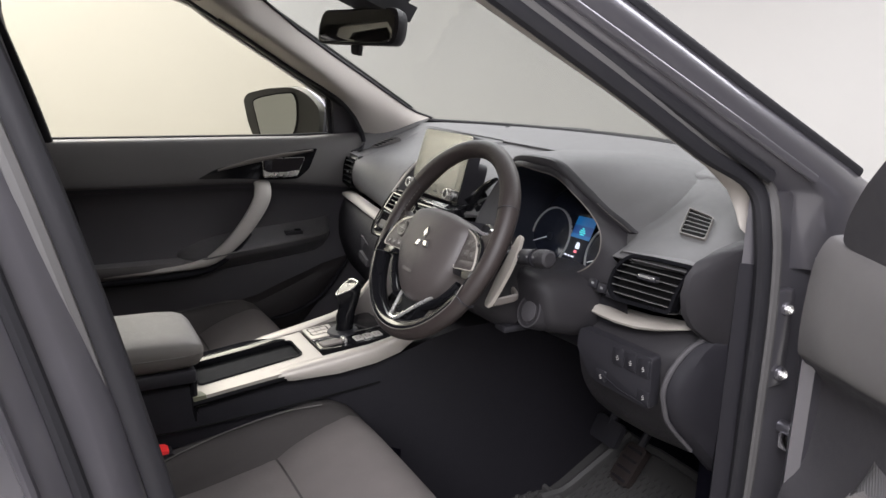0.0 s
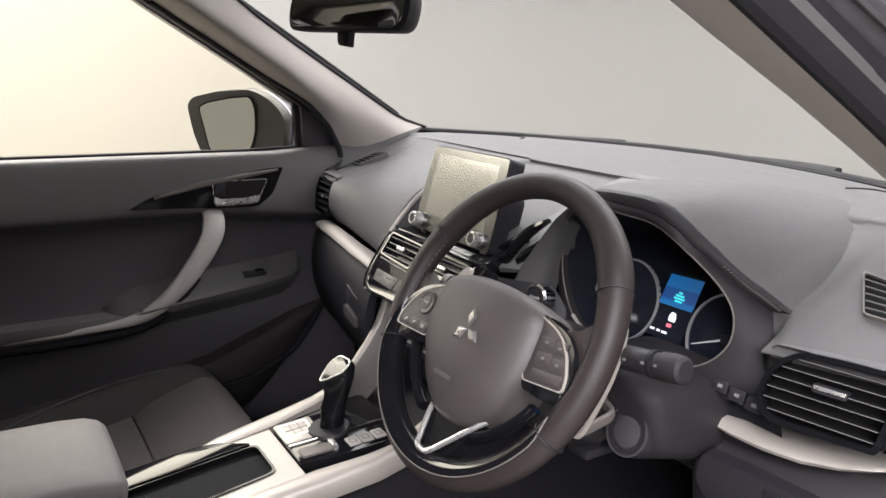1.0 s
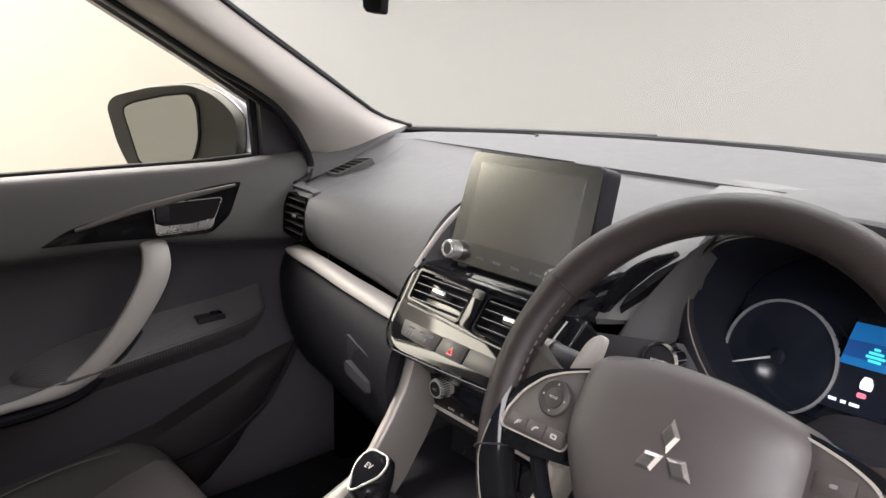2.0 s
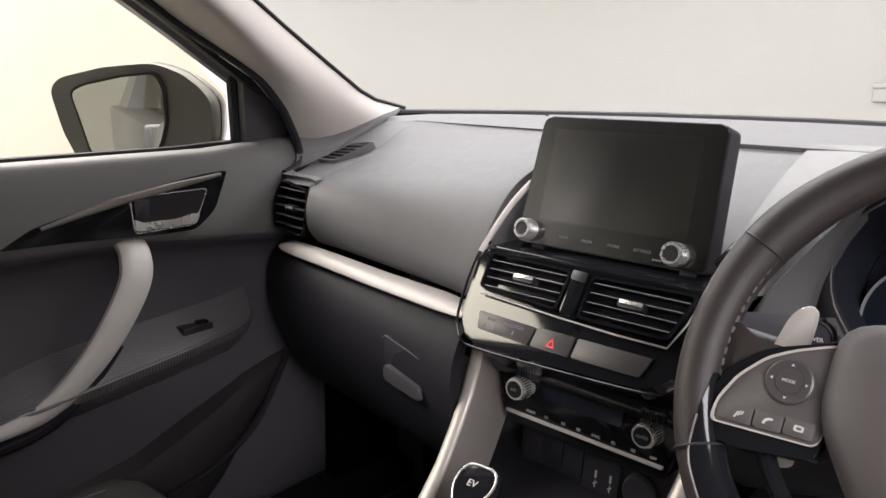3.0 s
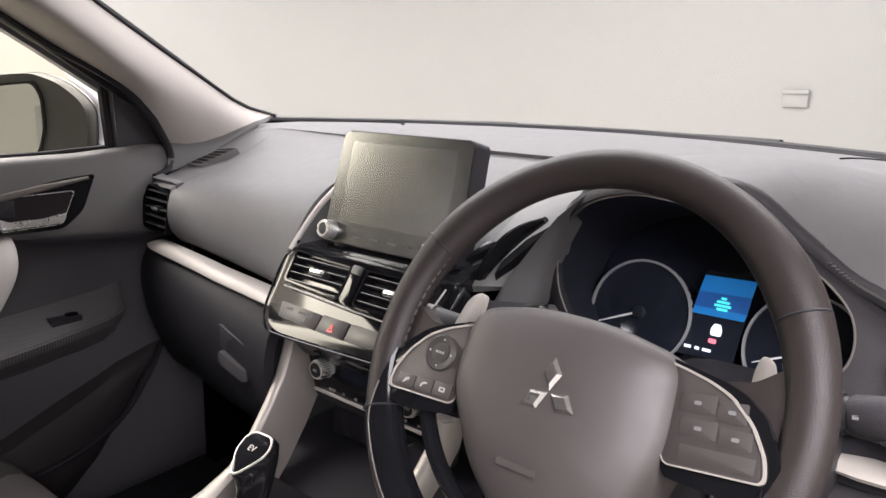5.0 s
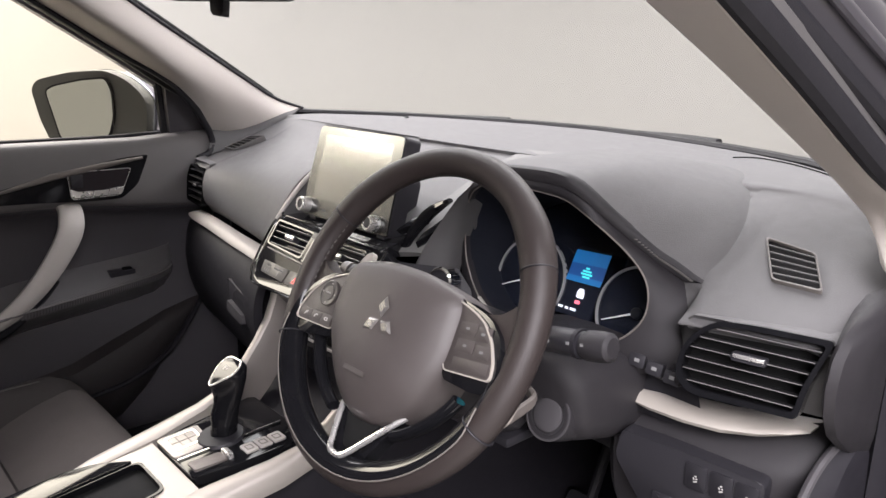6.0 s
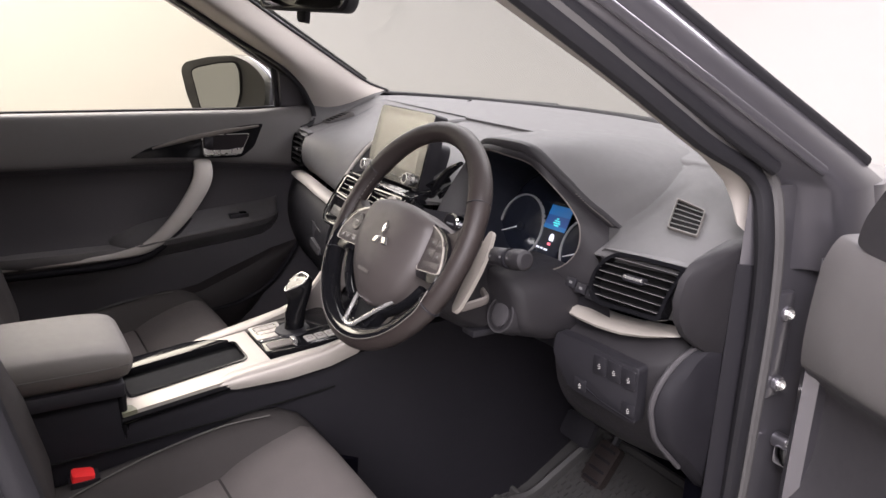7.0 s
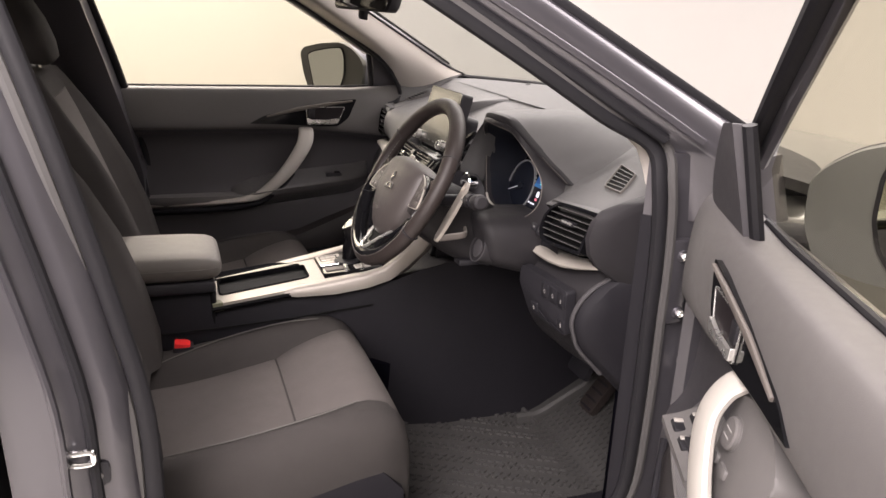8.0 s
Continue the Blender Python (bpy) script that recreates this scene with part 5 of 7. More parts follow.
# switches by the knee
m = frame_at(V(0.60, 0.113, 0.858), (1, 0.10, 0), (0, -0.05, 1))
sp = part("switch_panel", prism(m, round_poly([(-0.080, 0.042), (-0.085, 0.005), (-0.05, -0.042), (0.083, -0.050), (0.083, 0.040), (-0.02, 0.043)][::-1], 0.008), 0.02, 0.002), BLACK, dash, "black switch panel with small white symbols")
for x, y in ((0.012, 0.019), (0.040, 0.019), (0.067, 0.018), (-0.024, -0.028), (0.070, -0.030)):
    b_ = part("switch", prism(m @ Matrix.Translation((x, y, 0)), round_poly(rect(0.024, 0.030 if y > 0 else 0.02), 0.003), 0.003, 0.001, lift=0.002), BLACK, sp)
    q = m @ Matrix.Translation((x, y - 0.002, 0.0022))
    sym = None
    for k, (u, v, w, h) in enumerate(((0, 0.0032, 0.0024, 0.0018), (-0.0018, 0.0, 0.0014, 0.0030), (0.0014, 0.0004, 0.0022, 0.0016), (0.0002, -0.0030, 0.0048, 0.0016))):
        sym = merge(sym, prism(q @ pose(u, v, 0, 0, 0, 25 * (k % 2)), round_poly(rect(w, h), 0.0004, 2), 0.0005))
    part("switch_symbol", sym, DIMMARK, b_)
part("switch_edge", tube([m @ V(-0.03, -0.022, 0.002), m @ V(0.02, -0.038, 0.002), m @ V(0.08, -0.044, 0.002)], 0.0010, 0.001, 6), DARK, sp)
m = frame_at(V(0.54, 0.135, 0.985), (1, 0.12, -0.05), (0, 0.3, 1))
for k in range(3):
    b_ = part("dimmer_switch", prism(m @ Matrix.Translation((-0.022 + 0.022 * k, -0.01 - 0.003 * k, 0)), round_poly(rect(0.019, 0.015), 0.002), 0.02, 0.001, lift=0.004), BLACK, dash)
    part("switch_symbol", prism(m @ Matrix.Translation((-0.022 + 0.022 * k, -0.01 - 0.003 * k, 0.0042)), rect(0.006, 0.004), 0.0004), FAINT, b_)

# ---- steering wheel ----
WM = frame_at(V(0.3706, -0.1014, 1.0459), (1, 0, 0), (0, 0.498, 0.867))
wheel = thing("steering_wheel", (0.3706, -0.1014, 1.0459), "dark leather steering wheel with button spokes and gloss black inlay", "steering wheel")
NSEG = 96
rows = []
for k in range(NSEG):
    a = 2 * math.pi * k / NSEG
    grip = 0.0022 * math.exp(-((abs(math.degrees(a) - 35) / 16) ** 2)) + 0.0022 * math.exp(-((abs(math.degrees(a) - 145) / 16) ** 2))
    c = V(math.cos(a), math.sin(a), 0)
    row = []
    for j in range(14):
        b = 2 * math.pi * j / 14
        row.append(WM @ (c * (0.1735 + (0.0165 + grip) * math.cos(b)) + V(0, 0, (0.0155 + grip * 0.7) * math.sin(b))))
    rows.append(row)
part("rim", loft(rows, True, False, wrap=True), LEATHER, wheel, "dark perforated leather rim")
for a in (28, 152, 205, 335):
    q = WM @ pose(0, 0, 0, 0, 0, a) @ Matrix.Translation((0.1735, 0, 0)) @ pose(0, 0, 0, 90)
    part("seam", lathe(q, [(0.0181, -0.0008), (0.0186, 0.0), (0.0181, 0.0008)], 20), BLACK, wheel)
for lo, hi in ((152, 200), (-20, 28)):
    for k in range(16):
        a = lerp(lo, hi, (k + 0.5) / 16)
        q = WM @ pose(0, 0, 0, 0, 0, a) @ Matrix.Translation((0.1572, 0, 0.005)) @ pose(0, 0, 0, 0, 0, 90)
        part("stitch", prism(q, round_poly(rect(0.005, 0.0016), 0.0006, 2), 0.0015), STITCH, wheel)
# wide gloss inlay round the lower half, its highlight painted as a fine line on its inner side
rows, edge = [], []
for k in range(61):
    a = radians(lerp(187, 352, k / 60))
    f = min(1.0, 0.1 + 0.12 * min(k, 60 - k))
    c = V(math.cos(a), math.sin(a), 0)
    ring = [radians(lerp(lerp(150, 78, f), lerp(150, 222, f), j / 9)) for j in range(10)]
    rows.append([WM @ (c * (0.1735 + 0.0182 * math.cos(b)) + V(0, 0, 0.0172 * math.sin(b))) for b in ring] + [WM @ (c * (0.1735 + 0.013 * math.cos(b)) + V(0, 0, 0.012 * math.sin(b))) for b in ring[::-3]])
    edge.append(rows[-1][0])
part("inlay", loft(rows), GLOSS, wheel, "gloss black rim inlay", 60)
part("inlay_glint", tube(edge[4:-4], 0.0008, 0.0008, 6), BRONZE, wheel)
for lo, hi in ((206, 250), (296, 334)):
    arc = [WM @ V(0.131 * math.cos(radians(a)), 0.131 * math.sin(radians(a)), -0.006) for a in np.linspace(lo, hi, 16)]
    part("inner_arm", tube(arc, 0.0065, 0.009, 10, up=WM.to_3x3() @ V(0, 0, 1)), GLOSS, wheel, "gloss black inner arm of the spoke")
# centre pad
padline = round_poly([(-0.088, 0.034), (-0.03, 0.047), (0.03, 0.047), (0.090, 0.036), (0.096, -0.03), (0.078, -0.088), (0.040, -0.120), (-0.012, -0.122), (-0.050, -0.092), (-0.088, -0.03)], 0.02, 4)
rows = []
for s, h in ((1.0, -0.028), (1.0, 0.004), (0.985, 0.012), (0.94, 0.019), (0.85, 0.024), (0.6, 0.0275), (0.3, 0.029), (0.05, 0.0295)):
    rows.append([WM @ V(x * s, -0.03 + (y + 0.03) * s, h - 0.016 * max(0.0, min(1.0, (x * s - 0.01) / 0.09)) ** 1.5 - 0.012 * max(0.0, min(1.0, (-y * s - 0.05) / 0.07))) for x, y in padline])
part("airbag_cover", loft(rows), PAD, wheel, "smooth dark grey airbag cover", 50)
# three plain lozenges as the badge
bm = None
for a in (90, 210, 330):
    q = WM @ Matrix.Translation((0.0082, -0.0165, 0.0293)) @ pose(0, 0, 0, 0, 0, a + 7)
    loz = [(0.001, 0.0), (0.0135, -0.0078), (0.026, 0.0), (0.0135, 0.0078)]
    own = bmesh.new()
    base = [own.verts.new((x, y, 0.0)) for x, y in loz]
    top = [own.verts.new((0.0135 + (x - 0.0135) * 0.62, y * 0.62, 0.0028)) for x, y in loz]
    own.faces.new(top)
    for i in range(4):
        own.faces.new((base[i], base[(i + 1) % 4], top[(i + 1) % 4], top[i]))
    bmesh.ops.transform(own, matrix=q, verts=own.verts)
    bm = merge(bm, own)
part("badge", bm, material("dull_badge_chrome", (0.40, 0.385, 0.37), 0.25, 0.9, vary=0.05), wheel, "bright three-part badge", 10)
part("srs_mark", prism(WM @ Matrix.Translation((0.0, -0.075, 0.0278)), rect(0.034, 0.005), 0.0006), material("moulded_mark", (0.040, 0.0335, 0.0318), 0.55), wheel)
for sd in (-1, 1):
    # the wheel stands turned by a few degrees
    SW = WM if sd < 0 else WM @ pose(0.004, 0, -0.003, 0, 0, 8.6) @ pose(0.115, 0, 0, 0, -9, 0) @ pose(-0.115, 0, 0)
    # side spoke: core, gloss surround, bright edge, button face
    core = [(sd * 0.07, 0.022), (sd * 0.1105, 0.011), (sd * 0.136, 0.012), (sd * 0.165, 0.028), (sd * 0.168, -0.045), (sd * 0.12, -0.058), (sd * 0.08, -0.056)]
    part("spoke", prism(SW, round_poly(core if sd < 0 else core[::-1], 0.006), 0.022, 0.004, lift=0.004), LEATHER, wheel)
    out = [(sd * 0.070, 0.0235), (sd * 0.0915, 0.0168), (sd * 0.1105, 0.0095), (sd * 0.1265, 0.0005), (sd * 0.142, -0.0165), (sd * 0.1515, -0.0365), (sd * 0.1525, -0.0530), (sd * 0.082, -0.0500)]
    inn = [(sd * 0.0705, 0.0218), (sd * 0.091, 0.0152), (sd * 0.1096, 0.0080), (sd * 0.1252, -0.0008), (sd * 0.1404, -0.0174), (sd * 0.1497, -0.0370), (sd * 0.1508, -0.0517), (sd * 0.082, -0.0489)]
    gl = part("spoke_surround", prism(SW, round_poly([(sd * 0.066, 0.0275), (sd * 0.0915, 0.0195), (sd * 0.1206, 0.0095), (sd * 0.1325, 0.0035), (sd * 0.1485, -0.0110), (sd * 0.159, -0.0355), (sd * 0.1625, -0.054), (sd * 0.151, -0.0635), (sd * 0.130, -0.0655), (sd * 0.082, -0.058)], 0.005), 0.02, 0.003, lift=0.010), GLOSS, wheel, "gloss black spoke surround")
    part("bright_edge", ring_prism(SW, round_poly(out, 0.006), round_poly(inn, 0.006), 0.004, 0, 0.0125), CREAM, gl)
    part("button_face", prism(SW, round_poly(inn, 0.006), 0.006, 0.001, lift=0.0115), PAD, gl)
    if sd < 0:
        q = SW @ Matrix.Translation((-0.1080, -0.0127, 0.0115))
        dpad = part("button_pad", lathe(q, [(0.0155, 0.0), (0.0155, 0.0022), (0.0142, 0.003), (0.0085, 0.0022), (0.0085, 0.003), (0.0, 0.0034)], 32), DPAD, gl, "round dark selector pad")
        words("MODE", 0.0031, q @ Matrix.Translation((0, 0, 0.0034)), DIMMARK, dpad)
        for a in (0, 90, 180, 270):
            part("pad_mark", prism(q @ pose(0, 0, 0, 0, 0, a) @ Matrix.Translation((0.0114, 0, 0.0028)), [(-0.0008, -0.0011), (0.001, 0.0), (-0.0008, 0.0011)], 0.0006), DIMMARK, dpad)
        for k in range(3):
            q = SW @ Matrix.Translation((-0.1337 + 0.0196 * k, -0.0432 + 0.0010 * k, 0.0115))
            kb = part("key", prism(q, round_poly(rect(0.0186, 0.0115), 0.0015), 0.003, 0.0007, lift=0.002), PAD, gl)
            if k == 0:
                sym = merge(prism(q @ pose(-0.0012, -0.0005, 0, 0, 0, -25), rect(0.0011, 0.0050), 0.0006, lift=0.0024), merge(prism(q @ pose(0.0008, 0.0006, 0, 0, 0, -25), rect(0.0009, 0.0040), 0.0006, lift=0.0024), prism(q @ pose(0.0026, 0.0012, 0, 0, 0, -25), rect(0.0008, 0.0030), 0.0006, lift=0.0024)))
            elif k == 1:
                sym = prism(q, [(-0.0034, -0.0022), (-0.0018, -0.0024), (-0.0012, -0.0006), (0.0004, 0.0006), (0.0028, 0.0010), (0.0032, 0.0024), (0.0002, 0.0024), (-0.0024, 0.0008)], 0.0006, lift=0.0024)
            else:
                sym = ring_prism(q, round_poly(rect(0.0062, 0.0040), 0.001, 2), round_poly(rect(0.0034, 0.0018), 0.0006, 2), 0.0006, 0, 0.0024)
            part("key_symbol", sym, DIMMARK, kb)
    else:
        for x, y, w, h in ((0.103, -0.0065, 0.026, 0.013), (0.127, -0.0105, 0.020, 0.014), (0.105, -0.0235, 0.026, 0.013), (0.131, -0.0275, 0.022, 0.013), (0.119, -0.0415, 0.052, 0.011)):
            q = SW @ Matrix.Translation((x, y, 0.0115)) @ pose(0, 0, 0, 0, 0, -3)
            kb = part("key", prism(q, round_poly(rect(w, h), 0.0015), 0.003, 0.0003, lift=0.0005), PAD, gl)
            if h > 0.012:
                part("key_symbol", prism(q, round_poly(rect(0.0052, 0.0026), 0.001, 2), 0.0006, lift=0.0009), FAINT, kb)
# lower spoke: gloss body, bright U
part("lower_spoke", prism(WM, round_poly([(-0.040, -0.085), (-0.026, -0.150), (-0.014, -0.166), (0.024, -0.166), (0.036, -0.150), (0.070, -0.085)], 0.008), 0.018, 0.003, lift=-0.002), GLOSS, wheel, "gloss black lower spoke")
u_path = spline([V(-0.032, -0.098, -0.006), V(-0.0225, -0.122, 0.002), V(-0.010, -0.148, 0.009), V(-0.003, -0.1575, 0.0125), V(0.007, -0.1595, 0.013), V(0.018, -0.1570, 0.0125), V(0.032, -0.140, 0.008), V(0.050, -0.116, 0.002), V(0.064, -0.096, -0.006)], 5)
part("bright_fork", tube([WM @ p for p in u_path], 0.0032, 0.0032, 8, up=WM.to_3x3() @ V(0, 0, 1)), KNOB, wheel, "bright fork-shaped spoke trim")
# near-black slab laid on the spoke as the shade of an open gap
part("spoke_gap_shade", prism(WM, round_poly([(-0.016, -0.112), (-0.002, -0.152), (0.012, -0.152), (0.042, -0.112)], 0.006), 0.004, 0, lift=-0.0005), VOID, wheel)
# column, stalks, paddles
column = thing("steering_column", (0.37, 0.03, 0.95), "grey plastic steering column cover with stalks and paddles", "steering column")
rows = []
for w, a, b in ((-0.02, 0.055, 0.05), (-0.05, 0.066, 0.06), (-0.09, 0.07, 0.066), (-0.14, 0.072, 0.07), (-0.19, 0.07, 0.07)):
    rows.append([WM @ V(a * math.copysign(abs(math.cos(t)) ** 0.6, math.cos(t)), -0.022 + b * math.copysign(abs(math.sin(t)) ** 0.6, math.sin(t)), w) for t in [2 * math.pi * k / 28 for k in range(28)]])
part("column_cover", loft(rows), COLUMN, column, "grey moulded column cover", 60)
rows = []
for y, z, w, h in ((0.028, 0.945, 0.075, 0.035), (0.034, 0.942, 0.098, 0.05), (0.05, 0.938, 0.108, 0.056), (0.10, 0.93, 0.112, 0.062), (0.17, 0.925, 0.112, 0.065)):
    rows.append([V(0.430 + 0.82 * w * math.copysign(abs(math.cos(t)) ** 0.6, math.cos(t)), y - 0.01 * math.sin(t), z + h * math.copysign(abs(math.sin(t)) ** 0.7, math.sin(t))) for t in [2 * math.pi * k / 24 for k in range(24)]])
part("lower_cover", loft(rows), COLUMN, column, "grey lower column cover", 60)
lm = frame_at(V(0.477, 0.026, 0.925), (1, 0.05, 0), (0, 0.35, 1))
lk = part("lock_cover", lathe(lm, [(0.029, -0.03), (0.029, 0.0), (0.0275, 0.003), (0.022, 0.003), (0.0215, 0.0), (0.019, 0.0), (0.0185, 0.002), (0.0, 0.0025)], 32), COLUMN, column, "round grey blanking cover")
part("lock_ring", lathe(lm, [(0.0290, 0.002), (0.0288, 0.0042), (0.0268, 0.0042), (0.0264, 0.002)], 32), LOWDOOR, lk)
part("lock_face", lathe(lm, [(0.0186, 0.0), (0.0182, 0.0036), (0.0165, 0.0042), (0.0, 0.0042)], 28), LOWDOOR, lk)
stalk = spline([WM @ V(0.055, 0.0, -0.06), V(0.49, -0.015, 1.03), V(0.535, -0.018, 1.04), V(0.565, -0.018, 1.045)], 5)
s1 = part("light_stalk", tube(stalk, [0.012] * 6 + [0.0135] * 5 + [0.0125] * 5, None, 14, up=(0, 0, 1)), BLACK, column, "black lighting stalk with white symbols")
part("stalk_cap", tube([V(0.552, -0.018, 1.042), V(0.556, -0.018, 1.043), V(0.572, -0.018, 1.0465), V(0.580, -0.018, 1.048), V(0.583, -0.018, 1.0485)], [0.0135, 0.0152, 0.0152, 0.0140, 0.0100], None, 18), COLUMN, s1, "grey ribbed end cap")
part("stalk_ring", tube([V(0.543, -0.018, 1.041), V(0.548, -0.018, 1.042)], 0.0150, None, 16), DARK, s1)
for d in (-0.03, -0.005, 0.012):
    part("stalk_symbol", prism(frame_at(V(0.545 + d, -0.0325, 1.045 + d * 0.2), (1, 0, 0.2), (0, 0.2, 1)), rect(0.004, 0.003), 0.001), FAINT, s1)
stalk = spline([WM @ V(-0.055, 0.0, -0.06), V(0.25, -0.02, 1.02), V(0.21, -0.025, 1.028), V(0.175, -0.025, 1.03)], 5)
s2 = part("wiper_stalk", tube(stalk, 0.011, None, 14, up=(0, 0, 1)), BLACK, column, "black wiper stalk")
part("stalk_cap", tube([V(0.175, -0.025, 1.03), V(0.16, -0.025, 1.031)], [0.0125, 0.0105], None, 14), PAD, s2)
for sd in (-1, 1):
    blade = [(sd * 0.104, -0.064), (sd * 0.120, -0.069), (sd * 0.138, -0.03), (sd * 0.140, 0.0), (sd * 0.1367, 0.0215), (sd * 0.1318, 0.0413), (sd * 0.124, 0.0520), (sd * 0.1150, 0.0520), (sd * 0.1138, 0.04), (sd * 0.115, 0.02), (sd * 0.108, -0.02)]
    if sd > 0:
        blade = [(0.118, -0.066), (0.128, -0.070), (0.134, -0.060), (0.137, -0.030), (0.138, 0.0), (0.136, 0.0215), (0.131, 0.046), (0.125, 0.062), (0.1165, 0.0640), (0.1140, 0.05), (0.115, 0.02), (0.114, -0.02)][::-1]
    pd = part("shift_paddle", prism(WM, round_poly(blade, 0.005), 0.007, 0.002, lift=-0.030 if sd < 0 else -0.066), CREAM, column, "satin silver shift paddle")
    if sd > 0:
        arm_ = [WM @ V(*p) for p in ((0.128, -0.058, -0.074), (0.122, -0.045, -0.098), (0.112, -0.030, -0.124), (0.085, -0.022, -0.132))]
        part("paddle_arm", tube(spline(arm_, 4), 0.004, 0.007, 8, up=(0, 0, 1)), BRONZE, pd, "satin bracket of the paddle")
part("tilt_lever", box((0.405, 0.0, 0.875), (0.44, 0.06, 0.888), 0.004), BLACK, column)

# ---- centre console ----
console = thing("centre_console", (0.0, -0.3, 0.34), "centre console with champagne silver trim and padded armrest", "centre console")
CM = frame_at(V(0, -0.35, 0.715), (1, 0, 0), (0, 1, 0.12))
rows = []
for y, w, z in ((-1.0, 0.10, 0.72), (-0.75, 0.10, 0.73), (-0.478, 0.10, 0.735), (-0.474, 0.104, 0.692), (-0.3, 0.104, 0.706), (-0.2, 0.11, 0.715), (-0.1, 0.118, 0.725), (-0.04, 0.134, 0.735), (0.02, 0.146, 0.76), (0.08, 0.160, 0.78), (0.3, 0.160, 0.78), (0.58, 0.155, 0.70)):
    rows.append([V(-w - 0.02, y, 0.33), V(-w - 0.012, y, 0.55), V(-w, y, z - 0.03), V(-w + 0.012, y, z), V(w - 0.012, y, z), V(w, y, z - 0.03), V(w + 0.012, y, 0.55), V(w + 0.02, y, 0.33)])
part("console_body", loft(rows), DARK, console, "dark moulded console body", 40)
rows = []
for y, w, z in ((-1.0, 0.126, 0.50), (-0.45, 0.127, 0.545), (-0.1, 0.140, 0.531), (0.12, 0.154, 0.505), (0.59, 0.158, 0.47)):
    rows.append([V(-w - 0.004, y, 0.33), V(-w, y, z - 0.01), V(-w + 0.01, y, z), V(w - 0.01, y, z), V(w, y, z - 0.01), V(w + 0.004, y, 0.33)])
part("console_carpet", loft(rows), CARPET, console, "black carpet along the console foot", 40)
part("console_seam", tube([V(0.1145, -0.98, 0.63), V(0.1145, -0.5, 0.645), V(0.117, -0.3, 0.655), V(0.123, -0.1, 0.675)], 0.002, 0.002, 6), VOID, console)
op = round_poly([(-0.046, -0.112), (0.058, -0.112), (0.046, 0.106), (-0.046, 0.106)], 0.014, 4)
outl = round_poly([(-0.095, -0.126), (0.108, -0.132), (0.106, 0.14), (-0.090, 0.14)], 0.006, 4)
part("tray_trim", ring_prism(CM, outl, op, 0.012, 0, 0.004), CREAM, console, "champagne silver tray surround")
part("tray_side", prism(CM, round_poly([(-0.097, -0.124), (-0.050, -0.124), (-0.050, 0.10), (-0.086, 0.055), (-0.097, 0.02)], 0.006), 0.012, 0.003, lift=0.009), GLOSS, console, "gloss black side of the tray")
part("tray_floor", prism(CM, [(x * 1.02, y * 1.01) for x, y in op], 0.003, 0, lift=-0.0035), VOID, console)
part("tray_lip", ring_prism(CM, [(x * 1.05 + 0.0003, y * 1.02) for x, y in op], [(x * 0.97, y * 0.985) for x, y in op], 0.03, 0, 0.0065), GLOSS, console)
part("trim_foot", prism(CM, round_poly([(0.078, -0.133), (0.109, -0.133), (0.109, -0.108), (0.085, -0.115)], 0.003), 0.02, 0.002, lift=0.0055), material("olive_grey_clip", (0.12, 0.12, 0.08), 0.5), console)
part("trim_shadow_gap", tube([CM @ V(0.1085, y, -0.008) for y in (-0.135, 0.0, 0.14)], 0.004, 0.006, 6), GLOSS, console)
for sd in (1, -1):
    # the rail runs along the tray, then turns up to meet the dash strip: section square to its line
    line = [(-0.318, 0.090, 0.106, 0.722), (-0.29, 0.080, 0.113, 0.729), (-0.20, 0.084, 0.124, 0.743), (-0.12, 0.100, 0.131, 0.757), (-0.075, 0.112, 0.135, 0.771), (-0.040, 0.121, 0.140, 0.800), (-0.008, 0.128, 0.147, 0.834), (0.016, 0.132, 0.152, 0.866), (0.028, 0.132, 0.152, 0.897), (0.034, 0.129, 0.148, 0.930), (0.036, 0.127, 0.145, 0.960)]
    rows, face = [], []
    for k, (y, i, o, z) in enumerate(line):
        a, b = line[max(0, k - 1)], line[min(len(line) - 1, k + 1)]
        d = V(0, b[0] - a[0], b[3] - a[3]).normalized()
        n = V(0, d.z, -d.y)
        c = V(0, y, z)
        w = min(1.0, 0.35 + k * 0.3)
        sect = [(i, -0.016), (i, -0.003), (lerp(i, o, 0.15), 0.0), (lerp(i, o, 0.6), 0.0012), (lerp(i, o, 0.9), -0.002), (o, -0.008), (o + 0.003, -0.022), (o + 0.001, -0.034), (i, -0.034)]
        rows.append([V(sd * x, 0, 0) + c - n * h * w for x, h in sect])
        if k > 3:
            face.append([V(sd * i, 0, 0) + c + n * 0.004, V(sd * (i - 0.008), 0, 0) + c + n * 0.020, V(sd * (i - 0.020), 0, 0) + c + n * 0.055, V(sd * (i - 0.014), 0, 0) + c + n * 0.058, V(sd * (i + 0.006), 0, 0) + c + n * 0.024])
    part("side_rail", loft(rows), CREAM, console, "champagne silver console rail", 45)
    part("rail_inner_face", loft(face), BRONZE, console, "dark bronze inner face of the rail", 50)
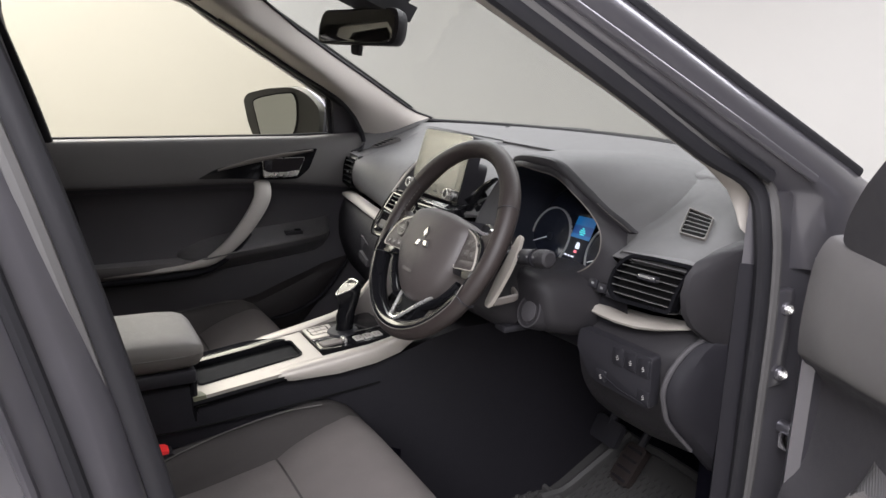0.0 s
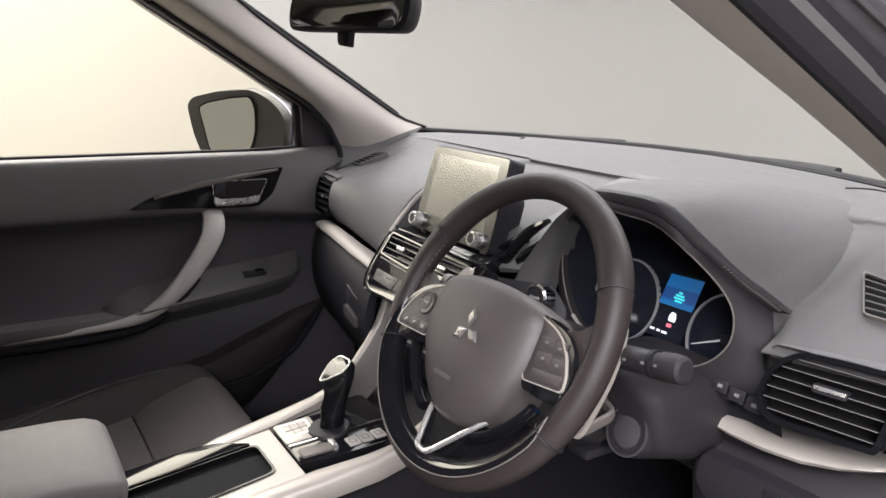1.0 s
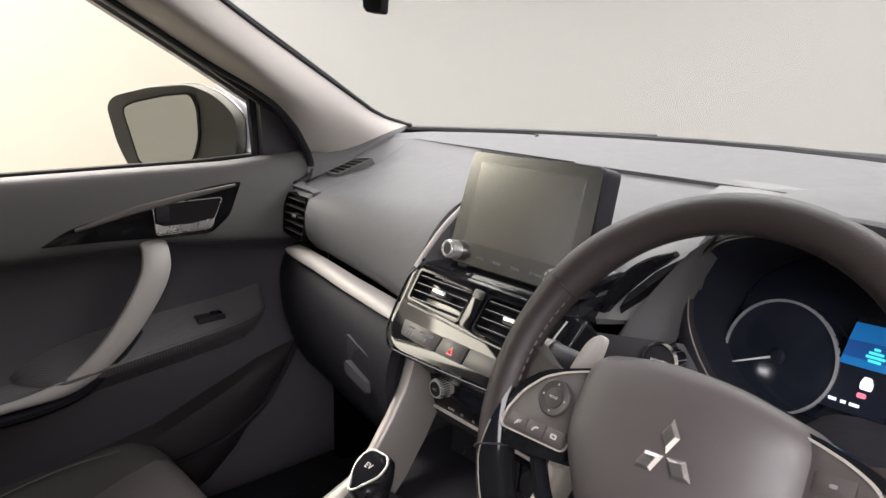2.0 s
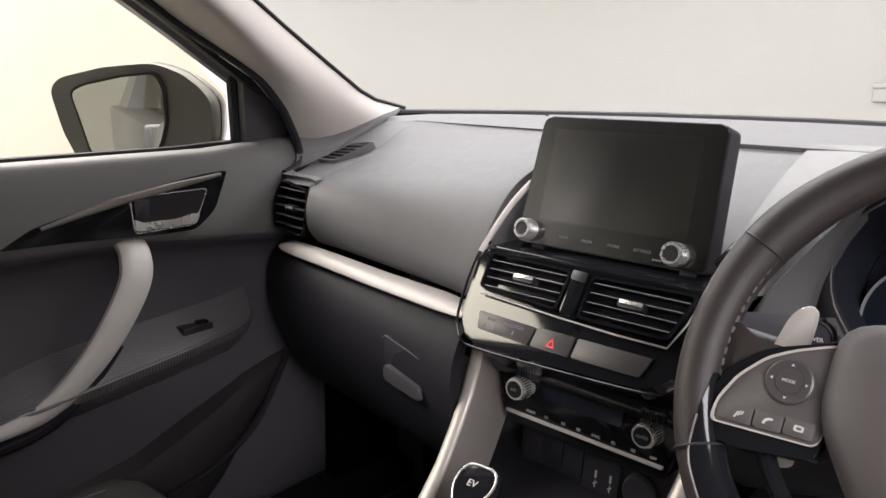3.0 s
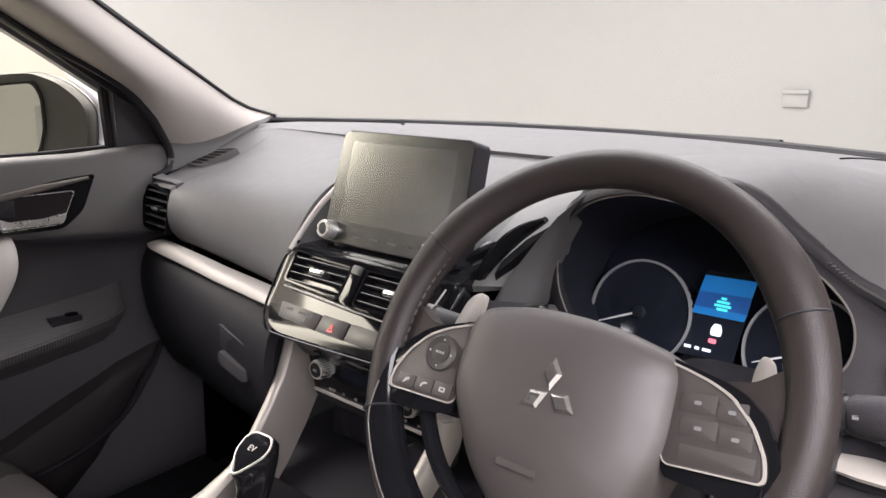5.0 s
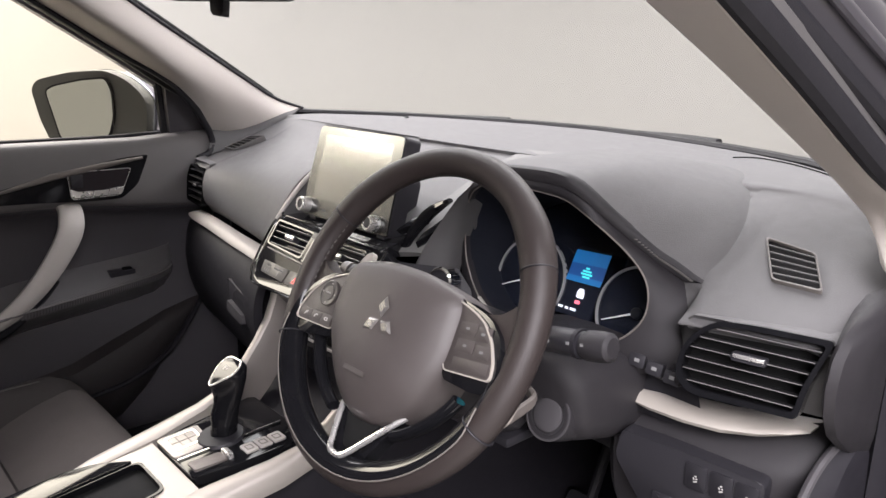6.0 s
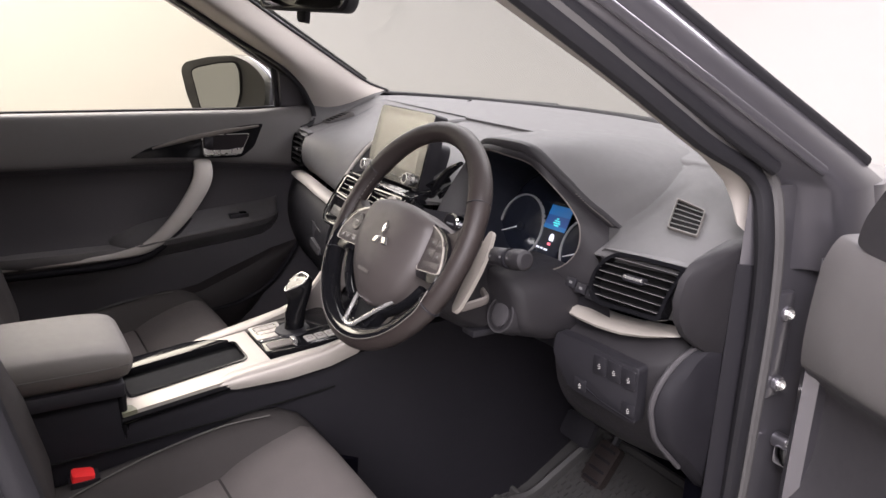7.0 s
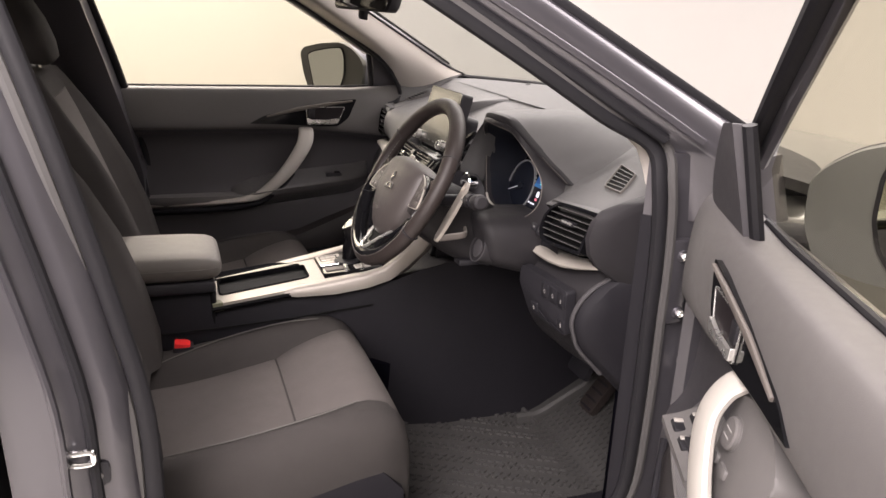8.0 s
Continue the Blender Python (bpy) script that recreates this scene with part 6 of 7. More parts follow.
# shift plate
plate = part("shift_plate", prism(CM, round_poly([(-0.072, 0.142), (0.058, 0.142), (0.074, 0.2), (0.085, 0.31), (-0.085, 0.31), (-0.078, 0.2)], 0.008), 0.014, 0.003, lift=0.010), GLOSS, console, "gloss black shift plate with switches")
panel = part("indicator_panel", prism(CM, round_poly([(-0.071, 0.143), (-0.004, 0.143), (0.001, 0.190), (-0.030, 0.202), (-0.066, 0.205)], 0.005), 0.004, 0.001, lift=0.0125), CREAM, plate, "champagne panel with framed gear indicator")
part("indicator_frame", ring_prism(CM, round_poly([(-0.063, 0.150), (-0.019, 0.150), (-0.017, 0.194), (-0.059, 0.196)], 0.007), round_poly([(-0.0605, 0.1525), (-0.0215, 0.1525), (-0.0195, 0.1915), (-0.0568, 0.1935)], 0.006), 0.002, 0, 0.0135), CHROME, panel)
for k in range(1, 3):
    part("indicator_line", tube([CM @ V(lerp(-0.0605, -0.0568, k / 3), lerp(0.1525, 0.1935, k / 3), 0.0128), CM @ V(lerp(-0.0215, -0.0195, k / 3), lerp(0.1525, 0.1915, k / 3), 0.0128)], 0.0006, 0.0006, 6), BRONZE, panel)
part("indicator_line", tube([CM @ V(-0.041, 0.1525, 0.0128), CM @ V(-0.038, 0.1925, 0.0128)], 0.0006, 0.0006, 6), BRONZE, panel)
part("plate_line", tube([CM @ V(x, y, 0.012) for x, y in ((0.004, 0.144), (0.014, 0.22), (0.022, 0.30))], 0.0016, 0.0014, 6), CHROME, plate)
br = part("parking_brake_switch", prism(CM, round_poly([(0.022, 0.150), (0.048, 0.150), (0.055, 0.196), (0.031, 0.196)], 0.003), 0.006, 0.002, lift=0.0135), BRONZE, plate, "satin grey parking brake switch")
part("switch_grip", prism(CM, round_poly([(0.0315, 0.197), (0.055, 0.197), (0.0565, 0.205), (0.033, 0.205)], 0.002), 0.008, 0.002, lift=0.018), KNOB, br, "bright front edge of the switch")
for k in range(3):
    x, y = 0.0385 + 0.0022 * k, 0.222 + 0.021 * k
    b_ = part("mode_switch", prism(CM, round_poly([(x, y), (x + 0.025, y), (x + 0.027, y + 0.0185), (x + 0.002, y + 0.0185)], 0.002), 0.006, 0.001, lift=0.0128), SATIN, plate)
    part("switch_top", ring_prism(CM, round_poly([(x + 0.006, y + 0.004), (x + 0.019, y + 0.004), (x + 0.021, y + 0.0145), (x + 0.008, y + 0.0145)], 0.002), round_poly([(x + 0.0075, y + 0.0055), (x + 0.0175, y + 0.0055), (x + 0.019, y + 0.013), (x + 0.0095, y + 0.013)], 0.0015), 0.001, 0, 0.0132), BRONZE, b_)
# armrest: padded lid with a rounded nose on a black bin
rows = []
for y, z1, z0, w in ((-0.456, 0.800, 0.786, 0.078), (-0.459, 0.809, 0.778, 0.092), (-0.468, 0.816, 0.771, 0.101), (-0.485, 0.821, 0.766, 0.105), (-0.52, 0.824, 0.765, 0.107), (-0.62, 0.826, 0.765, 0.107), (-0.75, 0.824, 0.765, 0.106), (-0.80, 0.815, 0.768, 0.10)):
    m_ = (z0 + z1) / 2
    rows.append([V(0.008 + x * w, y, z) for x, z in ((-1, m_), (-0.99, lerp(m_, z1, 0.7)), (-0.92, z1 - 0.003), (-0.6, z1), (0, z1 + 0.001), (0.6, z1), (0.92, z1 - 0.003), (0.99, lerp(m_, z1, 0.7)), (1, m_), (0.98, lerp(m_, z0, 0.7)), (0.9, z0), (-0.9, z0), (-0.98, lerp(m_, z0, 0.7)))])
lid = part("armrest", loft(rows), ARMREST, console, "warm grey padded armrest lid", 60)
part("lid_seam", tube([V(0.008 + sd * x, y, z) for sd, x, y, z in ((1, 0.1055, -0.78, 0.792), (1, 0.1075, -0.62, 0.7935), (1, 0.1065, -0.50, 0.7925), (1, 0.1005, -0.466, 0.7925), (1, 0.082, -0.4565, 0.793), (-1, 0.082, -0.4565, 0.793), (-1, 0.1005, -0.466, 0.7925), (-1, 0.1065, -0.50, 0.7925), (-1, 0.1075, -0.62, 0.7935))], 0.0012, 0.0012, 6), STITCH, lid)
part("box_rim", box((-0.096, -0.84, 0.734), (0.110, -0.474, 0.762), 0.006), BLACK, console, "black rim of the storage bin")
part("box_front", box((-0.100, -0.486, 0.64), (0.104, -0.472, 0.750), 0.006), GLOSS, console)
part("lid_latch", box((-0.016, -0.474, 0.748), (0.032, -0.462, 0.768), 0.004), BLACK, console)

# ---- gear lever ----
lever = thing("gear_lever", (-0.02, -0.12, 0.735), "gloss black gear lever with chrome-topped knob", "gear lever")
boot = frame_at(V(-0.010, -0.135, 0.75), (1, 0, 0), (0, 1, 0.1))
part("lever_boot", lathe(boot, [(0.036, -0.006), (0.036, 0.001), (0.033, 0.005), (0.016, 0.006)], 24), BLACK, lever)
km = frame_at(V(-0.010, -0.124, 0.850), (1, 0.12, 0), (-0.06, 0.84, 0.54))
drop = round_poly([(-0.004, -0.033), (0.022, 0.003), (0.018, 0.026), (-0.018, 0.026), (-0.0225, 0.003)], 0.014)
turn = [math.atan2(y, x) for x, y in drop]
rows = []
for o, r in ((V(-0.012, -0.130, 0.750), 0.0185), (V(-0.012, -0.128, 0.772), 0.0185), (V(-0.012, -0.126, 0.792), 0.0195)):
    rows.append([o + V(r * math.cos(a), r * math.sin(a) * 1.1, 0.004 * math.sin(a)) for a in turn])
stem = rows[-1]
for t, s, h in ((0.45, 0.98, -0.020), (0.8, 1.08, -0.015), (1.0, 1.12, -0.009), (1.0, 1.10, -0.002), (1.0, 1.03, 0.002)):
    rows.append([a.lerp(km @ V(x * s, y * s, h), t) for a, (x, y) in zip(stem, drop)])
part("knob", loft(rows), GLOSS, lever, "", 60)
part("knob_rim", ring_prism(km, [(x * 1.04, y * 1.04) for x, y in drop], [(x * 0.955, y * 0.955) for x, y in drop], 0.006, 0.0006, 0.0035), KNOB, lever, "chrome drop-shaped rim")
part("knob_cap", prism(km, [(x * 0.96, y * 0.96) for x, y in drop], 0.006, 0.001, lift=0.0028), GLOSS, lever)
words("EV", 0.010, km @ Matrix.Translation((-0.002, 0.006, 0.0030)), SATIN, lever)

# ---- seats ----


def build_seat(cx):
    seat = thing("front_seat", (cx, -0.45, 0.335), "two-tone grey cloth front seat with stitched bolsters", "seat", "front seats")
    ys = [-0.150, -0.158, -0.18, -0.215, -0.26, -0.352, -0.41, -0.48, -0.56, -0.64, -0.70]
    zc = [0.585, 0.618, 0.637, 0.642, 0.633, 0.598, 0.583, 0.568, 0.556, 0.55, 0.55]
    rows = []
    for y, z in zip(ys, zc):
        e = 1 - 0.10 * max(0, (y + 0.20) / 0.05)
        b = curve(y, [-0.70, -0.5, -0.33, -0.22, -0.17, -0.15], [0.055, 0.062, 0.05, 0.018, 0.002, 0.0])
        prof = [(-0.262, z - 0.15), (-0.270, z - 0.08), (-0.268, z - 0.02 + b * 0.3), (-0.250, z + b * 0.85), (-0.225, z + b), (-0.195, z + b * 0.82), (-0.168, z + b * 0.35), (-0.155, z - 0.004), (-0.08, z + 0.001), (0, z + 0.003), (0.08, z + 0.001), (0.155, z - 0.004), (0.168, z + b * 0.35), (0.195, z + b * 0.82), (0.225, z + b), (0.250, z + b * 0.85), (0.268, z - 0.02 + b * 0.3), (0.270, z - 0.08), (0.262, z - 0.15)]
        rows.append([V(cx + x * e, y, zz) for x, zz in prof])
    part("cushion", loft(rows), BOLSTER, seat, "charcoal cloth seat cushion", 70)
    # grey centre panels, front and rear, with the seam between
    for name, i0, i1, dy in (("cushion_panel", 1, 5, 0.0), ("cushion_panel", 5, 10, -0.004)):
        rs = []
        steps = 10
        for k in range(steps + 1):
            y = lerp(ys[i0], ys[i1], k / steps) + (dy if k == 0 else 0)
            z = curve(-y, [-q for q in ys], zc)
            edge = 0.006 * (1 - min(1, min(k, steps - k) / 1.5))
            wide = 0.168 if y > -0.36 else 0.160
            wide += 0.035 * max(0.0, (y + 0.33) / 0.18)
            rs.append([V(cx + wide * u, y, z + 0.011 - edge - 0.006 * abs(u) ** 4 + (0.0 if abs(u) < 0.99 else -0.018)) for u in (-1, -0.96, -0.8, -0.5, 0, 0.5, 0.8, 0.96, 1)])
        part(name, sheet(rs, 0.012), FABRIC, seat, "warm grey woven cushion panel", 60)
    for sd in (-1, 1):
        arc = spline([V(cx + sd * 0.205, -0.245, 0.669), V(cx + sd * 0.222, -0.33, 0.659), V(cx + sd * 0.222, -0.45, 0.637), V(cx + sd * 0.205, -0.56, 0.612), V(cx + sd * 0.185, -0.64, 0.59)], 5)
        part("stitch_line", tube(arc, 0.0014, 0.0012, 6), STITCH, seat)
    # backrest: sections up its slope
    def back_pt(x, s, d):
        y0, z0 = -0.625, 0.60
        return V(cx + x, y0 - 0.33 * s - 0.93 * d * 0.36 - d * 0.62, z0 + 0.93 * s + d * 0.12)
    rows = []
    for s, w, b, th in ((0.0, 0.235, 0.03, 0.12), (0.08, 0.255, 0.055, 0.13), (0.2, 0.265, 0.07, 0.135), (0.33, 0.262, 0.072, 0.13), (0.45, 0.25, 0.055, 0.12), (0.54, 0.235, 0.03, 0.11), (0.60, 0.21, 0.012, 0.10), (0.635, 0.17, 0.0, 0.08)):
        prof = [(-1.0, 0.10), (-1.04, 0.02), (-1.0, -b * 0.7), (-0.90, -b), (-0.76, -b * 0.75), (-0.63, -0.002), (-0.3, 0.0), (0, 0.002), (0.3, 0.0), (0.63, -0.002), (0.76, -b * 0.75), (0.90, -b), (1.0, -b * 0.7), (1.04, 0.02), (1.0, 0.10), (0.8, th), (0, th + 0.01), (-0.8, th)]
        rows.append([back_pt(x * w, s, d) for x, d in prof])
    part("backrest", loft(rows), BOLSTER, seat, "charcoal cloth backrest", 70)
    rs = []
    for k in range(11):
        s = lerp(0.05, 0.58, k / 10)
        w = curve(s, [0, 0.2, 0.45, 0.6], [0.150, 0.158, 0.150, 0.125])
        rs.append([back_pt(w * u, s, -0.012 + 0.006 * abs(u) ** 4 + (0.004 if k in (0, 10) else 0) + (0.007 if abs(u) > 0.99 else 0)) for u in (-1, -0.96, -0.8, -0.4, 0, 0.4, 0.8, 0.96, 1)])
    part("backrest_panel", sheet(rs, 0.012), FABRIC, seat, "warm grey woven backrest panel", 60)
    rows = []
    for s, w, a, b in ((0.66, 0.10, -0.02, 0.07), (0.675, 0.12, -0.035, 0.085), (0.72, 0.132, -0.045, 0.09), (0.78, 0.132, -0.045, 0.085), (0.83, 0.122, -0.035, 0.075), (0.85, 0.10, -0.015, 0.05)):
        rows.append([back_pt(x * w, s, d) for x, d in ((-1, 0.02), (-0.95, a * 0.6), (-0.7, a), (0, a * 1.08), (0.7, a), (0.95, a * 0.6), (1, 0.02), (0.9, b * 0.8), (0.5, b), (-0.5, b), (-0.9, b * 0.8))])
    part("headrest", loft(rows), BOLSTER, seat, "charcoal cloth headrest", 70)
    for x in (-0.07, 0.07):
        part("headrest_post", tube([back_pt(x, 0.60, 0.03), back_pt(x, 0.70, 0.03)], 0.006, None, 10), CHROME, seat)
    # plastic base and rails
    rows = []
    for y, z0, z1 in ((-0.17, 0.43, 0.50), (-0.21, 0.41, 0.545), (-0.35, 0.40, 0.53), (-0.6, 0.40, 0.52), (-0.72, 0.41, 0.52)):
        rows.append([V(cx + x * 1.0, y, z) for x, z in ((-0.272, z0), (-0.278, (z0 + z1) / 2), (-0.268, z1), (0.268, z1), (0.278, (z0 + z1) / 2), (0.272, z0))])
    base = part("seat_base", loft(rows), DARK, seat, "dark plastic seat base trim")
    for sd in (-1, 1):
        part("seat_rail", box((cx + sd * 0.19 - 0.02, -0.75, 0.335), (cx + sd * 0.19 + 0.02, -0.13, 0.40), 0.004), BLACK, seat)
    part("recline_handle", box((cx + 0.275, -0.66, 0.50), (cx + 0.292, -0.50, 0.525), 0.006), DARK, base)
    return seat


driver_seat = build_seat(0.37)
passenger_seat = copy_thing(driver_seat, Matrix.Translation((-0.375, -0.45, 0.335)))
tagged(driver_seat, "two-tone grey cloth driver seat behind the steering wheel")
tagged(passenger_seat, "two-tone grey cloth passenger seat beside the console")
for bx, nm in ((0.138, "driver"), (-0.135, "passenger")):
    bk = thing("seatbelt_buckle", (bx, -0.56, 0.50), "black seatbelt buckle with red release button", "buckle", "seatbelt buckles")
    bm_ = frame_at(V(bx, -0.552, 0.628), (1, 0, 0), (0, 0.92, -0.15))
    part("buckle_body", loft([[V(bx + x, y - 0.02 * (0.63 - z), z) for x, y in ((-0.016, -0.575), (0.016, -0.575), (0.018, -0.55), (0.016, -0.53), (-0.016, -0.53), (-0.018, -0.55))] for z in (0.46, 0.53, 0.60, 0.622)]), BLACK, bk)
    part("release_button", prism(bm_, round_poly(rect(0.030, 0.034, 0, -0.002), 0.004), 0.012, 0.003, lift=0.002), RED, bk, "red release button")

# ---- floor mat and pedals ----
matt = thing("floor_mat", (0.37, 0.1, 0.335), "black rubber floor mat with raised studs and rim", "floor mat")


def mat_z(x, y):
    return 0.342 + 0.95 * max(0.0, y - 0.34) * 0.55 + (0.02 * max(0, (y - 0.34)) if x > 0.3 else 0)


xs_, ys_ = [0.15 + 0.46 * k / 16 for k in range(17)], [-0.12 + 0.66 * k / 22 for k in range(23)]
part("mat_sheet", sheet([[V(x - (0.05 * max(0, (0.05 - y)) if x < 0.2 else 0), y, mat_z(x, y)) for x in xs_] for y in ys_], 0.005), MAT, matt)
part("mat_rim", tube([V(x, y, mat_z(x, y) + 0.004) for x, y in [(x, -0.12) for x in xs_] + [(0.61, y) for y in ys_] + [(x, 0.54) for x in xs_[::-1]] + [(0.15, y) for y in ys_[::-1]]], 0.010, 0.012, 6), MAT, matt)
part("mat_ridge", tube([V(0.225, y, mat_z(0.225, y) + 0.004) for y in ys_[13:]], 0.012, 0.02, 8), MAT, matt)
part("mat_ridge", tube([V(x, 0.315, mat_z(x, 0.315) + 0.002) for x in xs_[:5]], 0.008, 0.012, 8), MAT, matt)
own = bmesh.new()
for i in range(24):
    for j in range(36):
        x, y = 0.180 + 0.018 * i + 0.009 * (j % 2), -0.10 + 0.0168 * j
        if x > 0.59 or (x < 0.24 and y > 0.3) or y > 0.50 or (y < 0.3 and (i + 2 * (j // 2)) % 3 == 0):
            continue
        s, l_s = (0.0036, 0.0062) if y < 0.3 else (0.0022, 0.0066)
        q = Matrix.Translation((x, y, mat_z(x, y))) @ pose(0, 0, 0, 28 if y > 0.34 else 0, 0, (35 if (i // 4 + j // 6) % 2 else -35) if y < 0.3 else 0)
        prism(q, rect(2 * s, 2 * l_s), 0.006, 0, 1, 0.0046, own)
tagged(part("mat_studs", own, MAT, matt), kind="stuff")
ped = thing("accelerator_pedal", (0.40, 0.52, 0.42), "black ribbed accelerator pedal", "pedal")
pm = frame_at(V(0.31, 0.452, 0.445), (1, 0, 0), (0, 0.6, 0.8))
pp = part("pedal_pad", prism(pm, round_poly(rect(0.06, 0.10), 0.01), 0.02, 0.004), LEATHER, ped)
for k in range(4):
    part("pedal_rib", prism(pm @ Matrix.Translation((0.0, -0.04 + 0.025 * k, 0)), round_poly(rect(0.045, 0.006), 0.002), 0.003, 0.001, lift=0.003), DARK, pp)
part("pedal_arm", tube([pm @ V(0, 0.03, -0.01), V(0.31, 0.56, 0.58)], 0.010, None, 8), BLACK, ped)
ped = thing("brake_pedal", (0.26, 0.5, 0.5), "black brake pedal under the dashboard", "pedal")
pm = frame_at(V(0.24, 0.44, 0.50), (1, 0, 0), (0, 0.45, 0.89))
part("pedal_pad", prism(pm, round_poly(rect(0.09, 0.06), 0.01), 0.015, 0.004), BLACK, ped)
part("pedal_arm", tube([pm @ V(0, 0.01, -0.01), V(0.24, 0.52, 0.66)], 0.010, None, 8), BLACK, ped)

# ---- interior mirror ----
im = frame_at(V(-0.012, -0.10, 1.41), (0.95, 0.31, 0), (-0.02, 0.12, 1))
imir = thing("rear_view_mirror", (0, -0.09, 1.42), "dark rear-view mirror hanging from the windscreen", "mirror")
out = round_poly([(-0.125, -0.034), (0.118, -0.038), (0.128, 0.0), (0.118, 0.036), (-0.115, 0.036), (-0.128, 0.0)], 0.022)
rows = [[im @ V(x * s, y * s, h) for x, y in out] for s, h in ((0.5, -0.05), (0.8, -0.042), (0.95, -0.028), (1.0, -0.01), (1.0, 0.002), (0.97, 0.004))]
part("mirror_housing", loft(rows), BLACK, imir)
part("mirror_glass", prism(im, [(x * 0.94, y * 0.88) for x, y in out], 0.004, 0.0005, lift=0.0055), DIMMIRROR, imir, "reflecting mirror glass")
part("dip_lever", prism(im @ Matrix.Translation((-0.01, -0.045, -0.006)), round_poly([(-0.014, 0.012), (-0.01, -0.010), (0.012, -0.012), (0.012, 0.012)], 0.004), 0.012, 0.003), BLACK, imir)
part("mirror_stem", tube([im @ V(0, 0.01, -0.04), V(0.01, -0.02, 1.455), V(0.01, 0.0, 1.475)], 0.012, None, 12), BLACK, imir)
part("sensor_cover", loft([[V(0.01 + x, y, z) for x in (-0.06, 0.06) for y, z in (((-0.2, 1.49), (-0.02, 1.42)) if x < 0 else ((-0.02, 1.42), (-0.2, 1.49)))], [V(0.01 + x * 0.9, y + 0.02, z + 0.03) for x in (-0.06, 0.06) for y, z in (((-0.2, 1.49), (-0.02, 1.42)) if x < 0 else ((-0.02, 1.42), (-0.2, 1.49)))]]), BLACK, imir)
for x0, x1, d in ((-0.52, -0.02, 0.0), (0.02, 0.50, 0.01)):
    wp = thing("wiper", (x0, windscreen_y(x0) + 0.05, 1.13), "black wiper resting along the windscreen foot", "wiper", "wipers")
    pth = [V(lerp(x0, x1, k / 8), windscreen_y(lerp(x0, x1, k / 8)) + 0.022, 1.152 + 0.006 * math.sin(math.pi * k / 8)) for k in range(9)]
    part("wiper_blade", tube(pth, 0.008, 0.0075, 8), BLACK, wp)
    part("wiper_arm", tube([p + V(0, 0.03, 0.006) for p in pth[:5]], 0.009, 0.006, 8), BLACK, wp)

# ---- doors ----


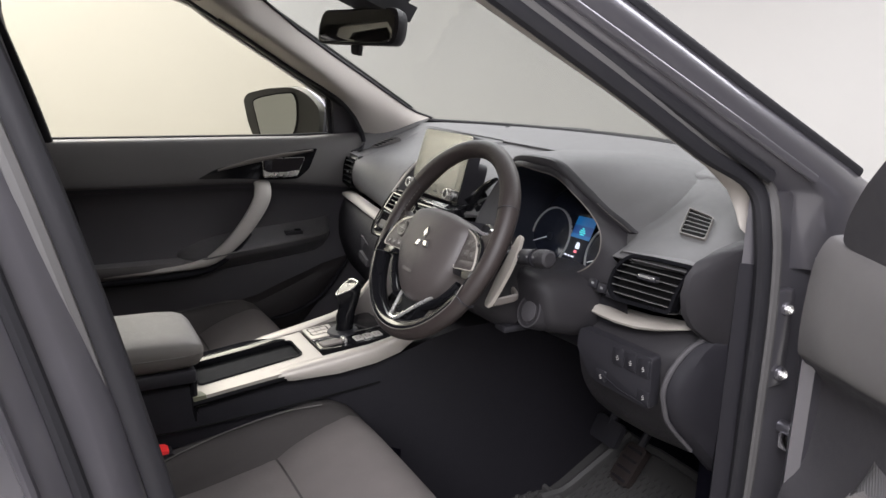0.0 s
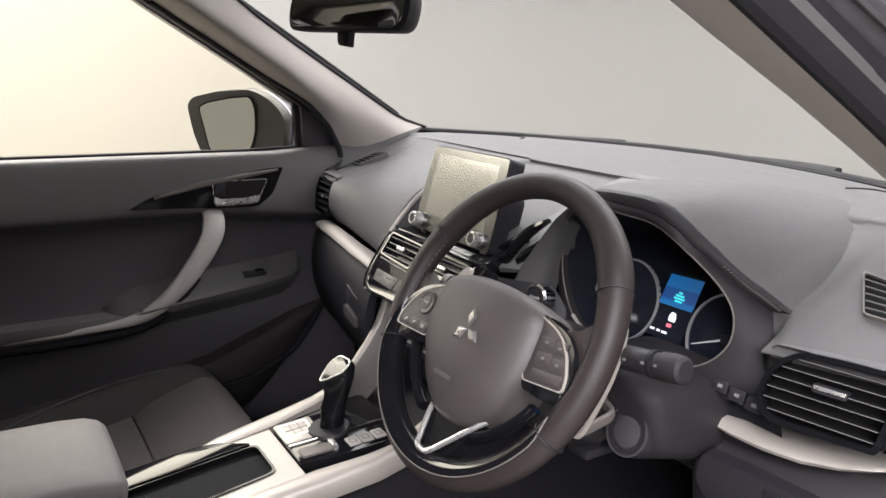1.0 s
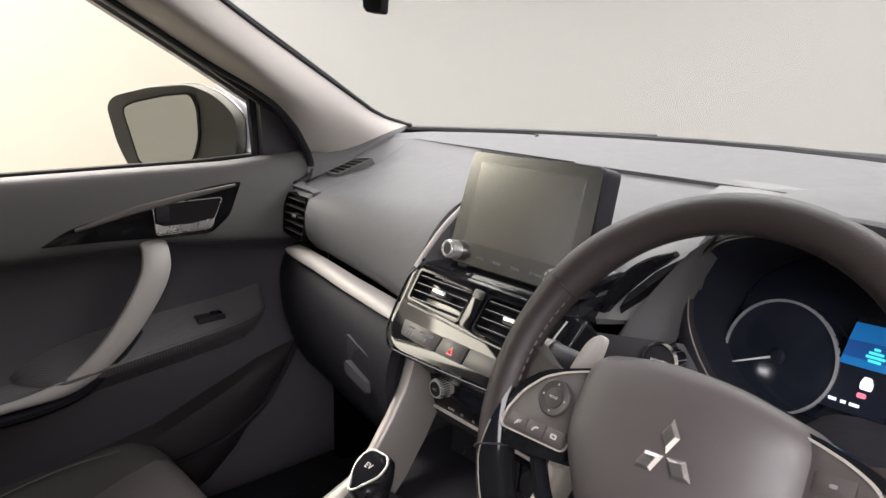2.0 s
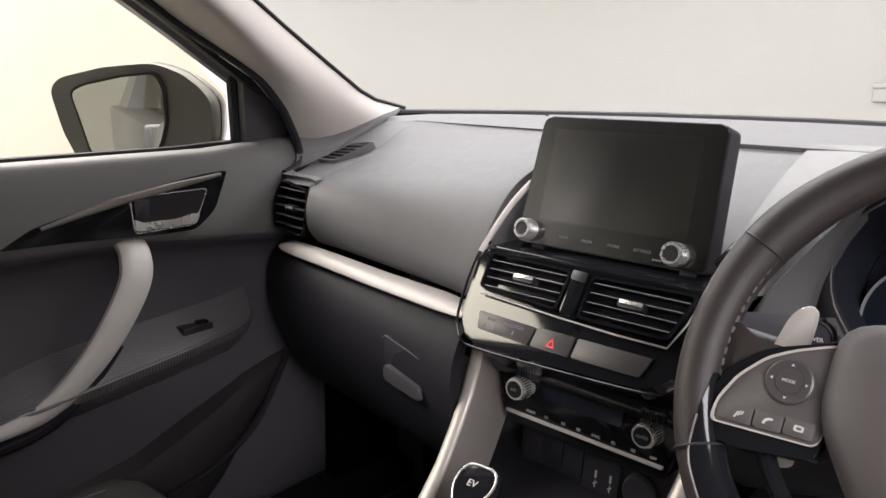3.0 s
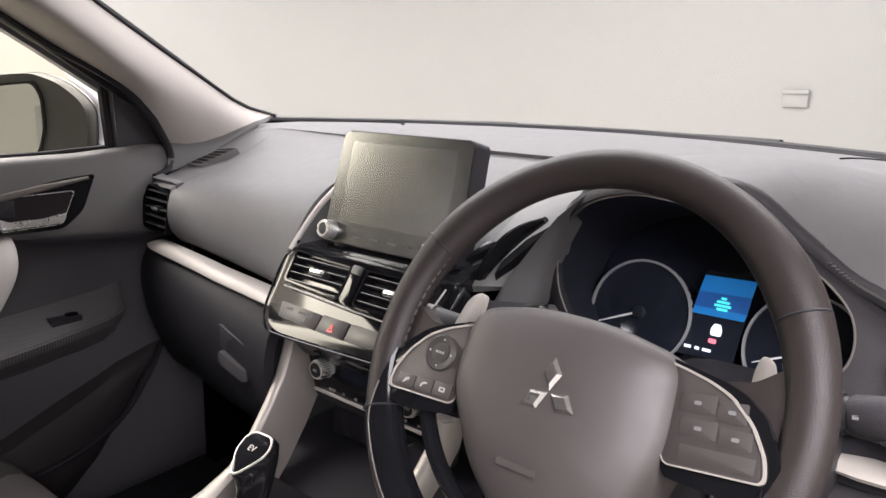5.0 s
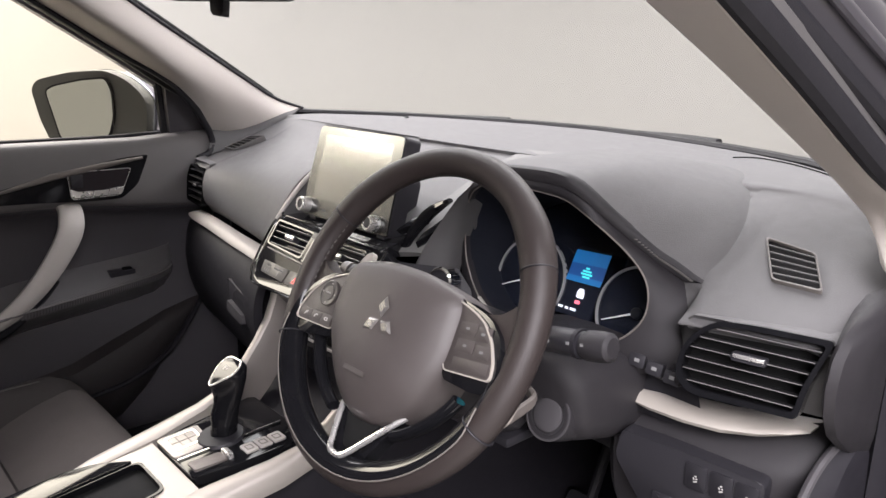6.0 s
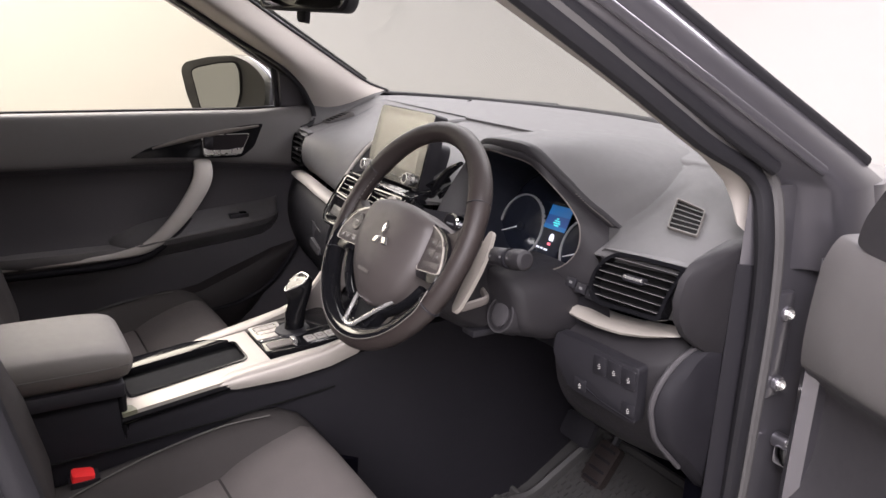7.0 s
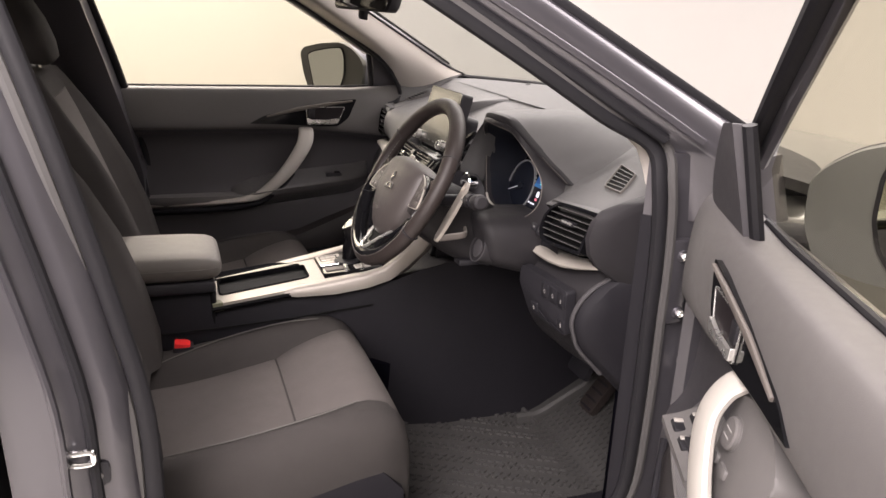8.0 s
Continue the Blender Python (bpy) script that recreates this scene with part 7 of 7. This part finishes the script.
def build_door(side, label, name):
    """A front door in its shut place; side is 1 for the right."""
    door = thing(name, (side * 0.83, 0.31, 0.34), label, "car door", "front doors")

    def P(d, y, z):
        return V(side * d, y, z)

    # inner panel: section from the sill down, d is the distance from the car's middle
    sect = [(0.790, 1.098), (0.765, 1.104), (0.735, 1.106), (0.728, 1.100), (0.714, 1.07), (0.708, 1.02), (0.710, 0.985), (0.722, 0.972), (0.738, 0.955), (0.744, 0.90), (0.742, 0.84), (0.735, 0.79), (0.722, 0.755), (0.712, 0.735), (0.705, 0.70), (0.702, 0.62), (0.704, 0.52), (0.712, 0.45), (0.735, 0.43)]
    ys = [0.262, 0.22, 0.16, 0.10, 0.04, -0.03, -0.10, -0.2, -0.3, -0.4, -0.5, -0.6, -0.66]
    rows = []
    for y in ys:
        f = max(0.0, (y - 0.05) / 0.21)
        row = []
        for d, z in sect:
            crease = -0.03 * max(0, y + 0.12) / 0.3 if 0.9 < z < 1.0 else 0.0
            rise = 0.014 * f if z > 1.05 else 0.0
            yy = y
            if y < -0.59:
                yy = y - 0.09 * max(0, (z - 0.75) / 0.37) if y < -0.65 else y - 0.05 * max(0, (z - 0.75) / 0.37)
            row.append(P(d + 0.012 * f, yy, z + crease + rise))
        rows.append(spline(row, 2))
    part("door_panel", sheet(rows, 0.012), DOORDARK, door, "dark moulded inner door panel", 60)
    # grey upper trim lies over the panel, from sill to crease
    up = [(0.792, 1.108), (0.772, 1.114), (0.738, 1.1145), (0.722, 1.106), (0.708, 1.07), (0.702, 1.02), (0.704, 0.992), (0.712, 0.983)]
    rows = []
    for y in ys:
        f = max(0.0, (y - 0.05) / 0.21)
        row = []
        for d, z in up:
            crease = -0.03 * max(0, y + 0.12) / 0.3 * (1 if z < 1.0 else 0.4 if z < 1.05 else 0)
            yy = y
            if y < -0.59:
                yy = y - (0.09 if y < -0.65 else 0.05) * max(0, (z - 0.75) / 0.37)
            row.append(P(d + 0.012 * f, yy, z + crease + (0.014 * f if z > 1.05 else 0)))
        rows.append(spline(row, 3))
    part("upper_trim", sheet(rows, 0.006), DOORGREY, door, "grey padded upper door trim", 60)
    part("sill_seal", tube([P(0.792, y, 1.113 + 0.014 * max(0, (y - 0.05) / 0.21)) for y in (0.13, 0.0, -0.2, -0.4, -0.6, -0.735)], 0.006, 0.006, 8), RUBBER, door, "black window seal along the sill")
    # handle bezel, cup and lever
    m = frame_at(P(0.7035, -0.11, 1.03), (0, -side, 0), (side * 0.06, 0, 1))

    def yz(pts):
        return [(-side * (y + 0.11), z - 1.03) for y, z in pts]
    bez = round_poly(yz([(0.050, 1.082), (0.022, 1.020), (-0.015, 0.992), (-0.08, 0.992), (-0.20, 1.0), (-0.305, 1.003), (-0.26, 1.028), (-0.12, 1.060), (0.0, 1.079)]), [0.006, 0.012, 0.012, 0.02, 0.02, 0.003, 0.02, 0.02, 0.02])
    bz = part("handle_bezel", prism(m, bez, 0.010, 0.004, 3, lift=0.004), GLOSS, door, "gloss black handle bezel")
    # The gloss edge's reflection is given as a paler tube.
    part("bezel_ridge", tube([P(0.6985, y, z) for y, z in ((0.035, 1.077), (-0.05, 1.066), (-0.15, 1.050), (-0.25, 1.026))], [0.003, 0.006, 0.007, 0.003], 0.004, 8, up=(1, 0, 0)), BRONZE, bz, "ridge along the bezel, its reflection painted mid grey")
    cup = round_poly(yz([(0.010, 1.057), (-0.018, 1.000), (-0.119, 0.999), (-0.122, 1.056)]), 0.008)
    cx_, cy_ = sum(p[0] for p in cup) / len(cup), sum(p[1] for p in cup) / len(cup)
    # flat sheet for the hollow cup: its shade is a dark reddish colour
    part("handle_cup", prism(m, cup, 0.002, 0, lift=0.0066), material("cup_shade", (0.011, 0.008, 0.0095), 0.55, spec=0.2), bz)
    part("cup_edge", ring_prism(m, cup, [(cx_ + (x - cx_) * 0.972, cy_ + (y - cy_) * 0.955) for x, y in cup], 0.003, 0, 0.0078), KNOB, bz, "thin chrome edge of the handle cup")
    hl = part("door_handle", prism(m, round_poly(yz([(-0.010, 1.020), (-0.018, 1.003), (-0.117, 1.003), (-0.119, 1.022), (-0.105, 1.015), (-0.05, 1.014)]), 0.004), 0.006, 0.0025, 3, lift=0.013), KNOB, bz, "chrome door handle")
    part("lock_tab", prism(m, round_poly(yz([(-0.092, 1.05), (-0.094, 1.022), (-0.116, 1.024), (-0.116, 1.051)]), 0.003), 0.004, 0.001, lift=0.010), BLACK, hl)
    # grip bar and rail
    line = [(0.716, -0.122, 0.988), (0.690, -0.124, 0.968), (0.672, -0.135, 0.935), (0.664, -0.165, 0.888), (0.662, -0.205, 0.838), (0.664, -0.25, 0.796), (0.668, -0.295, 0.768), (0.675, -0.36, 0.754), (0.682, -0.45, 0.748), (0.690, -0.55, 0.745), (0.70, -0.645, 0.742)]
    path = spline([P(*p) for p in line], 5)
    n_ = len(path)
    wide = [curve(k / (n_ - 1), [0, 0.15, 0.4, 0.6, 0.72, 1], [0.024, 0.026, 0.021, 0.014, 0.008, 0.006]) for k in range(n_)]
    part("grip_bar", tube(path, [w for w in wide], [curve(k / (n_ - 1), [0, 0.5, 0.7, 1], [0.010, 0.011, 0.007, 0.005]) for k in range(n_)], 14, up=(-side, 0, 0.25), power=0.8), SATIN, door, "satin silver door grip")
    low = [p + P(0.008, 0.006, -0.022) for p in path[int(n_ * 0.35):]]
    part("grip_backing", tube(low, 0.012, 0.016, 10, up=(-side, 0, 0)), DARK, door)
    # armrest shelf with switch
    rows = []
    for y, d, z in ((0.098, 0.738, 0.832), (0.092, 0.718, 0.829), (0.075, 0.698, 0.826), (0.045, 0.682, 0.822), (0.0, 0.672, 0.818), (-0.08, 0.662, 0.811), (-0.16, 0.656, 0.804), (-0.24, 0.655, 0.795), (-0.30, 0.664, 0.783), (-0.35, 0.695, 0.768), (-0.38, 0.73, 0.76)):
        rows.append([P(0.745, y, z + 0.035), P(lerp(0.745, d, 0.5), y, z + 0.018), P(d + 0.008, y, z + 0.004), P(d, y, z - 0.003), P(d + 0.001, y, z - 0.020), P(d + 0.006, y, z - 0.026), P(d + 0.03, y, z - 0.05), P(0.745, y, z - 0.085)])
    arm = part("armrest", loft(rows), CARBON, door, "ribbed dark armrest", 50)
    part("armrest_edge", tube(spline([r[3] + P(-0.001, 0, -0.004) for r in rows[1:-1]], 4), 0.0022, 0.0030, 6, up=(0, 0, 1)), DOORGREY, arm, "paler lip of the armrest")
    rows = [[P(0.744, y, z0), P(d, y, z0 - 0.003), P(d - 0.004, y, z0 - 0.02), P(d + 0.01, y, z0 - 0.05), P(0.744, y, z0 - 0.07)] for y, d, z0 in ((-0.28, 0.69, 0.775), (-0.34, 0.682, 0.772), (-0.45, 0.68, 0.772), (-0.58, 0.686, 0.772), (-0.65, 0.70, 0.77))]
    part("elbow_pad", loft(rows), DOORGREY, door, "padded elbow rest", 50)
    well = part("switch_well", box((min(side * 0.684, side * 0.712), -0.058, 0.815), (max(side * 0.684, side * 0.712), -0.004, 0.8335), 0.002), BLACK, arm)
    part("window_switch", box((min(side * 0.690, side * 0.706), -0.028, 0.82), (max(side * 0.690, side * 0.706), -0.008, 0.838), 0.003), GLOSS, well)
    # lower pocket: a swept bulge, coloured darker for the shade under the armrest
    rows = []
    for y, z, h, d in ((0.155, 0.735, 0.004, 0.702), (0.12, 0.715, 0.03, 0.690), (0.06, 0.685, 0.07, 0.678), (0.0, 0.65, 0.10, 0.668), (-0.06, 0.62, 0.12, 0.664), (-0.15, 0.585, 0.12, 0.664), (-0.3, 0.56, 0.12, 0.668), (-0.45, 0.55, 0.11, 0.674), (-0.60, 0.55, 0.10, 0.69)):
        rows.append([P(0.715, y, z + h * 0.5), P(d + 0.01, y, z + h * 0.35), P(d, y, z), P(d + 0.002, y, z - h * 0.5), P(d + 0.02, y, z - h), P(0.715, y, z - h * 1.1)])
    part("map_pocket", loft(rows), POCKET_SHADED, door, "moulded door pocket, armrest shade put into its colour", 50)
    rim_ = spline([P(0.697, 0.15, 0.735), P(0.682, 0.10, 0.675), P(0.670, 0.05, 0.628), P(0.664, -0.02, 0.592), P(0.662, -0.09, 0.575), P(0.664, -0.2, 0.565), P(0.667, -0.4, 0.56)], 5)
    part("pocket_rim", tube(rim_, 0.007, 0.006, 8), DARK, door)
    # sail, frame, glass
    sail = round_poly([(0.130, 1.106), (0.252, 1.122), (0.228, 1.160), (0.188, 1.197), (0.108, 1.246)], [0.002, 0.01, 0.02, 0.02, 0.004])
    if side > 0:
        sail = round_poly([(0.052, 1.104), (0.140, 1.108), (0.222, 1.126), (0.205, 1.160), (0.158, 1.212), (0.096, 1.262), (0.046, 1.268)], [0.002, 0.02, 0.012, 0.03, 0.03, 0.008, 0.003])
    rows = [[P(dd - 0.26 * (z - 1.117), y, z) for y, z in sail] for dd in ((0.765, 0.79) if side < 0 else (0.735, 0.752))]
    part("sail_trim", loft(rows), DOORDARK, door, "dark corner trim ahead of the window")
    fr_ = [P(0.793, 0.128, 1.108), P(0.760, 0.105, 1.245)] if side < 0 else [P(0.755, 0.046, 1.104), P(0.716, 0.038, 1.268)]
    part("window_post", tube(fr_, 0.010, 0.012, 8, up=(0, 1, 0)), RUBBER, door)
    top_line = [pillar_line(side, LINE_S, z) + P(0.026, 0.004, 0.0) for z in (1.20, 1.25, 1.31, 1.38, 1.44, 1.49)] + [P(0.672, -0.48, 1.525), P(0.672, -0.60, 1.53), P(0.672, -0.72, 1.525), P(0.685, -0.775, 1.45), P(0.715, -0.755, 1.3), P(0.748, -0.725, 1.11)]
    path = spline(top_line, 4)
    part("window_frame", tube([p + P(0.006, 0.008, 0.004) for p in path], 0.013, 0.014, 10, up=(side, 0, 0.2)), RUBBER if side < 0 else DARK, door, "dark window frame")
    part("frame_skin", tube([p + P(0.02, 0.0, 0.012) for p in path], 0.026, 0.012, 10, up=(side, 0, 0.2)), PAINT, door)
    gl = []
    for z in (1.09, 1.2, 1.31, 1.42, 1.51):
        f = pillar_line(side, LINE_S, max(z, 1.165)).y if z > 1.2 else 0.12
        r = curve(z, [1.09, 1.3, 1.51], [-0.72, -0.755, -0.75])
        d = curve(z, [1.09, 1.31, 1.51], [0.802, 0.745, 0.672])
        gl.append([P(d, lerp(min(f, 0.10), r, k / 6), z) for k in range(7)])
    g_ = part("window_pane", sheet(gl, 0.004), SIDEPANE, door, "faintly tinted side glass")
    g_.visible_shadow = False
    # outer skin
    sk = [(0.806, 1.10), (0.82, 1.085), (0.835, 1.02), (0.852, 0.93), (0.855, 0.80), (0.848, 0.65), (0.845, 0.5), (0.84, 0.40), (0.80, 0.36)]
    part("door_skin", sheet([[P(d, y, z) for d, z in sk] for y in (0.305, 0.2, 0.0, -0.25, -0.5, -0.70)], 0.012), PAINT, door, "dark grey metallic door skin", 60)
    part("door_edge", loft([[P(d, y, z) for d, y in ((0.725, 0.262), (0.735, 0.285), (0.79, 0.30), (0.84, 0.305), (0.84, 0.27), (0.74, 0.25))] for z in (0.42, 0.6, 0.8, 1.0, 1.09)]), PAINT, door)
    part("door_rear_edge", loft([[P(d, y - q, z) for d, y in ((0.73, -0.655), (0.75, -0.685), (0.84, -0.70), (0.84, -0.67), (0.74, -0.64))] for z, q in ((0.42, 0.0), (0.75, 0.0), (1.09, 0.07))]), PAINT, door)
    # mirror on the door
    sx = -1 if side > 0 else 1
    mm = frame_at(P(0.985, 0.0, 1.16), (0.83, 0.56, 0), (0, 0, 1)) if side < 0 else frame_at(P(0.985, 0.0, 1.16), (0.83, -0.56, 0), (0, 0, 1))
    prof = [(-0.131, 0.048), (-0.112, -0.03), (-0.085, -0.085), (-0.03, -0.10), (0.10, -0.10), (0.165, -0.085), (0.188, -0.035), (0.19, 0.028), (0.172, 0.052), (0.135, 0.080), (0.08, 0.098), (-0.02, 0.09), (-0.112, 0.070)]
    gls = [(-0.084, 0.044), (-0.054, -0.068), (-0.02, -0.082), (0.06, -0.08), (0.085, -0.05), (0.098, -0.01), (0.098, 0.05), (0.084, 0.078), (0.02, 0.072), (-0.06, 0.056)]
    if side > 0:
        prof, gls = [(-x, y) for x, y in prof][::-1], [(-x, y) for x, y in gls][::-1]
    pr, gr = round_poly(prof, 0.02, 3), round_poly(gls, 0.012, 3)
    cxm = 0.02 * sx
    rows = [[mm @ V(cxm + (x - cxm) * s, y * s, h) for x, y in pr] for s, h in ((0.45, -0.12), (0.75, -0.105), (0.92, -0.075), (1.0, -0.03), (1.0, -0.004), (0.985, 0.004))]
    dm = part("door_mirror", loft(rows), CASE, door, "dark housing of the door mirror", 60)
    part("mirror_cap", loft([[mm @ V(cxm + (x - cxm) * s, y * s, h) for x, y in pr] for s, h in ((0.47, -0.123), (0.77, -0.108), (0.94, -0.077), (1.015, -0.035), (1.01, -0.028))]), PAINT, dm, "grey painted mirror cap")
    tilt = mm @ pose(0, 0, 0, 0, 1.0 if side < 0 else 0, 0)
    part("mirror_glass", prism(tilt, gr, 0.003, 0, lift=0.0062), MIRROR, dm, "reflecting mirror glass")
    part("mirror_bezel", ring_prism(mm, [(x * 1.05, y * 1.05) for x, y in gr], [(x * 0.99, y * 0.99) for x, y in gr], 0.004, 0, 0.0075), DARK, dm)
    part("mirror_foot", tube([mm @ V(0.15 * sx, -0.06, -0.05), P(0.80, 0.13, 1.10), P(0.765, 0.14, 1.10)], 0.035, 0.018, 12), DARK, dm)
    return door, arm


build_door(-1, "shut passenger door with grey trim and silver grip", "passenger_door")
driver_door, darm = build_door(1, "open driver door with grey trim, silver grip and window switches", "driver_door")
# switches only on the driver side
for k in range(2):
    for j in range(2):
        x0, y0 = 0.676 + 0.026 * k, 0.018 - 0.05 * j
        sw = part("window_switch", box((x0, y0, 0.82), (x0 + 0.02, y0 + 0.032, 0.830 + 0.0115 * k), 0.003), BLACK, darm)
        part("switch_tip", box((x0 + 0.003, y0 + 0.022, 0.828 + 0.0115 * k), (x0 + 0.017, y0 + 0.030, 0.8325 + 0.0115 * k), 0.001), SATIN, sw)
rows = [[V(0.668, y, 0.8225), V(0.69, y, 0.829), V(0.73, y, 0.8475), V(0.73, y, 0.835), V(0.668, y, 0.812)] for y in (0.07, 0.06, 0.0, -0.06, -0.10)]
part("switch_plate", loft(rows), DOORGREY, darm, "grey plate round the window switches")
# angled pod behind the grip with the mirror switch and a pull pocket
pod_m = frame_at(V(0.694, -0.19, 0.92), (0, -1, 0), (0.28, 0, 1))
pod = part("switch_pod", prism(pod_m, round_poly([(-0.065, 0.05), (-0.055, -0.04), (-0.02, -0.085), (0.09, -0.085), (0.10, 0.03), (0.06, 0.058), (0.0, 0.070)], 0.012), 0.05, 0.004), DOORGREY, driver_door, "grey switch pod behind the grip")
ms = lathe(pod_m @ Matrix.Translation((-0.03, 0.012, 0)), [(0.0225, -0.01), (0.0225, 0.001), (0.0205, 0.001), (0.0205, 0.005), (0.018, 0.007), (0.0, 0.0075)], 28)
mk = part("mirror_switch", ms, DOORGREY, pod, "round mirror switch")
for d in (-0.005, 0.005):
    part("switch_mark", prism(pod_m @ Matrix.Translation((-0.03, 0.012 + d, 0.0077)), rect(0.018, 0.0014), 0.0005), DIMMARK, mk)
for d in (-0.045, -0.01):
    part("fold_switch", prism(pod_m @ Matrix.Translation((d, -0.028, 0.004)), round_poly(rect(0.026, 0.013), 0.004), 0.01, 0.002), DOORGREY, pod)
# no hollow here: a flat black sheet gives the pocket's shade
part("pull_pocket", prism(pod_m, round_poly([(-0.01, -0.078), (0.085, -0.078), (0.088, -0.03), (0.01, -0.05)], 0.01), 0.002, 0, lift=0.0012), BLACK, pod, "pull pocket drawn as a flat black patch of shade")
HINGE, OPEN_AT, SWING = V(0.83, 0.31, 0.34), V(0.843, 0.374, 0.332), 64.5
driver_door.matrix_basis = Matrix.Translation(OPEN_AT) @ pose(0, 0, 0, 0, 0, SWING) @ Matrix.Translation(-HINGE) @ Matrix.Translation(driver_door.location)
